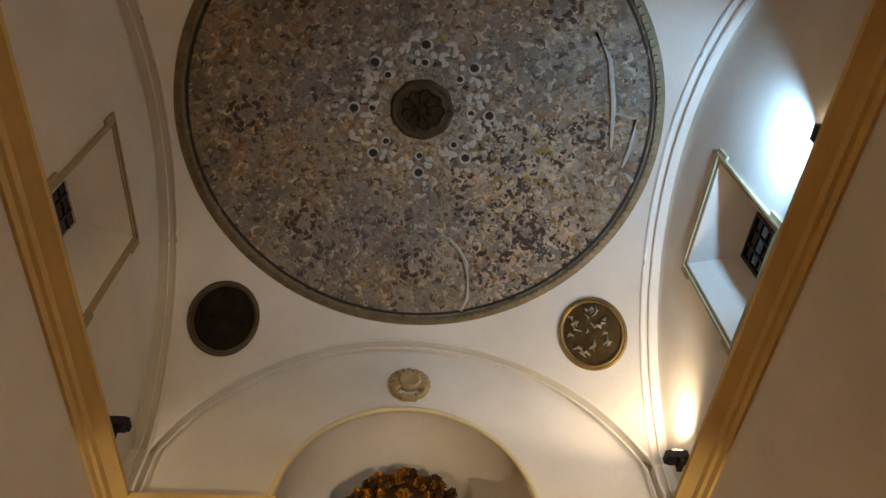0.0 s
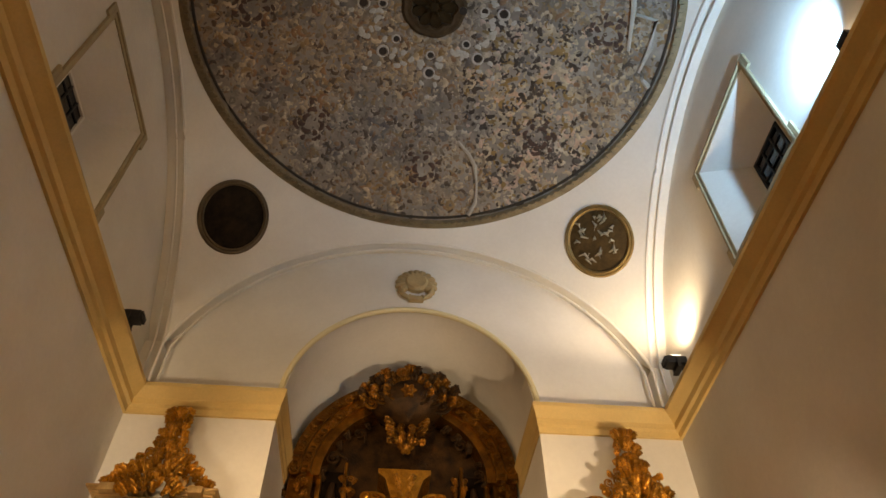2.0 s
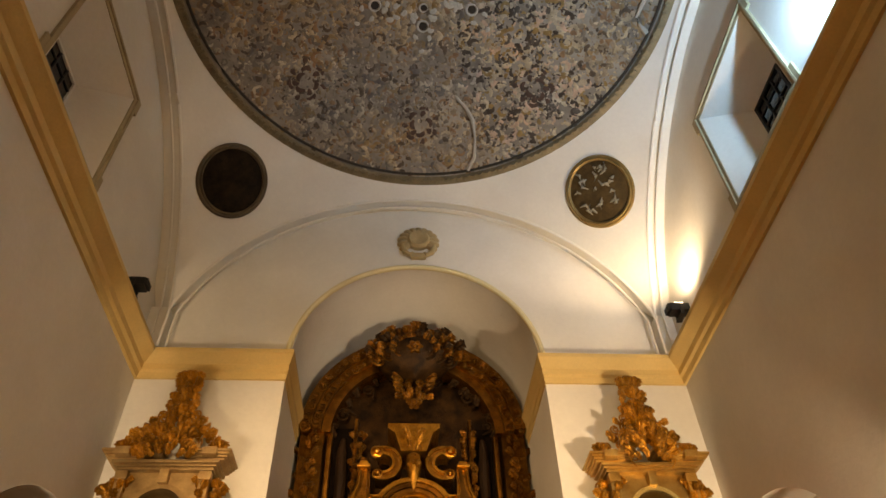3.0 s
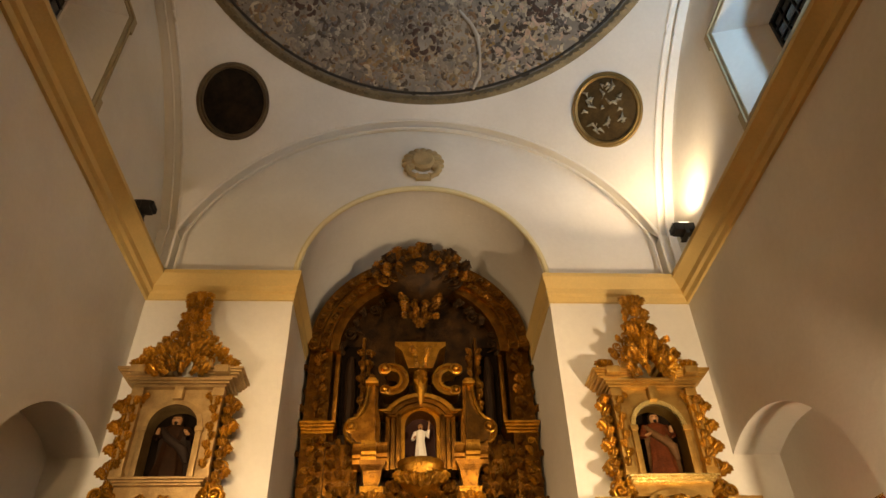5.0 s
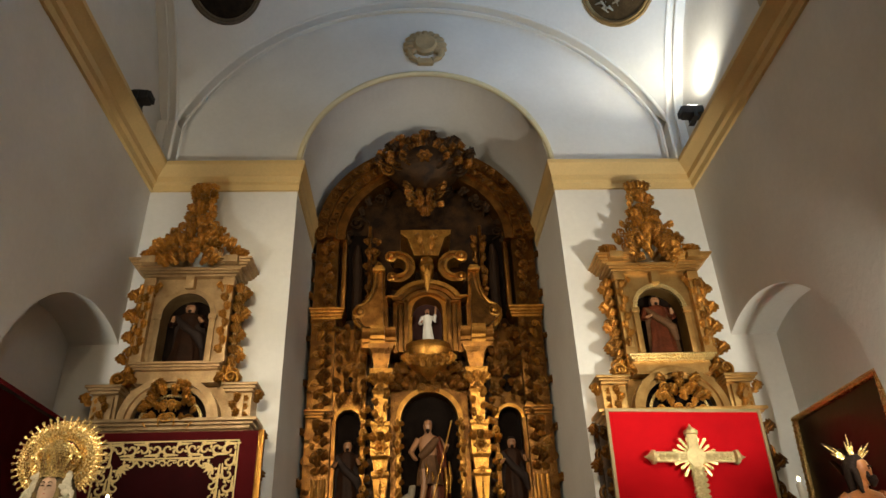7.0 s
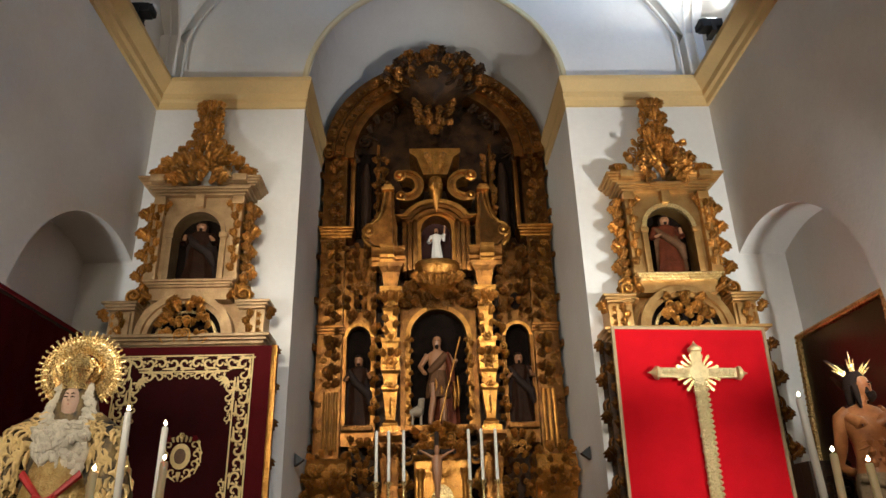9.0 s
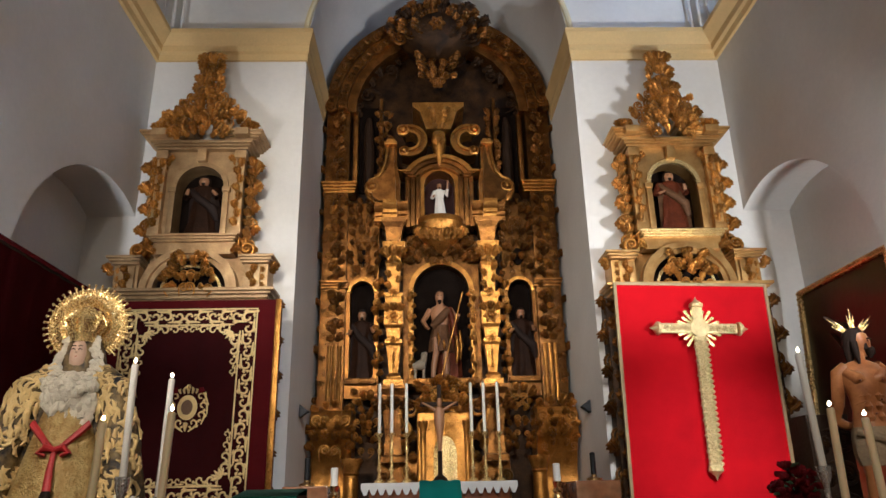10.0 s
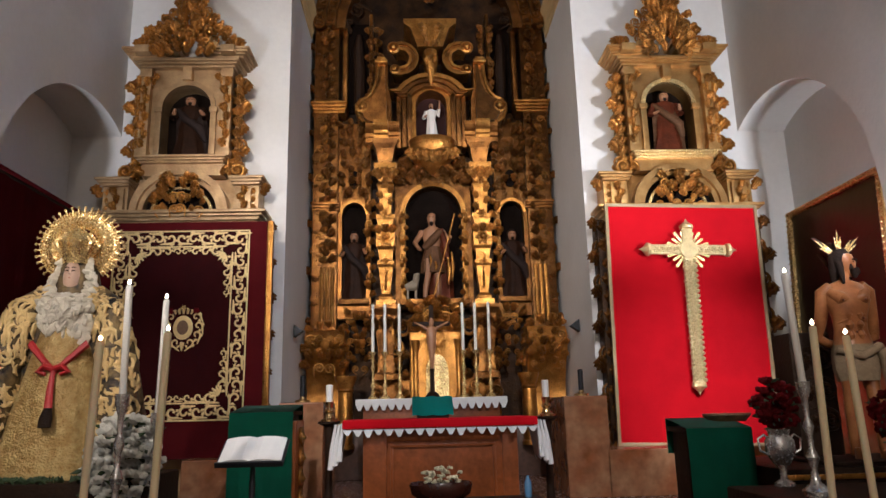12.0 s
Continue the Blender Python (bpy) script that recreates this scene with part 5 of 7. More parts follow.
for s in (-1, 1):
    block(bm, s * 0.51, s * 0.60, -0.70, -0.6, 3.5 + Z, 5.1 + Z, 0.01)
part("main_niche_frame", bm, GOLD, root, "", 30)
bm = bmesh.new()
block(bm, -0.62, 0.62, -0.92, -0.36, 3.38 + Z, 3.49 + Z, 0.02)
part("main_niche_floor", bm, OLDGOLD, root)
bm = bmesh.new()
slab(bm, -0.37, 0.37, 6.30 + Z, 7.6 + Z, -0.86, -0.5, [arch_hole(0, 0.29, 6.44 + Z, 7.16 + Z)], lambda u, v, d: (u, d, v))
part("small_niche", bm, GOLD, root, "", None)
bm = bmesh.new()
block(bm, -0.36, 0.36, -0.5, -0.36, 6.3 + Z, 7.6 + Z)
part("small_niche_back", bm, surface("dark_red_lining", (0.045, 0.006, 0.004), 0.8, 0, 0.3, 5, 40, 0.2), root, "dark red lining")
bm = bmesh.new()
lathe(bm, [(0.05, 5.80 + Z), (0.14, 5.86 + Z), (0.3, 5.98 + Z), (0.4, 6.14 + Z), (0.43, 6.28 + Z), (0.46, 6.32 + Z), (0.46, 6.40 + Z), (0.44, 6.43 + Z)], (0, -0.78, 0), 28)
part("corbel_bowl", bm, GOLD, root, "gilded bowl-shaped corbel")
for k in range(-3, 4):
    orn(root, "leaf", GOLD, 0.105 * k, -1.2 + 0.02 * abs(k), 5.9 + 0.03 * abs(k) + Z, 0.28, 14 * k)
bm = bmesh.new()
prism(bm, [(-0.24, 8.24), (0.24, 8.24), (0.36, 8.62), (0.46, 8.7), (0.5, 8.74), (0.5, 8.82), (-0.5, 8.82), (-0.5, 8.74), (-0.46, 8.7), (-0.36, 8.62)], lambda x, z: (x, -1.08, z + Z), lambda x, z: (x, -0.36, z + Z))
part("crowning_block", bm, GOLD, root, "", None)
bm = bmesh.new()
lathe(bm, [(0.02, 7.5 + Z), (0.07, 7.62 + Z), (0.13, 7.85 + Z), (0.15, 8.05 + Z), (0.1, 8.2 + Z)], (0, -1.0, 0), 14)
part("pendant", bm, GOLD, root)
cluster(root, GOLD, 7.85 + Z, 8.55 + Z, lambda u: 0.07 + 0.12 * u, -1.12, 0.13, 0.17)
# foliage over the whole front
cluster(root, OLDGOLD, 5.66 + Z, 6.1 + Z, lambda u: 0.62, -0.70, 0.12, 0.2)
for s in (-1, 1):
    cluster(root, OLDGOLD, 5.45 + Z, 6.85 + Z, lambda u: 0.27, -0.63, 0.13, 0.19, s * 1.42)
    cluster(root, OLDGOLD, 7.3 + Z, 8.8 + Z, lambda u: 0.12, -0.64, 0.13, 0.2, s * 1.07)
    cluster(root, GOLD, 2.3 + Z, 3.1 + Z, lambda u: 0.30, -1.14, 0.2, 0.24, s * 1.87)
    cluster(root, GOLD, 2.3 + Z, 3.3 + Z, lambda u: 0.24, -0.7, 0.15, 0.2, s * 1.32)
strip(root, OLDGOLD, 1.90, -0.74, 4.2 + Z, 7.0 + Z, 0.22, 25, 0.12)
strip(root, GOLD, 2.06, -0.74, 4.25 + Z, 7.0 + Z, 0.18, -25, 0.14)
strip(root, OLDGOLD, 1.97, -0.74, 7.4 + Z, 8.9 + Z, 0.24, 20, 0.12)
strip(root, OLDGOLD, 2.17, -0.66, 2.9 + Z, 8.7 + Z, 0.2, 55, 0.22)
strip(root, GOLD, 1.18, -0.64, 3.6 + Z, 5.3 + Z, 0.18, 10, 0.12)
strip(root, GOLD, 0.56, -0.72, 3.6 + Z, 5.1 + Z, 0.13, 10, 0.1)
# leaves take the dark gilt, so the head's shade is in their colour
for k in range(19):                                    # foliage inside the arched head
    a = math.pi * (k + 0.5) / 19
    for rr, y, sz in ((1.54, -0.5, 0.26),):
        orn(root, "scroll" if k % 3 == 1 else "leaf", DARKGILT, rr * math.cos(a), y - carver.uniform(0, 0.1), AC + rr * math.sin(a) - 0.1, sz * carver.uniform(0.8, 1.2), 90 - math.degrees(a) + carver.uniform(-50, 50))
# the crest that leans out under the vault
for k in range(21):
    a = radians(-20 + 11 * k)
    for rr, y, s in ((0.78, -1.28, 0.42), (0.56, -1.38, 0.34), (0.32, -1.46, 0.3)):
        orn(root, "leaf" if k % 4 else "scroll", OLDGOLD if k % 3 else DARKGILT, rr * math.cos(a), y, 10.3 + 0.62 * rr * math.sin(a) + Z, s * carver.uniform(0.7, 1.05), 90 - math.degrees(a) + carver.uniform(-15, 15), 1, 15)
# core coloured dark in place of shade between the crest leaves
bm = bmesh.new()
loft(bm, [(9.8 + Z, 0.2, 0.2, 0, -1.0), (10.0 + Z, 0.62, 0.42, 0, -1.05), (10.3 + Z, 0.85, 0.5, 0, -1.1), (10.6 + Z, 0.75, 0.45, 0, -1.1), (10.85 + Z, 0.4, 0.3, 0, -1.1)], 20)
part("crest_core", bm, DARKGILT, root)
cluster(root, OLDGOLD, 9.15 + Z, 9.95 + Z, lambda u: 0.12 + 0.3 * u, -1.0, 0.17, 0.32, 0, ("leaf", "leaf", "scroll"), 120)
orn(root, "rosette", OLDGOLD, 0, -1.56, 10.3 + Z, 0.3)
# tabernacle and lower front
bm = bmesh.new()
block(bm, -1.1, 1.1, -0.8, -0.35, 1.3 + Z, 2.2 + Z, 0.02)
part("lower_front", bm, OLDGOLD, root)
bm = bmesh.new()
block(bm, -0.46, 0.46, -1.12, -0.5, 1.72 + Z, 2.9 + Z, 0.03)
prism(bm, [(0.46 * c, 2.9 + Z + 0.36 * q) for c, q in half_arc[::2]], lambda x, z: (x, -1.12, z), lambda x, z: (x, -0.5, z))
tab = part("tabernacle", bm, GOLD, root, "gilded tabernacle with a bright door", None)
bm = bmesh.new()
prism(bm, [(0.19 * c, 2.2 + Z + 0.3 * q) for c, q in half_arc[::2]] + [(-0.19, 1.78 + Z), (0.19, 1.78 + Z)], lambda x, z: (x, -1.16, z), lambda x, z: (x, -1.11, z))
part("door", bm, BRIGHT, tab, "polished gold door", None)
for s in (-1, 1):
    bm = bmesh.new()
    lathe(bm, [(0.06, 0), (0.06, 0.06), (0.04, 0.09), (0.045, 0.85), (0.06, 0.9), (0.075, 1.0)], (s * 0.36, -1.18, 1.74 + Z), 14)
    part("colonnette", bm, GOLD, tab)
    for k in range(3):
        orn(root, "scroll", GOLD, s * (0.58 + 0.12 * k), -0.98 + 0.08 * k, 2.95 - 0.32 * k + Z, 0.34, s * 20, s)
cluster(root, GOLD, 2.9 + Z, 3.34 + Z, lambda u: 0.4, -1.12, 0.13, 0.24)
strip(root, GOLD, 0.62, -0.9, 1.5 + Z, 2.7 + Z, 0.24, 20, 0.16)
strip(root, OLDGOLD, 1.0, -0.86, 1.4 + Z, 2.2 + Z, 0.28, 20, 0.16)

bare_legged_saint((-0.03, 12.32, 3.49), 1.62)
figure("child_statue", (0.0, 12.3, 6.44), 0.82, ROBE_WHITE, "small statue of a child in a white tunic, one arm raised", None, (0.15, 0.95))
for s in (-1, 1):
    figure("saint_statue", (s * 1.45, 12.47, 3.55), 1.25, ROBE_DARK, "dark wooden saint in a narrow side niche", ROBE_SHADE, (0.2, 0.3), broad=1.15)

# ---- the sanctuary's furniture ----
CURTAINRED = surface("wine_red_curtain", (0.11, 0.006, 0.008), 0.9, 0, 0.2, 3, 60, 0.2, None, 0, 0.1)
VELVET = surface("dark_red_velvet", (0.032, 0.0016, 0.002), 0.9, 0, 0.25, 3, 80, 0.2, None, 0, 0.1, 0.05)
RED = surface("bright_red_cloth", (0.56, 0.005, 0.010), 0.9, 0, 0.12, 3, 90, 0.15, None, 0, 0.05, 0.02)
REDWOOD = surface("red_brown_wood", (0.40, 0.105, 0.020), 0.38, 0, 0.4, 3, 25, 0.15, None, 0, 0.25)
GREEN = surface("green_cloth", (0.008, 0.11, 0.055), 0.9, 0, 0.2, 4, 90, 0.2, None, 0, 0.2, 0.15)
TEAL = surface("blue_green_cloth", (0.02, 0.33, 0.28), 0.9, 0, 0.15, 4, 90, 0.2)
WHITECLOTH = surface("white_linen", (0.82, 0.8, 0.77), 0.9, 0, 0.08, 5, 80, 0.2)
REDMARBLE = surface("red_brown_marble", (0.38, 0.13, 0.045), 0.22, 0, 0.45, 2.5, 9, 0.05, (0.5, 0.25, 0.12))
WAX = surface("ivory_wax", (0.85, 0.70, 0.42), 0.45, 0, 0.06, 5, 40, 0.05)
WAX.node_tree.nodes["Principled BSDF"].inputs["Subsurface Weight"].default_value = 0.15
WHITEWAX = surface("white_wax", (0.82, 0.79, 0.72), 0.45, 0, 0.05, 5, 40, 0.05)
BRASS = surface("brass", (0.72, 0.48, 0.2), 0.28, 1.0, 0.2, 6, 50, 0.2)
GOLDTHREAD = surface("gold_embroidery", (0.92, 0.67, 0.28), 0.42, 0.4, 0.2, 12, 120, 0.4)
FLAME = bpy.data.materials.new("candle_flame")
FLAME.use_nodes = True
FLAME.node_tree.nodes["Principled BSDF"].inputs["Emission Color"].default_value = (1, 0.72, 0.35, 1)
FLAME.node_tree.nodes["Principled BSDF"].inputs["Emission Strength"].default_value = 25
PETALW = surface("white_petals", (0.75, 0.74, 0.66), 0.7, 0, 0.15, 8, 40, 0.1)
PETALR = surface("dark_red_petals", (0.14, 0.004, 0.006), 0.8, 0, 0.3, 8, 40, 0.2, None, 0, 0.12)
LEAFG = surface("green_leaves", (0.05, 0.09, 0.03), 0.6, 0, 0.3, 8, 40, 0.2)

# altar table with its cloths
root = thing("altar_table", (-0.10, 7.45, 0.5), "wooden altar table under white and red cloths", "altar")
bm = bmesh.new()
block(bm, -0.80, 0.80, 0.06, 0.7, 0.0, 0.9, 0.01)
part("body", bm, REDWOOD, root)
for x0, x1, z0, z1 in ((-0.80, -0.56, 0.0, 0.9), (0.64, 0.80, 0.0, 0.9), (-0.56, 0.61, 0.78, 0.9), (-0.56, 0.61, 0.0, 0.12), (-0.52, 0.57, 0.72, 0.75), (-0.52, -0.49, 0.15, 0.72), (0.54, 0.57, 0.15, 0.72)):
    bm = bmesh.new()
    block(bm, x0, x1, 0.035, 0.06, z0, z1, 0.006)
    part("rail", bm, REDWOOD, root)
bm = bmesh.new()
block(bm, -0.98, 0.98, -0.02, 0.78, 0.9, 0.965, 0.01)
part("top", bm, REDWOOD, root)
cloth = thing("white_altar_cloth", (-0.10, 7.45, 1.467), "white linen altar cloth with a pointed lace edge", "cloth")
bm = bmesh.new()
block(bm, -1.02, 1.02, -0.05, 0.8, 0.0, 0.008)
part("sheet", bm, WHITECLOTH, cloth)
for s in (-1, 1):
    bm = bmesh.new()
    g = [[bm.verts.new((s * (1.03 + 0.02 * math.sin(j * 1.3) + 0.09 * i / 6), -0.05 + 0.85 * j / 14, 0.004 - (0.42 + 0.03 * math.cos(j * 2.2)) * i / 6)) for j in range(15)] for i in range(7)]
    for i in range(6):
        for j in range(14):
            bm.faces.new((g[i][j], g[i + 1][j], g[i + 1][j + 1], g[i][j + 1]))
    bmesh.ops.solidify(bm, geom=bm.faces[:], thickness=0.006)
    part("drop", bm, WHITECLOTH, cloth)
    for k in range(3):
        bm = bmesh.new()
        tube(bm, [(s * (1.0 + 0.035 * k), -0.06, 0.0), (s * (1.02 + 0.04 * k), -0.075, -0.2), (s * (1.03 + 0.045 * k), -0.07, -0.36 - 0.04 * k)], [0.012, 0.022, 0.03], 8)
        part("pleat", bm, WHITECLOTH, cloth)
bm = bmesh.new()
for k in range(19):
    x, w = -1.0 + 2.0 * (k + 0.5) / 19, 0.052
    prism(bm, [(x - w, -0.056), (x + w, -0.056), (x + 0.014, -0.108 - 0.012 * (k % 3)), (x - 0.014, -0.108 - 0.012 * (k % 3))], lambda a, z: (a, -0.100, z), lambda a, z: (a, -0.092, z))
part("scalloped_edge", bm, WHITECLOTH, cloth, "", None)
cloth = thing("red_altar_runner", (-0.10, 7.45, 1.477), "red cloth lying over the altar", "cloth")
bm = bmesh.new()
block(bm, -1.0, 1.0, -0.07, 0.78, 0.0, 0.03, 0.01)
block(bm, -1.0, 1.0, -0.098, -0.064, -0.055, 0.02, 0.006)
part("sheet", bm, RED, cloth)
root = thing("missal_stand", (-0.17, 7.75, 1.507), "small stand under a blue-green cloth on the altar", "stand")
bm = bmesh.new()
prism(bm, [(-0.12, 0.0), (0.14, 0.0), (0.14, 0.18), (-0.1, 0.05)], lambda y, z: (-0.17, y, z), lambda y, z: (0.17, y, z))
part("frame", bm, DARKWOOD, root, "", None)
bm = bmesh.new()
g = [[bm.verts.new((-0.22 + 0.44 * i / 8, -0.14 + 0.3 * j / 8, 0.03 + 0.20 * (j / 8) ** 0.7 + 0.006 * math.sin(i * 2.0))) for j in range(9)] for i in range(9)]
for i in range(8):
    for j in range(8):
        bm.faces.new((g[i][j], g[i + 1][j], g[i + 1][j + 1], g[i][j + 1]))
bmesh.ops.solidify(bm, geom=bm.faces[:], thickness=0.012)
part("cloth", bm, TEAL, root, "blue-green cloth")


def altar_candle(x, y, z):
    root = thing("altar_candle", (x, y, z), "thick white candle in a turned brass holder", "candle", "altar candles")
    bm = bmesh.new()
    lathe(bm, [(0.09, 0), (0.09, 0.02), (0.05, 0.04), (0.035, 0.08), (0.06, 0.11), (0.035, 0.14), (0.05, 0.18), (0.055, 0.2)], (0, 0, 0), 20)
    part("holder", bm, BRASS, root, "brass holder")
    bm = bmesh.new()
    lathe(bm, [(0.038, 0.2), (0.038, 0.375), (0.03, 0.38), (0.01, 0.372)], (0, 0, 0), 18)
    part("wax", bm, WHITEWAX, root)
    bm = bmesh.new()
    tube(bm, [(0, 0, 0.37), (0.003, 0, 0.39)], 0.003, 5)
    part("wick", bm, IRON, root)


for x in (-1.27, 1.05):
    root = thing("side_stand", (x, 7.65, 0.5), "dark wooden stand beside the altar", "stand", "candle stands")
    bm = bmesh.new()
    lathe(bm, [(0.16, 0), (0.16, 0.03), (0.05, 0.06), (0.035, 0.5), (0.05, 0.95), (0.12, 0.98), (0.12, 1.0)], (0, 0, 0), 18)
    part("column", bm, DARKWOOD, root)
    altar_candle(x, 7.65, 1.5)

# the old altar shelf against the high altarpiece
root = thing("high_altar_shelf", (-0.12, 11.2, 0.5), "old altar shelf under a white lace-edged cloth", "altar")
bm = bmesh.new()
block(bm, -1.05, 1.05, -0.2, 0.7, 0.0, 1.22, 0.01)
part("body", bm, REDWOOD, root)
bm = bmesh.new()
block(bm, -1.16, 1.16, -0.3, 0.7, 1.22, 1.27, 0.01)
part("cloth", bm, WHITECLOTH, root, "white cloth")
bm = bmesh.new()
for k in range(19):
    x, w = -1.16 + 2.32 * (k + 0.5) / 19, 0.061
    prism(bm, [(x - w, 1.19), (x + w, 1.19), (x + 0.02, 1.10), (x - 0.02, 1.10)], lambda a, z: (a, -0.312, z), lambda a, z: (a, -0.304, z))
block(bm, -1.16, 1.16, -0.312, -0.301, 1.19, 1.25)
part("lace_edge", bm, WHITECLOTH, root, "scalloped white lace")


def tall_candlestick(x, y, z):
    root = thing("candlestick", (x, y, z), "slim gilded candlestick with a tall white candle", "candlestick", "six candlesticks")
    bm = bmesh.new()
    lathe(bm, [(0.075, 0), (0.075, 0.03), (0.03, 0.07), (0.02, 0.16), (0.04, 0.2), (0.02, 0.25), (0.018, 0.42), (0.035, 0.47), (0.018, 0.52), (0.02, 0.66), (0.055, 0.71), (0.06, 0.73), (0.03, 0.735)], (0, 0, 0), 16)
    part("stem", bm, BRIGHT, root, "turned gilded stem")
    bm = bmesh.new()
    lathe(bm, [(0.026, 0.73), (0.024, 1.48), (0.008, 1.5)], (0, 0, 0), 12)
    part("wax", bm, WHITEWAX, root, "white candle")


for x in (-1.03, -0.84, -0.61, 0.40, 0.60, 0.82):
    tall_candlestick(x, 11.15, 1.77)
bm = bmesh.new()
block(bm, -0.035, 0.035, -0.02, 0.02, 0.0, 1.45, 0.006)
block(bm, -0.30, 0.30, -0.02, 0.02, 1.12, 1.19, 0.006)
lathe(bm, [(0.12, 0), (0.1, 0.05), (0.05, 0.1)], (0, 0, 0), 12)
n = len(bm.faces)
loft(bm, [(0.45, 0.03, 0.03, 0, -0.05), (0.7, 0.05, 0.04, 0, -0.06), (0.85, 0.075, 0.05, 0, -0.06), (1.05, 0.08, 0.05, 0, -0.06), (1.12, 0.03, 0.03, 0, -0.06)], 12)
for s in (-1, 1):
    tube(bm, [(s * 0.06, -0.06, 1.06), (s * 0.16, -0.05, 1.12), (s * 0.27, -0.03, 1.18)], [0.025, 0.02, 0.015], 8)
loft(bm, [(1.1, 0.03, 0.03, 0, -0.08), (1.17, 0.045, 0.045, 0, -0.09), (1.24, 0.02, 0.02, 0, -0.08)], 10)
paint(bm, n, 1)
ob = new("crucifix", finish(bm, "crucifix", [DARKWOOD, SKIN], 50))
ob.matrix_basis = pose(-0.10, 11.1, 1.77)
tagged(ob, "wooden crucifix standing before the tabernacle", "crucifix")

# red panel with the processional cross
root = thing("display_panel", (3.50, 9.62, 1.0), "bright red cloth panel in a thin pale wooden frame", "panel")
bm = bmesh.new()
block(bm, -1.08, 1.08, 0.0, 0.03, 0.03, 3.36)
part("cloth", bm, RED, root)
for x0, x1, z0, z1 in ((-1.12, -1.075, 0.0, 3.4), (1.075, 1.12, 0.0, 3.4), (-1.075, 1.075, 0.0, 0.045), (-1.075, 1.075, 3.355, 3.4)):
    bm = bmesh.new()
    block(bm, x0, x1, -0.02, 0.035, z0, z1, 0.006)
    part("frame_bar", bm, surface("pale_gilt_wood", (0.5, 0.36, 0.18), 0.45, 0.2, 0.2, 4, 40, 0.2), root)
root.matrix_basis = pose(3.46, 9.62, 1.03, -1.0, 1.5, 0)
CROSSG = surface("chased_gold_plate", (1.0, 0.77, 0.36), 0.32, 0.35, 0.3, 9, 60, 0.6)
cross = thing("processional_cross", (3.48, 9.5, 1.75), "chased gold processional cross with a ring of rays", "cross")
bm = bmesh.new()
block(bm, -0.075, 0.075, -0.03, 0.03, 0.06, 2.28, 0.015)
for k in range(9):
    block(bm, -0.085, 0.085, -0.036, 0.036, 0.1 + 0.2 * k, 0.13 + 0.2 * k, 0.006)
part("shaft", bm, CROSSG, cross)
bm = bmesh.new()
block(bm, -0.54, 0.54, -0.03, 0.03, 1.90, 2.04, 0.015)
part("cross_arm", bm, CROSSG, cross)
for x, z, a in ((-0.57, 1.97, -90), (0.57, 1.97, 90), (0, 2.30, 0), (0, 0.08, 180)):
    bm = bmesh.new()
    lathe(bm, [(0.095, -0.02), (0.1, 0.02), (0.05, 0.06), (0.02, 0.09), (0.004, 0.13)], (0, 0, 0), 10)
    p = part("finial", bm, CROSSG, cross)
    p.matrix_basis = pose(x, 0, z, 0, a, 0)
for k in range(20):
    if k % 5 == 0:
        continue
    a = 2 * math.pi * k / 20
    l = 0.30 if k % 2 else 0.26
    bm = bmesh.new()
    prism(bm, [(0.08, -0.014), (l, -0.022), (l + 0.02, 0), (l, 0.022), (0.08, 0.014)], lambda u, v: (u, -0.012, v), lambda u, v: (u, 0.004, v))
    p = part("ray", bm, BRIGHT, cross, "", None)
    p.matrix_basis = Matrix.Translation((0, 0, 1.97)) @ Matrix.Rotation(-a, 4, "Y")
bm = bmesh.new()
lathe(bm, [(0.13, 0.02), (0.13, 0.045), (0.1, 0.055), (0.03, 0.06)], (0, 0, 1.97), 24, Matrix.Rotation(radians(90), 4, "X"))
part("boss", bm, CROSSG, cross)
for k in range(22):
    orn(cross, "rosette", CROSSG, 0.012 * (-1) ** k, -0.03, 0.2 + 0.075 * k, 0.085)
for k in range(4):
    pair(cross, "rosette", CROSSG, 0.18 + 0.095 * k, -0.03, 1.97, 0.09)
for k in range(24):
    pair(cross, "leaf", CROSSG, 0.05, -0.025, 0.12 + 0.072 * k, 0.085, 40)

cross.matrix_basis = pose(3.48, 9.5, 1.75, -1.0, 1.5, 0)
# dark embroidered panel
root = thing("embroidered_panel", (-3.47, 9.45, 1.0), "dark red velvet panel with a gold embroidered border and crest", "panel")
bm = bmesh.new()
block(bm, -1.35, 1.18, 0.0, 0.04, 0.05, 3.2)
part("velvet", bm, surface("wine_velvet", (0.085, 0.004, 0.005), 0.9, 0, 0.25, 3, 80, 0.2, None, 0, 0.1, 0.05), root, "wine-red velvet margin")
bm = bmesh.new()
block(bm, 1.10, 1.18, -0.03, 0.0, 0.05, 3.2, 0.008)
part("gilt_edge", bm, GOLD, root, "narrow gilded edge")
X0, X1, Z0, Z1 = -0.98, 0.86, 0.52, 3.08
bm = bmesh.new()
block(bm, X0, X1, -0.006, 0.0, Z0, Z1)
part("field", bm, VELVET, root, "dark maroon velvet field")


def braid(x0, x1, z0, z1):
    bm = bmesh.new()
    block(bm, x0, x1, -0.016, -0.004, z0, z1, 0.003)
    part("gold_braid", bm, GOLDTHREAD, root)


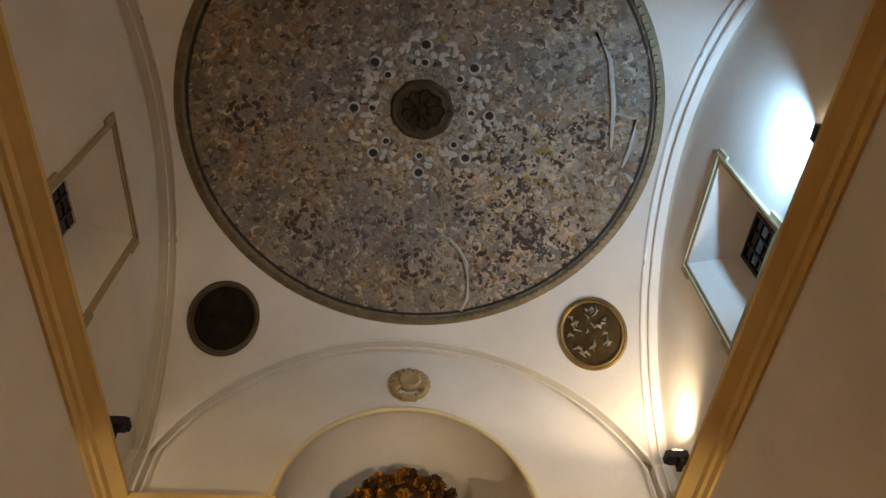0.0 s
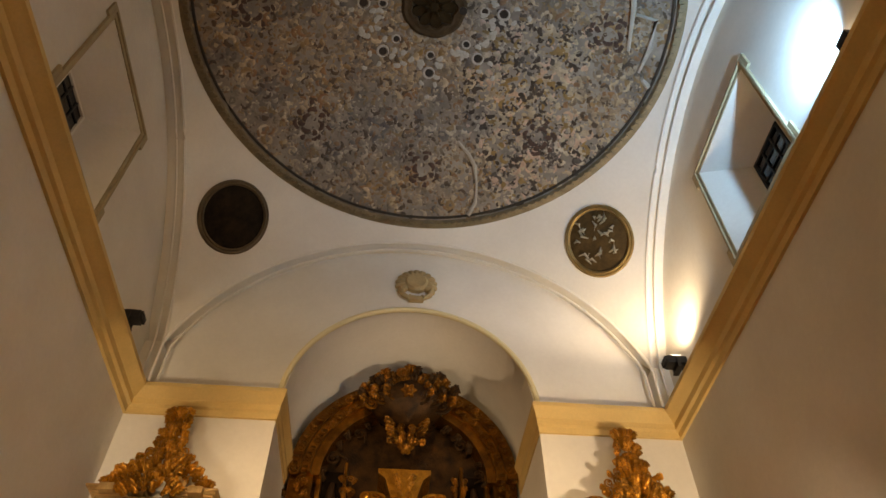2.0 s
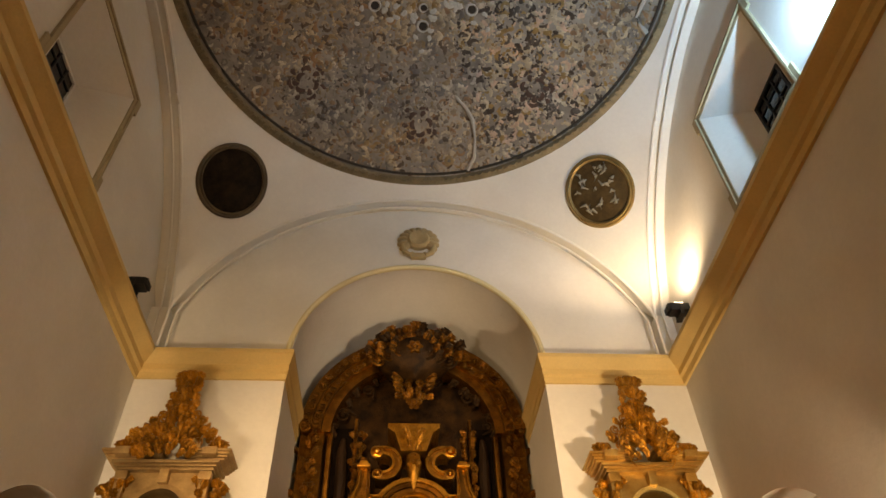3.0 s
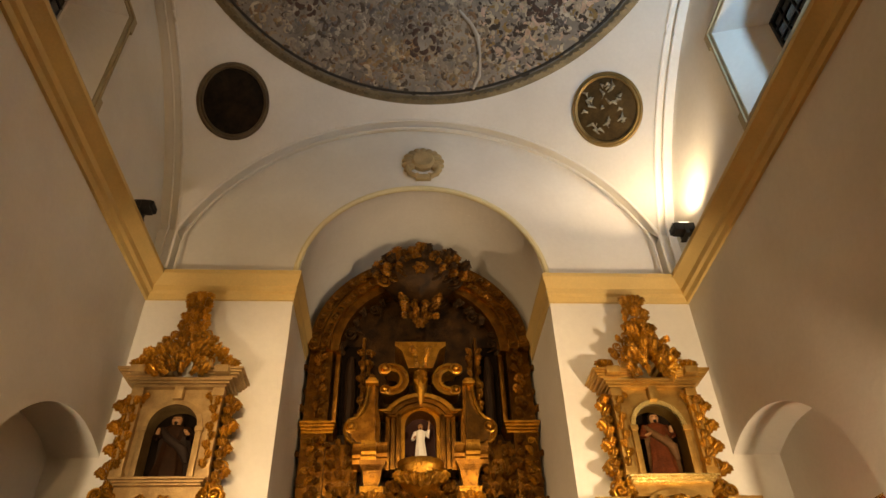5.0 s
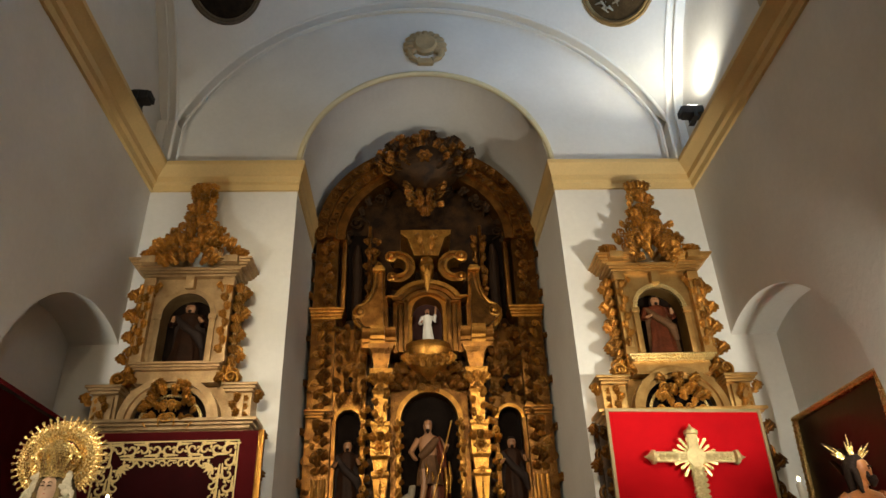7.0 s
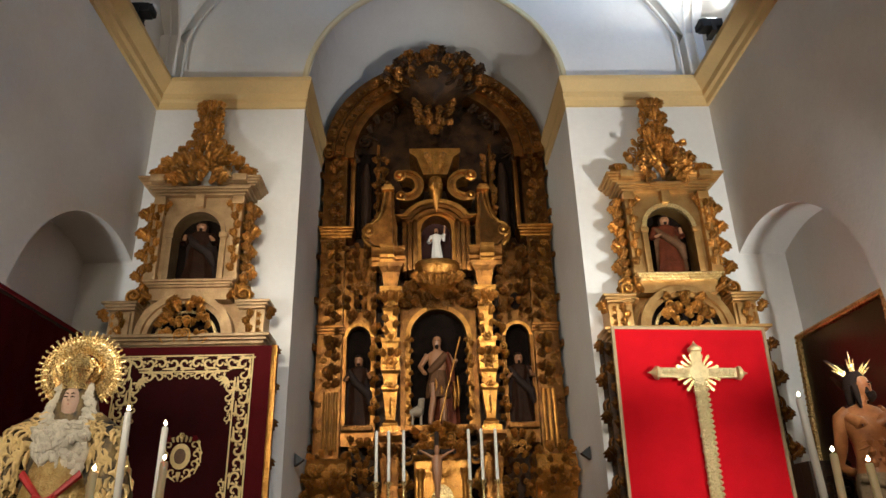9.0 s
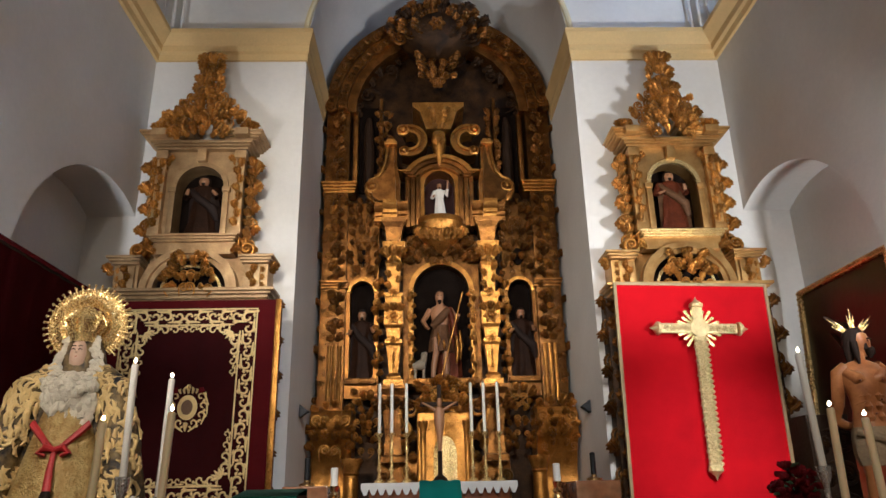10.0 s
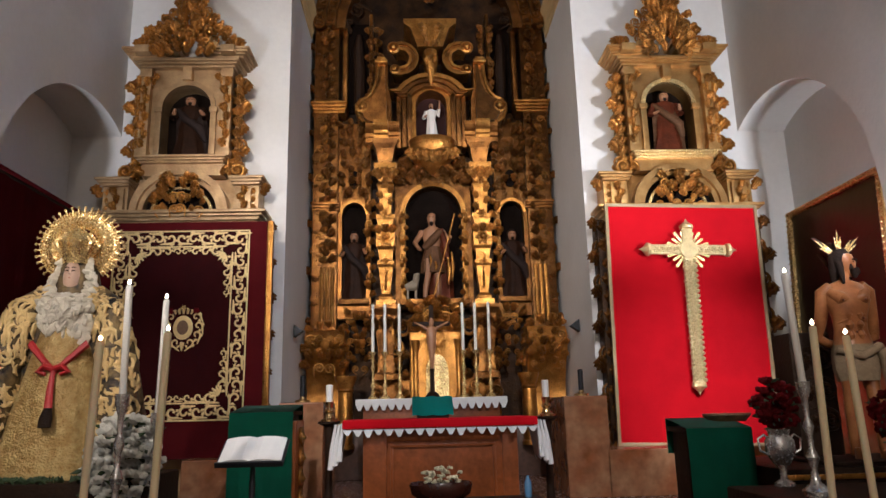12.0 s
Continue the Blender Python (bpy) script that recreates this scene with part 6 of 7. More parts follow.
IN, EAR, T = 0.22, 0.30, 0.02                             # width of the border, its stepped corners, the braid
for g in (0.0, IN):
    cut = 0.0 if g == 0 else EAR - 0.08
    braid(X0 + g + cut, X1 - g - cut, Z0 + g, Z0 + g + T)
    braid(X0 + g + cut, X1 - g - cut, Z1 - g - T, Z1 - g)
    braid(X0 + g, X0 + g + T, Z0 + g + cut, Z1 - g - cut)
    braid(X1 - g - T, X1 - g, Z0 + g + cut, Z1 - g - cut)
for sx in (-1, 1):
    for sz in (-1, 1):
        ex, ez = (X0 if sx < 0 else X1) - sx * IN, (Z0 if sz < 0 else Z1) - sz * IN
        ix, iz = ex - sx * (EAR - 0.08), ez - sz * (EAR - 0.08)
        braid(min(ix, ix - sx * T), max(ix, ix - sx * T), min(ez, ez - sz * 0.05), max(ez, ez - sz * 0.05))
        braid(min(ex, ex - sx * 0.05), max(ex, ex - sx * 0.05), min(iz, iz - sz * T), max(iz, iz - sz * T))


def sprig(bm, x, z, way, hand, size):
    """A flat stitched curl that leaves (x, z) along way and rolls to one hand, with two leaves."""
    c, d = math.cos(way), math.sin(way)
    put = lambda u, v: (x + size * (u * c - hand * v * d), -0.010, z + size * (u * d + hand * v * c))
    pts = [put(-0.9, -0.5), put(-0.45, -0.46)]
    for i in range(15):
        w = -math.pi / 2 + 4.9 * i / 14
        r = 0.46 * (1 - 0.72 * i / 14)
        pts.append(put(r * math.cos(w), r * math.sin(w)))
    tube(bm, pts, [0.05 * size, 0.10 * size] + [size * (0.115 - 0.003 * i) for i in range(14)] + [size * 0.13], 6, 0.35)
    for u, v, a, l in ((-0.1, -0.5, -0.5, 0.5), (0.4, -0.2, -0.1, 0.42), (-0.5, -0.4, 1.2, 0.45)):
        e = [put(u + l * k * math.cos(a + 0.5 * k), v + l * k * math.sin(a + 0.5 * k)) for k in (0, 0.5, 1.0)]
        tube(bm, e, [0.03 * size, 0.13 * size, 0.015 * size], 6, 0.35)


def vine(x0, z0, x1, z1, count, size):
    bm = bmesh.new()
    way = math.atan2(z1 - z0, x1 - x0)
    for k in range(count):
        u = (k + 0.5) / count
        sprig(bm, x0 + (x1 - x0) * u, z0 + (z1 - z0) * u, way if u < 0.5 else way + math.pi, 1 if k % 2 else -1, size)
    part("embroidered_vine", bm, GOLDTHREAD, root)


M = IN / 2 + 0.005
vine(X0 + 0.2, Z0 + M, X1 - 0.2, Z0 + M, 9, 0.155)
vine(X0 + 0.2, Z1 - M, X1 - 0.2, Z1 - M, 9, 0.155)
vine(X0 + M, Z0 + 0.2, X0 + M, Z1 - 0.2, 13, 0.155)
vine(X1 - M, Z0 + 0.2, X1 - M, Z1 - 0.2, 13, 0.155)
for sx in (-1, 1):                                        # sprays that round the corners of the field
    for sz in (-1, 1):
        cx, cz = (X0 if sx < 0 else X1) - sx * 0.33, (Z0 if sz < 0 else Z1) - sz * 0.33
        bm = bmesh.new()
        flat, up = (math.pi if sx > 0 else 0.0), (-math.pi / 2 if sz > 0 else math.pi / 2)
        for k in range(4):
            size = 0.15 - 0.02 * k
            sprig(bm, cx - sx * (0.12 + 0.14 * k), cz + sz * 0.03, flat, sx * sz, size)
            sprig(bm, cx + sx * 0.03, cz - sz * (0.12 + 0.14 * k), up, -sx * sz, size)
        sprig(bm, cx + sx * 0.2, cz + sz * 0.2, flat, sz * sx, 0.17)
        for a in range(5):
            w = math.atan2(-sz, -sx) + 0.5 * (a - 2)
            tube(bm, [(cx, -0.010, cz), (cx + 0.07 * math.cos(w), -0.012, cz + 0.07 * math.sin(w)), (cx + 0.13 * math.cos(w), -0.010, cz + 0.13 * math.sin(w))], [0.008, 0.022, 0.004], 6, 0.35)
        part("embroidered_spray", bm, GOLDTHREAD, root)
bm = bmesh.new()                                          # embroidered crest, a plain shape
lathe(bm, [(0.13, 0.0), (0.13, 0.02), (0.09, 0.03)], (0.02, 0, 1.74), 20, Matrix.Rotation(radians(90), 4, "X") @ Matrix.Diagonal((1.0, 1.25, 1, 1)))
part("crest", bm, GOLDTHREAD, root, "gold embroidered crest")
bm = bmesh.new()
lathe(bm, [(0.075, 0.03), (0.075, 0.036), (0.03, 0.038)], (0.02, 0, 1.74), 20, Matrix.Rotation(radians(90), 4, "X") @ Matrix.Diagonal((1.0, 1.3, 1, 1)))
part("crest_shield", bm, surface("brown_silk", (0.2, 0.1, 0.04), 0.6, 0, 0.3, 12, 60, 0.3), root, "brown silk shield inside the crest")
bm = bmesh.new()
for sx in (-1, 1):
    for k, (dx, dz, way) in enumerate(((0.17, 0.14, 1.9), (0.20, 0.02, 1.6), (0.18, -0.1, 1.2), (0.09, -0.2, 0.6))):
        sprig(bm, 0.02 + sx * dx, 1.74 + dz, way if sx > 0 else math.pi - way, sx, 0.12)
for k in range(-2, 3):
    tube(bm, [(0.02 + 0.05 * k, -0.02, 1.92), (0.02 + 0.062 * k, -0.03, 1.97), (0.02 + 0.05 * k, -0.02, 2.01 - 0.008 * k * k)], [0.012, 0.02, 0.008], 6)
tube(bm, [(0.02, -0.02, 1.54), (0.02, -0.03, 1.49), (0.02, -0.02, 1.43)], [0.03, 0.026, 0.006], 6)
part("crest_scrollwork", bm, GOLDTHREAD, root)
for k in (-1, 0, 1):
    orn(root, "rosette", PETALR if k else BRIGHT, 0.02 + 0.17 * k, -0.03, 2.0 - 0.04 * abs(k), 0.08)

# red curtain before the blind arch
root = thing("curtain", (-4.62, 7.2, 0.5), "dark red velvet curtain with a fringed top edge", "curtain")
bm = bmesh.new()
g = [[bm.verts.new((0.008 * math.sin(i * 0.8) + 0.004 * math.sin(i * 2.7), -2.6 + 4.6 * i / 90, 3.64 * j / 6 + 0.01 * math.sin(i * 1.9) * j / 6)) for j in range(7)] for i in range(91)]
for i in range(90):
    for j in range(6):
        bm.faces.new((g[i][j], g[i + 1][j], g[i + 1][j + 1], g[i][j + 1]))
bmesh.ops.solidify(bm, geom=bm.faces[:], thickness=0.012)
part("drape", bm, CURTAINRED, root)
bm = bmesh.new()
for k in range(115):
    lathe(bm, [(0.012, 0), (0.018, 0.03), (0.008, 0.05)], (0.02, -2.6 + 0.04 * k, 3.63), 6)
part("fringe", bm, CURTAINRED, root)
bm = bmesh.new()
tube(bm, [(0, -2.65, 3.62), (0, 2.05, 3.62)], 0.02, 8)
part("rod", bm, DARKWOOD, root)

# painting leaning in the right blind arch
root = thing("framed_painting", (5.02, 8.62, 2.0), "dark old painting in a gilded frame leaning in the arch", "painting")
CANVAS = surface("dark_oil_painting", (0.03, 0.017, 0.011), 0.35, 0, 0.5, 2.5, 9, 0.1, (0.012, 0.009, 0.008))
bm = bmesh.new()
block(bm, 0.0, 0.04, -0.98, 0.98, 0.06, 2.2)
part("canvas", bm, CANVAS, root)
bm = bmesh.new()
for a, b in (((-0.55, 0.55), (0.35, 1.5)), ((-0.2, 1.2), (0.45, 1.75)), ((-0.05, 0.9), (0.1, 1.6))):
    tube(bm, [(-0.004, a[0], a[1]), (-0.008, (a[0] + b[0]) / 2, (a[1] + b[1]) / 2 + 0.06), (-0.004, b[0], b[1])], [0.05, 0.1, 0.05], 8, 0.1)
part("painted_form", bm, surface("brown_paint", (0.16, 0.075, 0.035), 0.4, 0, 0.4, 5, 20, 0.1), root, "brown painted shapes")
for y0, y1, z0, z1 in ((-1.06, -0.97, 0.0, 2.27), (0.97, 1.06, 0.0, 2.27), (-0.97, 0.97, 0.0, 0.08), (-0.97, 0.97, 2.19, 2.27)):
    bm = bmesh.new()
    block(bm, -0.05, 0.05, y0, y1, z0, z1, 0.02)
    part("frame_bar", bm, BRIGHT, root, "bright gilded frame")
for k in range(28):
    for yy in (-1.015, 1.015):
        bm = bmesh.new()
        lathe(bm, [(0.02, 0), (0.03, 0.015), (0.015, 0.035)], (-0.05, yy, 0.05 + 0.08 * k), 8, None)
        part("bead", bm, BRIGHT, root)
for k in range(24):
    bm = bmesh.new()
    lathe(bm, [(0.02, 0), (0.03, 0.015), (0.015, 0.035)], (-0.05, -0.95 + 0.082 * k, 2.22), 8)
    part("bead", bm, BRIGHT, root)
root.matrix_basis = pose(5.02, 8.62, 2.0, 0, 3, 0)
bm = bmesh.new()
block(bm, 4.83, 5.56, 7.1, YB, 0.5, 1.99, 0.02)
structure("arch_shelf", bm, REDMARBLE, "red marble shelf in the blind arch", "shelf")

# marble dado with ledges beside the recess
for s in (-1, 1):
    bm = bmesh.new()
    block(bm, s * 2.0, s * 3.2, 8.9, 9.95, 0.5, 1.06, 0.015)
    block(bm, s * 1.5, s * 2.05, 8.9, 10.2, 0.5, 1.72, 0.02)
    structure("marble_pier", bm, REDMARBLE, "red-brown marble pier and ledge beside the altar", "pier")
    root = thing("candelabra_stub", (s * 1.82, 9.3, 1.72), "short dark holder with a brass foot on the marble pier", "holder", "pier holders")
    bm = bmesh.new()
    lathe(bm, [(0.1, 0), (0.1, 0.03), (0.04, 0.05), (0.03, 0.08)], (0, 0, 0), 14)
    part("foot", bm, BRASS, root, "brass foot")
    bm = bmesh.new()
    lathe(bm, [(0.035, 0.08), (0.035, 0.34), (0.02, 0.35)], (0, 0, 0), 12)
    part("tube", bm, IRON, root)
    root = thing("wall_speaker", (s * 2.26, 11.1, 2.85), "small dark wedge-shaped speaker on the recess wall", "speaker", "wall speakers")
    bm = bmesh.new()
    prism(bm, [(0, -0.1), (0, 0.1), (-s * 0.14, 0.0)], lambda x, z: (x, -0.08, z), lambda x, z: (x, 0.08, z))
    part("body", bm, IRON, root, "", None)


# reading desks under green cloths
def reading_desk(x, y, turn, w, h, label, name="lectern"):
    root = thing(name, (x, y, 0.5 if y > 4 else 0.0), label, "lectern", "", turn)
    bm = bmesh.new()
    block(bm, -w * 0.45, w * 0.45, -0.12, 0.3, 0.0, h - 0.06, 0.02)
    block(bm, -w * 0.5, w * 0.5, -0.2, 0.36, h - 0.06, h - 0.015, 0.012)
    part("body", bm, DARKWOOD, root)
    bm = bmesh.new()
    pts = [(0.38, h - 0.25), (0.38, h + 0.05), (0.1, h + 0.02), (-0.22, h - 0.02), (-0.24, h - 0.2), (-0.235, h - 0.85)]
    g = [[bm.verts.new((-w * 0.5 + w * i / 12, yy + (0.01 * math.sin(i * 1.7) if j > 3 else 0), z)) for j, (yy, z) in enumerate(pts)] for i in range(13)]
    for i in range(12):
        for j in range(len(pts) - 1):
            bm.faces.new((g[i][j], g[i + 1][j], g[i + 1][j + 1], g[i][j + 1]))
    bmesh.ops.solidify(bm, geom=bm.faces[:], thickness=0.014)
    part("cloth", bm, GREEN, root, "green cloth")
    return root


desk = reading_desk(-1.86, 7.3, 0, 0.62, 1.13, "carved wooden lectern covered with a green cloth")
bm = bmesh.new()
block(bm, 0.29, 0.33, -0.14, 0.34, 0.05, 1.02, 0.015)
side = part("carved_side", bm, REDWOOD, desk, "carved gilded side board")
for k in range(4):
    p = orn(side, "scroll", GOLD, 0.335, 0.1, 0.25 + 0.2 * k, 0.2, 0)
    p.matrix_basis = Matrix.Translation((0.335, 0.1, 0.25 + 0.2 * k)) @ Matrix.Rotation(radians(90), 4, "Z") @ Matrix.Diagonal((0.2, 0.2, 0.2, 1))
desk = reading_desk(2.11, 5.95, -4, 0.52, 0.92, "lectern covered with a hanging green cloth")
root = thing("wicker_tray", (2.35, 6.15, 1.44), "flat brown wicker tray on the lectern", "tray")
bm = bmesh.new()
lathe(bm, [(0.15, 0), (0.2, 0.05), (0.2, 0.065), (0.17, 0.05)], (0, 0, 0), 20)
part("bowl", bm, surface("wicker", (0.35, 0.2, 0.09), 0.6, 0, 0.4, 20, 90, 0.5), root)

# book on its stand
root = thing("book_stand", (-1.68, 6.0, 0.5), "black metal stand with a sloping top", "stand")
bm = bmesh.new()
lathe(bm, [(0.18, 0), (0.18, 0.02), (0.03, 0.04), (0.02, 0.7)], (0, 0, 0), 18)
part("column", bm, IRON, root)
bm = bmesh.new()
block(bm, -0.27, 0.27, -0.16, 0.18, -0.015, 0.0, 0.004)
block(bm, -0.27, 0.27, -0.18, -0.16, -0.015, 0.03, 0.004)
p = part("top", bm, IRON, root)
p.matrix_basis = pose(0, 0, 0.79, 32, 0, 0)
root = thing("open_book", (-1.68, 6.0, 1.295), "open white-paged book lying on the stand", "book")
for s in (-1, 1):
    bm = bmesh.new()
    prism(bm, [(0, 0), (0.25, 0), (0.25, 0.012), (0.16, 0.03), (0.06, 0.035), (0, 0.02)], lambda x, z: (s * x, -0.15, z), lambda x, z: (s * x, 0.17, z))
    part("page_block", bm, surface("book_paper", (0.78, 0.75, 0.7), 0.8, 0, 0.06, 6, 60, 0.1), root, "", None)
root.matrix_basis = pose(-1.68, 6.0, 1.295, 32, 0, 0)

# ---- the dressed statue on its stand ----
IVORY = surface("ivory_brocade", (0.62, 0.45, 0.17), 0.4, 0.4, 0.3, 16, 60, 0.8, (0.42, 0.26, 0.07))
MANTLE = surface("black_gold_brocade", (0.3, 0.2, 0.07), 0.5, 0.3, 0.3, 11, 40, 0.6, (0.012, 0.010, 0.012))
LACE = surface("white_lace", (0.74, 0.67, 0.53), 0.85, 0, 0.15, 25, 90, 0.6)
FACE = surface("pale_painted_face", (0.70, 0.47, 0.34), 0.45, 0, 0.08, 5, 40, 0.05)
REDSASH = surface("red_silk", (0.5, 0.02, 0.02), 0.5, 0, 0.2, 8, 60, 0.2)
bm = bmesh.new()
loft(bm, [(0, .50, .40, 0, 0), (.1, .49, .39, 0, 0), (.5, .38, .31, 0, 0), (.85, .28, .27, 0, 0), (1.05, .2, .23, 0, 0), (1.22, .2, .2, 0, 0), (1.36, .17, .12, 0, 0), (1.42, .07, .07, 0, 0)], 36, 11, 0.05)
n = len(bm.faces)                                          # mantle
loft(bm, [(0.0, .60, .34, 0, .16), (.4, .56, .32, 0, .14), (.8, .50, .28, 0, .1), (1.1, .38, .24, 0, .07), (1.3, .24, .18, 0, .05), (1.45, .19, .15, 0, .03), (1.62, .15, .13, 0, .03), (1.70, .08, .08, 0, .03)], 36, 9, 0.06)
for s in (-1, 1):
    tube(bm, [(s * .14, 0, 1.42), (s * .29, -.06, 1.18), (s * .41, -.12, .85), (s * .45, -.2, .1)], [.09, .13, .15, .13], 12)
paint(bm, n, 1)
n = len(bm.faces)                                          # scrolls stitched on the mantle
st = random.Random(17)
spine = [(.14, 0, 1.42, .09), (.29, -.06, 1.18, .13), (.41, -.12, .85, .15), (.45, -.2, .1, .13)]
for k in range(560):
    t = st.uniform(0, 2.98)
    i, u = int(t), t % 1
    x, y, z, r = (p + (q - p) * u for p, q in zip(spine[i], spine[i + 1]))
    sd, w = st.choice((-1, 1)), st.uniform(-2.9, -0.2)
    out = Vector((math.cos(w), math.sin(w), 0))
    side_way = Vector((-math.sin(w), math.cos(w), 0))
    c = Vector((sd * x, y, z)) + out * (r + 0.004)
    d, l = st.uniform(0, 6.28), st.uniform(0.03, 0.055)
    pts = [c + l * (math.cos(d + q) * side_way + math.sin(d + q) * Vector((0, 0, 1))) for q in (0, 0.8, 1.6, 2.4)]
    tube(bm, pts, [.003, .013, .016, .004], 6, 0.7)
paint(bm, n, 6)
n = len(bm.faces)                                          # face, lace
loft(bm, [(1.40, .05, .05, 0, -.05), (1.46, .065, .07, 0, -.07), (1.54, .066, .08, 0, -.07), (1.61, .062, .075, 0, -.05), (1.66, .04, .05, 0, -.03)], 16)
paint(bm, n, 2)
n = len(bm.faces)
lace = random.Random(3)
for k in range(130):
    a, r = lace.uniform(0, 6.28), lace.uniform(0.0, 0.21)
    c = Vector((r * math.cos(a), -.265 + .45 * r, 1.15 + r * math.sin(a)))
    d = Vector((lace.uniform(-1, 1), lace.uniform(-.6, .1), lace.uniform(-1, 1))).normalized() * .045
    e = d.cross(Vector((0.3, 1, 0.2))).normalized() * .02
    tube(bm, [c - d, c + e, c + d], [.02, .04, .015], 8, 0.6)
for s in (-1, 1):
    edge_pts = [Vector(p) for p in ((s * .065, -.05, 1.67), (s * .095, -.06, 1.59), (s * .125, -.08, 1.50), (s * .13, -.12, 1.40), (s * .10, -.16, 1.31))]
    for k in range(34):
        t = 3.99 * k / 34
        c = edge_pts[int(t)].lerp(edge_pts[int(t) + 1], t % 1) + Vector((s * lace.uniform(-.012, .045), lace.uniform(-.02, .02), lace.uniform(-.015, .015)))
        d = Vector((s * lace.uniform(.2, .9), lace.uniform(-.4, .2), lace.uniform(-1.0, -.2))).normalized() * .04
        e = d.cross(Vector((0.2, 1, 0.3))).normalized() * .014
        tube(bm, [c - d, c + e, c + d], [.014, .026, .010], 8, 0.55)
paint(bm, n, 3)
n = len(bm.faces)                                          # sash
tube(bm, [(-.2, -.22, .98), (-.06, -.27, .86), (0, -.28, .80)], .022, 6)
tube(bm, [(.2, -.22, .98), (.06, -.27, .86), (0, -.28, .80)], .022, 6)
for s in (-1, 1):
    tube(bm, [(0, -.29, .82), (s * .06, -.3, .84), (s * .10, -.29, .80), (s * .05, -.3, .78)], [.02, .03, .028, .014], 8)
tube(bm, [(0, -.29, .82), (0.0, -.32, .66), (0.01, -.35, .52)], [.016, .024, .03], 8, 0.5)
paint(bm, n, 4)
n = len(bm.faces)                                          # dark tassel, brows and eyes
tube(bm, [(.01, -.35, .53), (.01, -.375, .46), (.01, -.39, .39)], [.03, .045, .045], 8, 0.5)
for s in (-1, 1):
    tube(bm, [(s * .024 - .014, -.138, 1.562), (s * .024, -.147, 1.566), (s * .024 + .014, -.138, 1.562)], .004, 5)
    tube(bm, [(s * .024 - .014, -.137, 1.588), (s * .024, -.143, 1.594), (s * .024 + .014, -.137, 1.588)], .0035, 5)
paint(bm, n, 7)
n = len(bm.faces)                                          # nose, lips
tube(bm, [(0, -.145, 1.575), (0, -.158, 1.54), (0, -.14, 1.532)], [.007, .010, .006], 6)
paint(bm, n, 2)
n = len(bm.faces)
tube(bm, [(-.016, -.136, 1.508), (0, -.143, 1.508), (.016, -.136, 1.508)], .005, 5)
paint(bm, n, 4)
for v in bm.verts:                                         # a long bust above the waist
    u = min(1.0, max(0.0, (v.co.z - 0.88) / 0.3))
    w = min(1.0, max(0.0, (v.co.z - 1.2) / 0.22))
    v.co.z += 0.125 * u * u * (3 - 2 * u) - 0.035 * min(1.0, v.co.z / 0.6) - 0.10 * w * w * (3 - 2 * w)
bm.verts.ensure_lookup_table()
bust = len(bm.verts)
n = len(bm.faces)                                          # crown and ring of rays
lathe(bm, [(.10, 1.66), (.105, 1.70), (.13, 1.78), (.15, 1.84), (.1, 1.9), (.03, 1.96)], (0, -.02, 0), 20)
for k in range(10):
    a = 2 * math.pi * k / 10
    tube(bm, [(.1 * math.cos(a), -.02 + .1 * math.sin(a), 1.72), (.16 * math.cos(a), -.02 + .16 * math.sin(a), 1.82), (.08 * math.cos(a), -.02 + .08 * math.sin(a), 1.92)], [.02, .024, .014], 6)
for k in range(64):
    a = math.pi * (-0.28 + 1.56 * k / 63)
    l = .335 if k % 2 else .295
    tube(bm, [(.20 * math.cos(a), .04, 1.82 + .20 * math.sin(a)), (.26 * math.cos(a), .035, 1.82 + .26 * math.sin(a)), (l * math.cos(a), .04, 1.82 + l * math.sin(a))], [.016, .014, .006], 6)
    lathe(bm, [(.006, -.012), (.013, 0), (.006, .012)], (l * math.cos(a), .04, 1.82 + l * math.sin(a)), 6)
path = [(.225 * math.cos(math.pi * (-0.28 + 1.56 * k / 40)), .04, 1.82 + .225 * math.sin(math.pi * (-0.28 + 1.56 * k / 40))) for k in range(41)]
tube(bm, path, .03, 8)
tube(bm, [(x * .8, y, 1.82 + (z - 1.82) * .8) for x, y, z in path], .022, 8)
for k in range(40):
    a = math.pi * (-0.28 + 1.56 * k / 39)
    tube(bm, [(.15 * math.cos(a), .02, 1.82 + .15 * math.sin(a)), (.2 * math.cos(a + .12), .0, 1.82 + .2 * math.sin(a + .12)), (.25 * math.cos(a), .02, 1.82 + .25 * math.sin(a))], [.012, .018, .008], 6)
lathe(bm, [(.035, -.02), (.045, 0.0), (.02, .03)], (0, -.2, .96), 12)
bm.verts.ensure_lookup_table()
bmesh.ops.translate(bm, verts=bm.verts[bust:], vec=(0, 0, -0.035))
paint(bm, n, 5)
ob = new("dressed_statue", finish(bm, "dressed_statue", [IVORY, MANTLE, FACE, LACE, REDSASH, BRIGHT, GOLDTHREAD, HAIR], 45))
ob.matrix_basis = pose(-3.05, 5.6, 1.17, 0, 0, 8)
tagged(ob, "crowned statue in ivory and gold brocade with golden rays", "statue")
root = thing("statue_stand", (-3.05, 5.55, 0.5), "dark draped stand with a leafy edge under the statue", "stand")
bm = bmesh.new()
block(bm, -0.75, 0.75, -0.5, 0.55, 0.0, 0.67, 0.02)
part("body", bm, DARKWOOD, root)
bm = bmesh.new()
lv = random.Random(9)
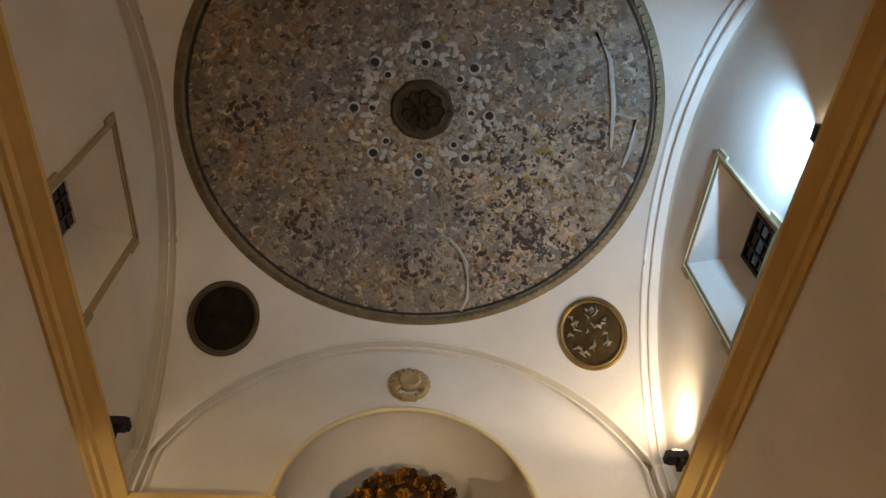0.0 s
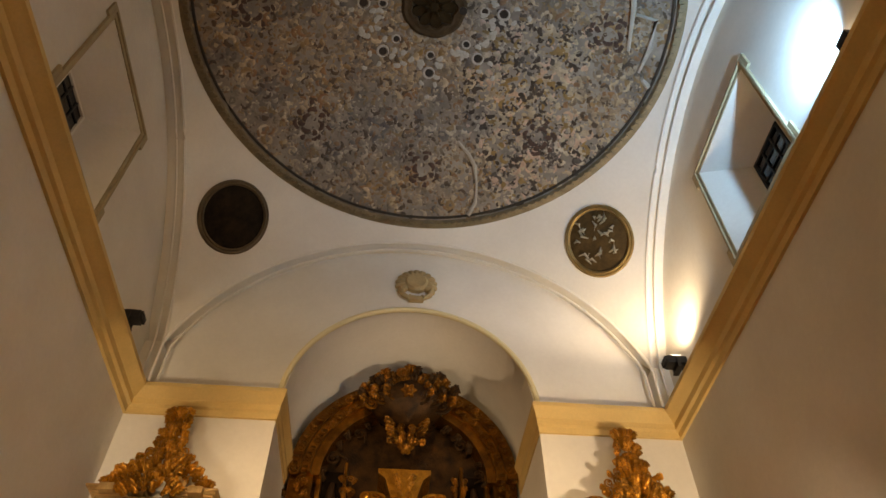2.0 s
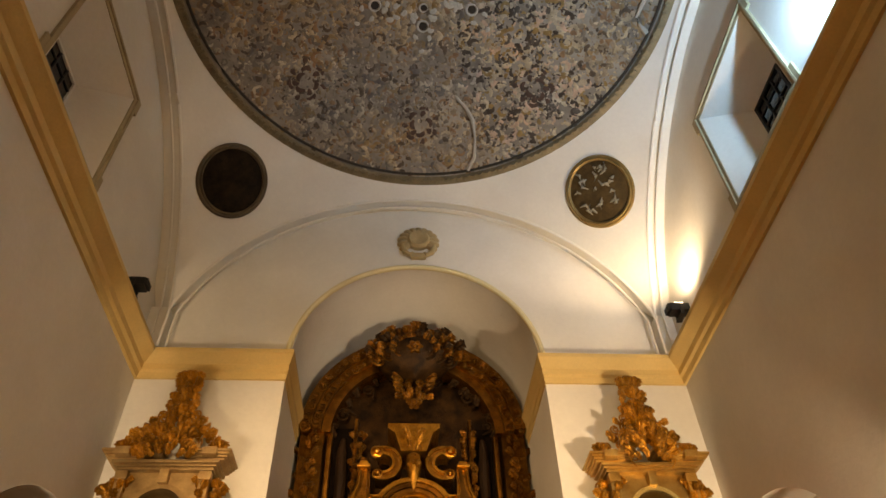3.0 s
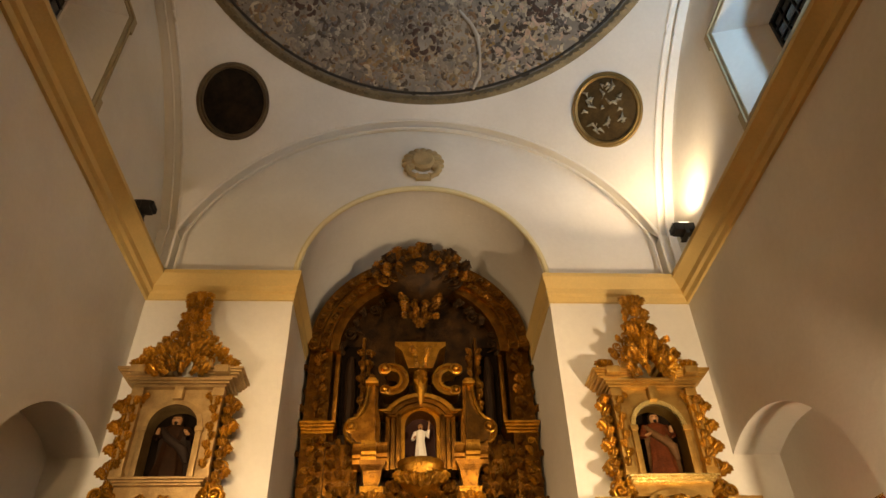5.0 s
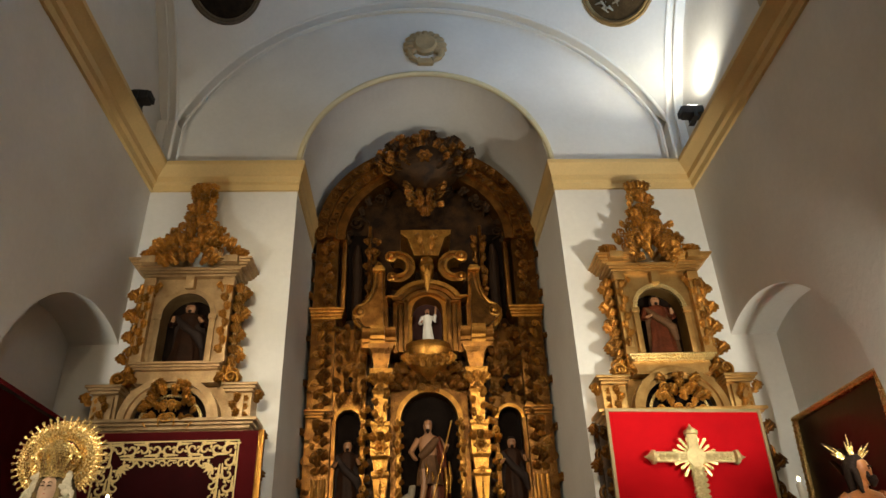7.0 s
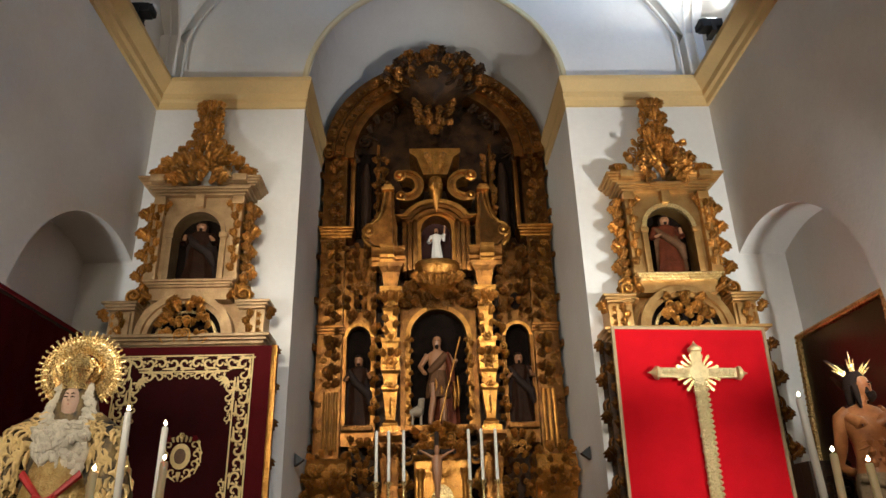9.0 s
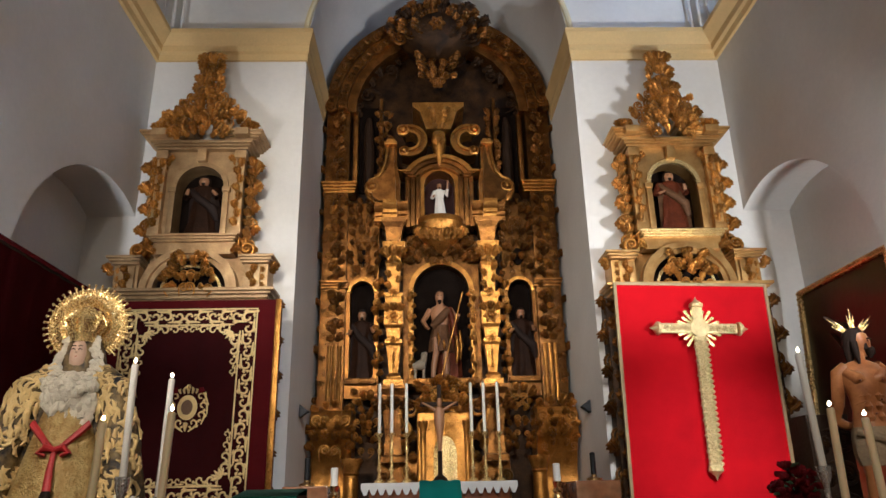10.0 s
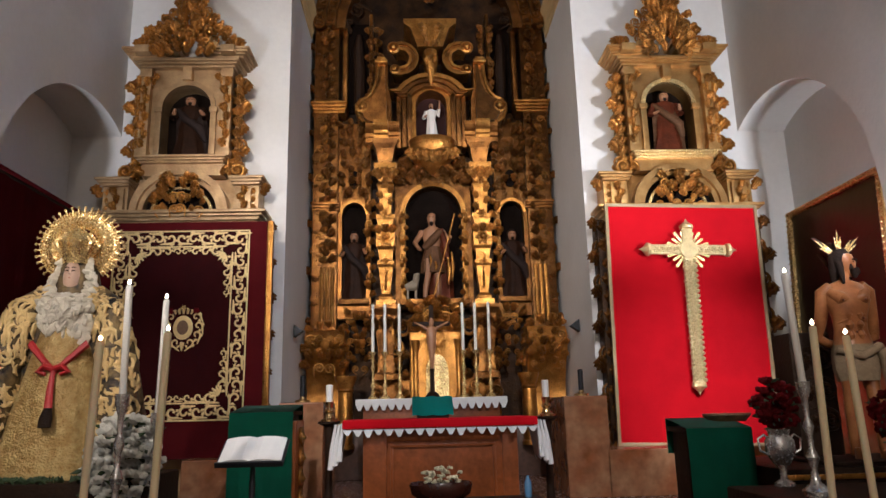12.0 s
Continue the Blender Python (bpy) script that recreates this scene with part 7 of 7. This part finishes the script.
for k in range(120):
    x, y = lv.uniform(-0.72, 0.72), lv.uniform(-0.5, -0.38)
    a = lv.uniform(0, 6.28)
    tube(bm, [(x, y, 0.665), (x + 0.04 * math.cos(a), y + 0.03 * math.sin(a), 0.70), (x + 0.08 * math.cos(a), y + 0.05 * math.sin(a), 0.685)], [0.004, 0.016, 0.003], 5, 0.4)
part("leaf_edge", bm, LEAFG, root, "green leaves along the edge")

# ---- the bound statue at the right ----
bm = bmesh.new()
H = 1.72
for s in (-1, 1):
    tube(bm, [(s * .10, -.04 - .03 * s, 0.03), (s * .10, -.02 - .03 * s, .12), (s * .095, -.04 - .02 * s, .42), (s * .09, -.03, .55), (s * .085, 0, .85)], [.045, .04, .06, .058, .085], 14)
    loft(bm, [(0, .045, .11, s * .1, -.1), (.05, .04, .09, s * .1, -.08), (.09, .03, .04, s * .1, -.05)], 12)
loft(bm, [(.80, .16, .11, 0, 0), (.95, .155, .105, 0, 0), (1.05, .135, .09, 0, 0), (1.16, .145, .10, 0, -.01), (1.28, .18, .115, 0, -.02), (1.37, .19, .105, 0, -.01), (1.43, .15, .08, 0, 0), (1.46, .08, .06, 0, 0), (1.47, .05, .055, 0, 0), (1.54, .048, .052, .005, -.01)], 24)
for s in (-1, 1):
    tube(bm, [(s * .12, -.01, 1.42), (s * .185, .01, 1.37), (s * .215, .06, 1.12), (s * .24, .12, 1.0), (s * .14, .17, .95), (s * .03, .18, .93)], [.05, .062, .05, .048, .04, .03], 12)
for s in (-1, 1):                                          # chest, ribs, belly
    tube(bm, [(s * .03, -.088, 1.29), (s * .085, -.092, 1.305), (s * .15, -.035, 1.37)], [.04, .06, .04], 16)
    for k in range(3):
        tube(bm, [(s * .04, -.098, 1.23 - .05 * k), (s * .085, -.086, 1.215 - .05 * k), (s * .125, -.045, 1.20 - .05 * k)], [.006, .012, .006], 8)
    for k in range(3):
        tube(bm, [(s * .042, -.088, 1.20 - .085 * k), (s * .042, -.090, 1.165 - .085 * k), (s * .040, -.086, 1.13 - .085 * k)], [.018, .034, .018], 12)
n = len(bm.faces)
for x, y, z, r in ((-.09, -.150, 1.285, .009), (.09, -.150, 1.285, .009), (0, -.112, 1.02, .009), (.06, -.128, 1.13, .011)):
    lathe(bm, [(r, -.006), (r, 0.0), (r * .5, .006)], (x, y, z), 10, Matrix.Rotation(radians(90), 4, "X"))
paint(bm, n, 4)
bm.verts.ensure_lookup_table()
neck = len(bm.verts)
loft(bm, [(1.50, .04, .05, .02, -.03), (1.55, .065, .072, .025, -.03), (1.62, .08, .085, .025, -.025), (1.69, .07, .08, .015, -.01), (1.72, .03, .04, .01, 0)], 18)
n = len(bm.faces)
loft(bm, [(1.42, .05, .035, 0, .06), (1.55, .085, .06, .005, .045), (1.64, .088, .08, .01, .025), (1.70, .08, .085, .01, .01), (1.745, .04, .05, .01, 0)], 18, 5, 0.06)
tube(bm, [(.012, -.09, 1.555), (.012, -.1, 1.52), (.012, -.09, 1.48)], [.045, .04, .015], 10)
for s in (-1, 1):
    tube(bm, [(.025 + s * .03 - .018, -.104, 1.638), (.025 + s * .03, -.112, 1.643), (.025 + s * .03 + .018, -.100, 1.636)], .006, 6)
    tube(bm, [(.025 + s * .03 - .014, -.106, 1.62), (.025 + s * .03 + .014, -.104, 1.62)], .005, 6)
    tube(bm, [(.025 + s * .045, -.085, 1.60), (.025 + s * .05, -.085, 1.56), (.02, -.10, 1.53)], [.01, .022, .02], 8)
for s in (-1, 1):
    tube(bm, [(s * .07, -.01, 1.62), (s * .085, -.02, 1.53), (s * .09, -.03, 1.43)], [.03, .028, .012], 8)
paint(bm, n, 1)
bm.verts.ensure_lookup_table()
bmesh.ops.rotate(bm, verts=bm.verts[neck:], cent=(0, 0, 1.5), matrix=Matrix.Rotation(radians(48), 3, "Z"))
n = len(bm.faces)
loft(bm, [(.62, .16, .12, 0, -.01), (.72, .185, .135, 0, -.01), (.84, .18, .13, 0, 0), (.92, .165, .12, 0, 0)], 28, 9, 0.08)
tube(bm, [(.16, -.05, .92), (.2, -.1, .82), (.2, -.1, .55)], [.03, .05, .035], 10)
tube(bm, [(-.17, -.08, .88), (0, -.15, .82), (.18, -.1, .9)], [.03, .04, .03], 10)
paint(bm, n, 2)
n = len(bm.faces)
for a in (-48, 2, 44):
    for d in (-8, 0, 8):
        w = radians(a + d)
        tube(bm, [(.01 + .07 * math.sin(w), .02, 1.66 + .08 * math.cos(w)), (.01 + .14 * math.sin(w), .03, 1.66 + .15 * math.cos(w)), (.01 + (.26 if d == 0 else .2) * math.sin(w), .03, 1.66 + (.27 if d == 0 else .21) * math.cos(w))], [.009, .011, .002], 6)
paint(bm, n, 3)
ob = new("bound_statue", finish(bm, "bound_statue", [surface("tanned_painted_skin", (0.42, 0.17, 0.055), 0.32, 0, 0.25, 7, 40, 0.12, (0.24, 0.085, 0.025), 0, 0.3), HAIR, surface("brown_linen", (0.34, 0.25, 0.15), 0.85, 0, 0.3, 6, 40, 0.4, None, 0, 0.1), BRIGHT, surface("dark_red_wound_paint", (0.14, 0.03, 0.015), 0.4, 0, 0.2, 9, 40, 0.1)], 45))
ob.matrix_basis = Matrix.Translation((3.35, 5.8, 1.125)) @ Matrix.Rotation(radians(-8), 4, "Z") @ Matrix.Diagonal((0.98, 1.0, 1.0, 1))
tagged(ob, "painted wooden statue in a linen loincloth with golden rays", "statue")
root = thing("statue_stand", (3.15, 5.75, 0.5), "dark low wooden stand with a gilt edge under the statue", "stand")
bm = bmesh.new()
block(bm, -0.75, 0.85, -0.4, 0.95, 0.0, 0.6, 0.02)
block(bm, -0.3, 0.5, -0.3, 0.35, 0.6, 0.63, 0.01)
part("body", bm, DARKWOOD, root)
bm = bmesh.new()
block(bm, -0.75, 0.85, -0.42, -0.4, 0.52, 0.56, 0.006)
part("gilt_edge", bm, GOLD, root, "gilt edge")
bm = bmesh.new()
block(bm, -0.19, 0.19, -0.16, 0.16, 0.0, 1.08, 0.015)
ob = thing("wooden_post", (3.24, 6.42, 1.12), "dark wooden column beside the statue", "post")
part("shaft", bm, DARKWOOD, ob)
for k in range(3):
    orn(ob, "scroll", DARKGILT, 0.08, -0.16, 0.3 + 0.27 * k, 0.2, 90, -1)
    orn(ob, "leaf", DARKGILT, -0.06, -0.16, 0.2 + 0.27 * k, 0.2, -20)


# ---- candles, flowers ----
def long_candle(x, y, top, foot, lean, thick, material, holder, label):
    """A long candle, its foot on a holder or below in a stand; lean: sideways metres from foot to top."""
    root = thing("processional_candle", (x, y, foot), label, "candle", "tall lit candles")
    h = top - foot
    bm = bmesh.new()
    tube(bm, [(0, 0, 0), (lean * 0.5, 0, h * 0.5), (lean, 0, h - 0.01), (lean, 0, h)], [thick, thick, thick, thick * 0.8], 16)
    part("wax", bm, material, root)
    bm = bmesh.new()
    tube(bm, [(lean, 0, h), (lean, 0, h + 0.018)], 0.003, 5)
    part("wick", bm, IRON, root)
    bm = bmesh.new()
    lathe(bm, [(0.003, h + 0.010), (0.010, h + 0.018), (0.011, h + 0.026), (0.006, h + 0.036), (0.001, h + 0.044)], (lean, 0, 0), 10)
    part("flame", bm, FLAME, root, "small yellow flame")
    if holder:
        st = thing("silver_candlestick", (x, y, foot - holder), "turned silver candlestick on a dark table", "candlestick", "silver candlesticks")
        bm = bmesh.new()
        k = holder / 0.6
        lathe(bm, [(0.085, 0), (0.085, 0.03 * k), (0.035, 0.07 * k), (0.018, 0.14 * k), (0.042, 0.2 * k), (0.018, 0.25 * k), (0.018, 0.31 * k), (0.035, 0.36 * k), (0.015, 0.41 * k), (0.02, 0.5 * k), (0.042, 0.55 * k), (0.044, 0.6 * k), (0.03, 0.598 * k)], (0, 0, 0), 20)
        part("stem", bm, SILVER, st)
    else:
        st = thing("candle_socket", (x, y, foot - 0.25), "plain brass socket holding a tall candle", "socket", "candle sockets")
        bm = bmesh.new()
        lathe(bm, [(0.05, 0), (0.05, 0.02), (0.03, 0.04), (0.03, 0.24), (0.04, 0.25)], (0, 0, 0), 14)
        part("cup", bm, BRASS, st)


IV, WH = "tall ivory candle burning with a small flame", "tall white candle burning with a small flame"
long_candle(-2.20, 4.6, 2.44, 1.74, -0.01, 0.022, WHITEWAX, 0.77, WH)
long_candle(-2.08, 4.9, 2.39, 1.62, 0.01, 0.021, WHITEWAX, 0.65, WH)
long_candle(-1.83, 4.2, 2.08, 0.75, 0.03, 0.0225, WAX, 0, IV)
long_candle(-2.22, 4.2, 2.03, 0.75, 0.03, 0.0225, WAX, 0, IV)
long_candle(2.21, 4.6, 2.44, 1.72, -0.02, 0.024, WHITEWAX, 0.72, WH)
long_candle(2.07, 4.2, 2.04, 0.75, 0.03, 0.0225, WAX, 0, IV)
long_candle(2.33, 4.2, 1.98, 0.75, -0.03, 0.0225, WAX, 0, IV)
for x, w, label in ((-2.2, 0.55, "dark table carrying candles and white flowers"), (2.42, 0.5, "dark table carrying candles and roses")):
    root = thing("candle_table", (x, 4.8, 0.0 + 0.5), label, "table", "candle tables")
    bm = bmesh.new()
    block(bm, -w, w + (0.3 if x > 0 else 0), -0.45, 0.5, 0.0, 0.5 if x > 0 else 0.47, 0.02)
    part("body", bm, DARKWOOD, root)


def bouquet(name, at, radius, height, petal, count, size, label, seed):
    root = thing(name, at, label, "flowers")
    r = random.Random(seed)
    bm = bmesh.new()
    fl = bmesh.new()
    for k in range(count):
        a, u = r.uniform(0, 6.28), r.random() ** 0.5
        z = r.uniform(0.0, 1.0)
        rad = radius * u * math.sin(math.pi * (0.15 + 0.75 * z)) ** 0.6
        c = Vector((rad * math.cos(a), rad * math.sin(a), height * z))
        for j in range(4):
            b = r.uniform(0, 6.28)
            t = r.uniform(0.2, 1.0)
            d = Vector((math.cos(b) * t, math.sin(b) * t, r.uniform(0.1, 0.7))).normalized() * size
            tube(fl, [c, c + d * 0.6, c + d], [size * 0.18, size * 0.5, size * 0.12], 6, 0.5)
        if k % 2:
            b = r.uniform(0, 6.28)
            d = Vector((math.cos(b), math.sin(b), r.uniform(-0.3, 0.5))) * size * 1.5
            tube(bm, [c, c + d * 0.5, c + d], [0.004, size * 0.3, 0.002], 5, 0.4)
    tagged(part("petals", fl, petal, root), "", "", "", "stuff")
    tagged(part("foliage", bm, LEAFG, root), "", "", "", "stuff")
    return root


bouquet("white_flowers", (-2.32, 5.0, 1.05), 0.24, 0.54, PETALW, 190, 0.058, "tall bunch of small white flowers", 4)
bouquet("red_roses", (2.31, 5.2, 1.40), 0.15, 0.34, PETALR, 80, 0.05, "round bunch of dark red roses in a silver urn", 6)
bouquet("red_roses", (3.06, 4.95, 1.30), 0.17, 0.33, PETALR, 80, 0.05, "round bunch of dark red roses beside the statue", 8)
root = thing("silver_urn", (2.31, 5.2, 1.0), "silver urn with two curled handles", "urn")
bm = bmesh.new()
lathe(bm, [(0.07, 0), (0.07, 0.02), (0.025, 0.05), (0.025, 0.12), (0.07, 0.17), (0.105, 0.25), (0.1, 0.32), (0.07, 0.36), (0.085, 0.4), (0.07, 0.395)], (0, 0, 0), 24)
part("bowl", bm, SILVER, root)
for s in (-1, 1):
    bm = bmesh.new()
    tube(bm, [(s * 0.09, 0, 0.22), (s * 0.15, 0, 0.25), (s * 0.16, 0, 0.33), (s * 0.11, 0, 0.36), (s * 0.08, 0, 0.33)], 0.009, 8)
    part("handle", bm, SILVER, root)
root = thing("vase", (3.06, 4.95, 1.0), "dark vase holding roses", "vase")
bm = bmesh.new()
lathe(bm, [(0.07, 0), (0.1, 0.15), (0.08, 0.35), (0.09, 0.4)], (0, 0, 0), 18)
part("bowl", bm, DARKWOOD, root)

# small things before the altar
root = thing("plant_stand", (-0.22, 6.2, 0.5), "low dark table before the altar", "table")
bm = bmesh.new()
block(bm, -0.75, 0.95, -0.3, 0.3, 0.30, 0.34, 0.01)
part("top", bm, DARKWOOD, root)
for sx in (-0.68, 0.88):
    for sy in (-0.24, 0.24):
        bm = bmesh.new()
        block(bm, sx - 0.03, sx + 0.03, sy - 0.03, sy + 0.03, 0.0, 0.30, 0.005)
        part("leg", bm, DARKWOOD, root)
root = thing("flower_basket", (-0.14, 6.3, 0.84), "dark basket of small white flowers before the altar", "basket")
bm = bmesh.new()
lathe(bm, [(0.15, 0), (0.22, 0.05), (0.24, 0.13), (0.225, 0.15), (0.20, 0.13)], (0, 0, 0), 24, Matrix.Diagonal((1.15, 0.6, 1, 1)))
part("bowl", bm, surface("dark_lacquered_wood", (0.05, 0.014, 0.008), 0.18, 0, 0.3, 5, 40, 0.1), root, "glossy dark brown bowl")
bouquet("small_flowers", (-0.14, 6.3, 0.97), 0.2, 0.13, surface("cream_petals", (0.75, 0.68, 0.42), 0.7, 0, 0.2, 8, 40, 0.1), 44, 0.028, "small cream and white flowers in the basket", 12)
root = thing("paper_sheet", (0.35, 6.1, 0.843), "loose white sheet of paper on the low table", "paper")
bm = bmesh.new()
block(bm, -0.11, 0.11, -0.08, 0.08, 0, 0.002)
part("sheet", bm, WHITECLOTH, root)
root = thing("water_bottle", (0.62, 6.35, 0.84), "small blue plastic bottle", "bottle")
bm = bmesh.new()
lathe(bm, [(0.03, 0), (0.032, 0.02), (0.032, 0.12), (0.012, 0.16), (0.012, 0.18)], (0, 0, 0), 14)
part("body", bm, surface("blue_plastic", (0.12, 0.25, 0.4), 0.2, 0, 0.1, 8, 30, 0.05), root)
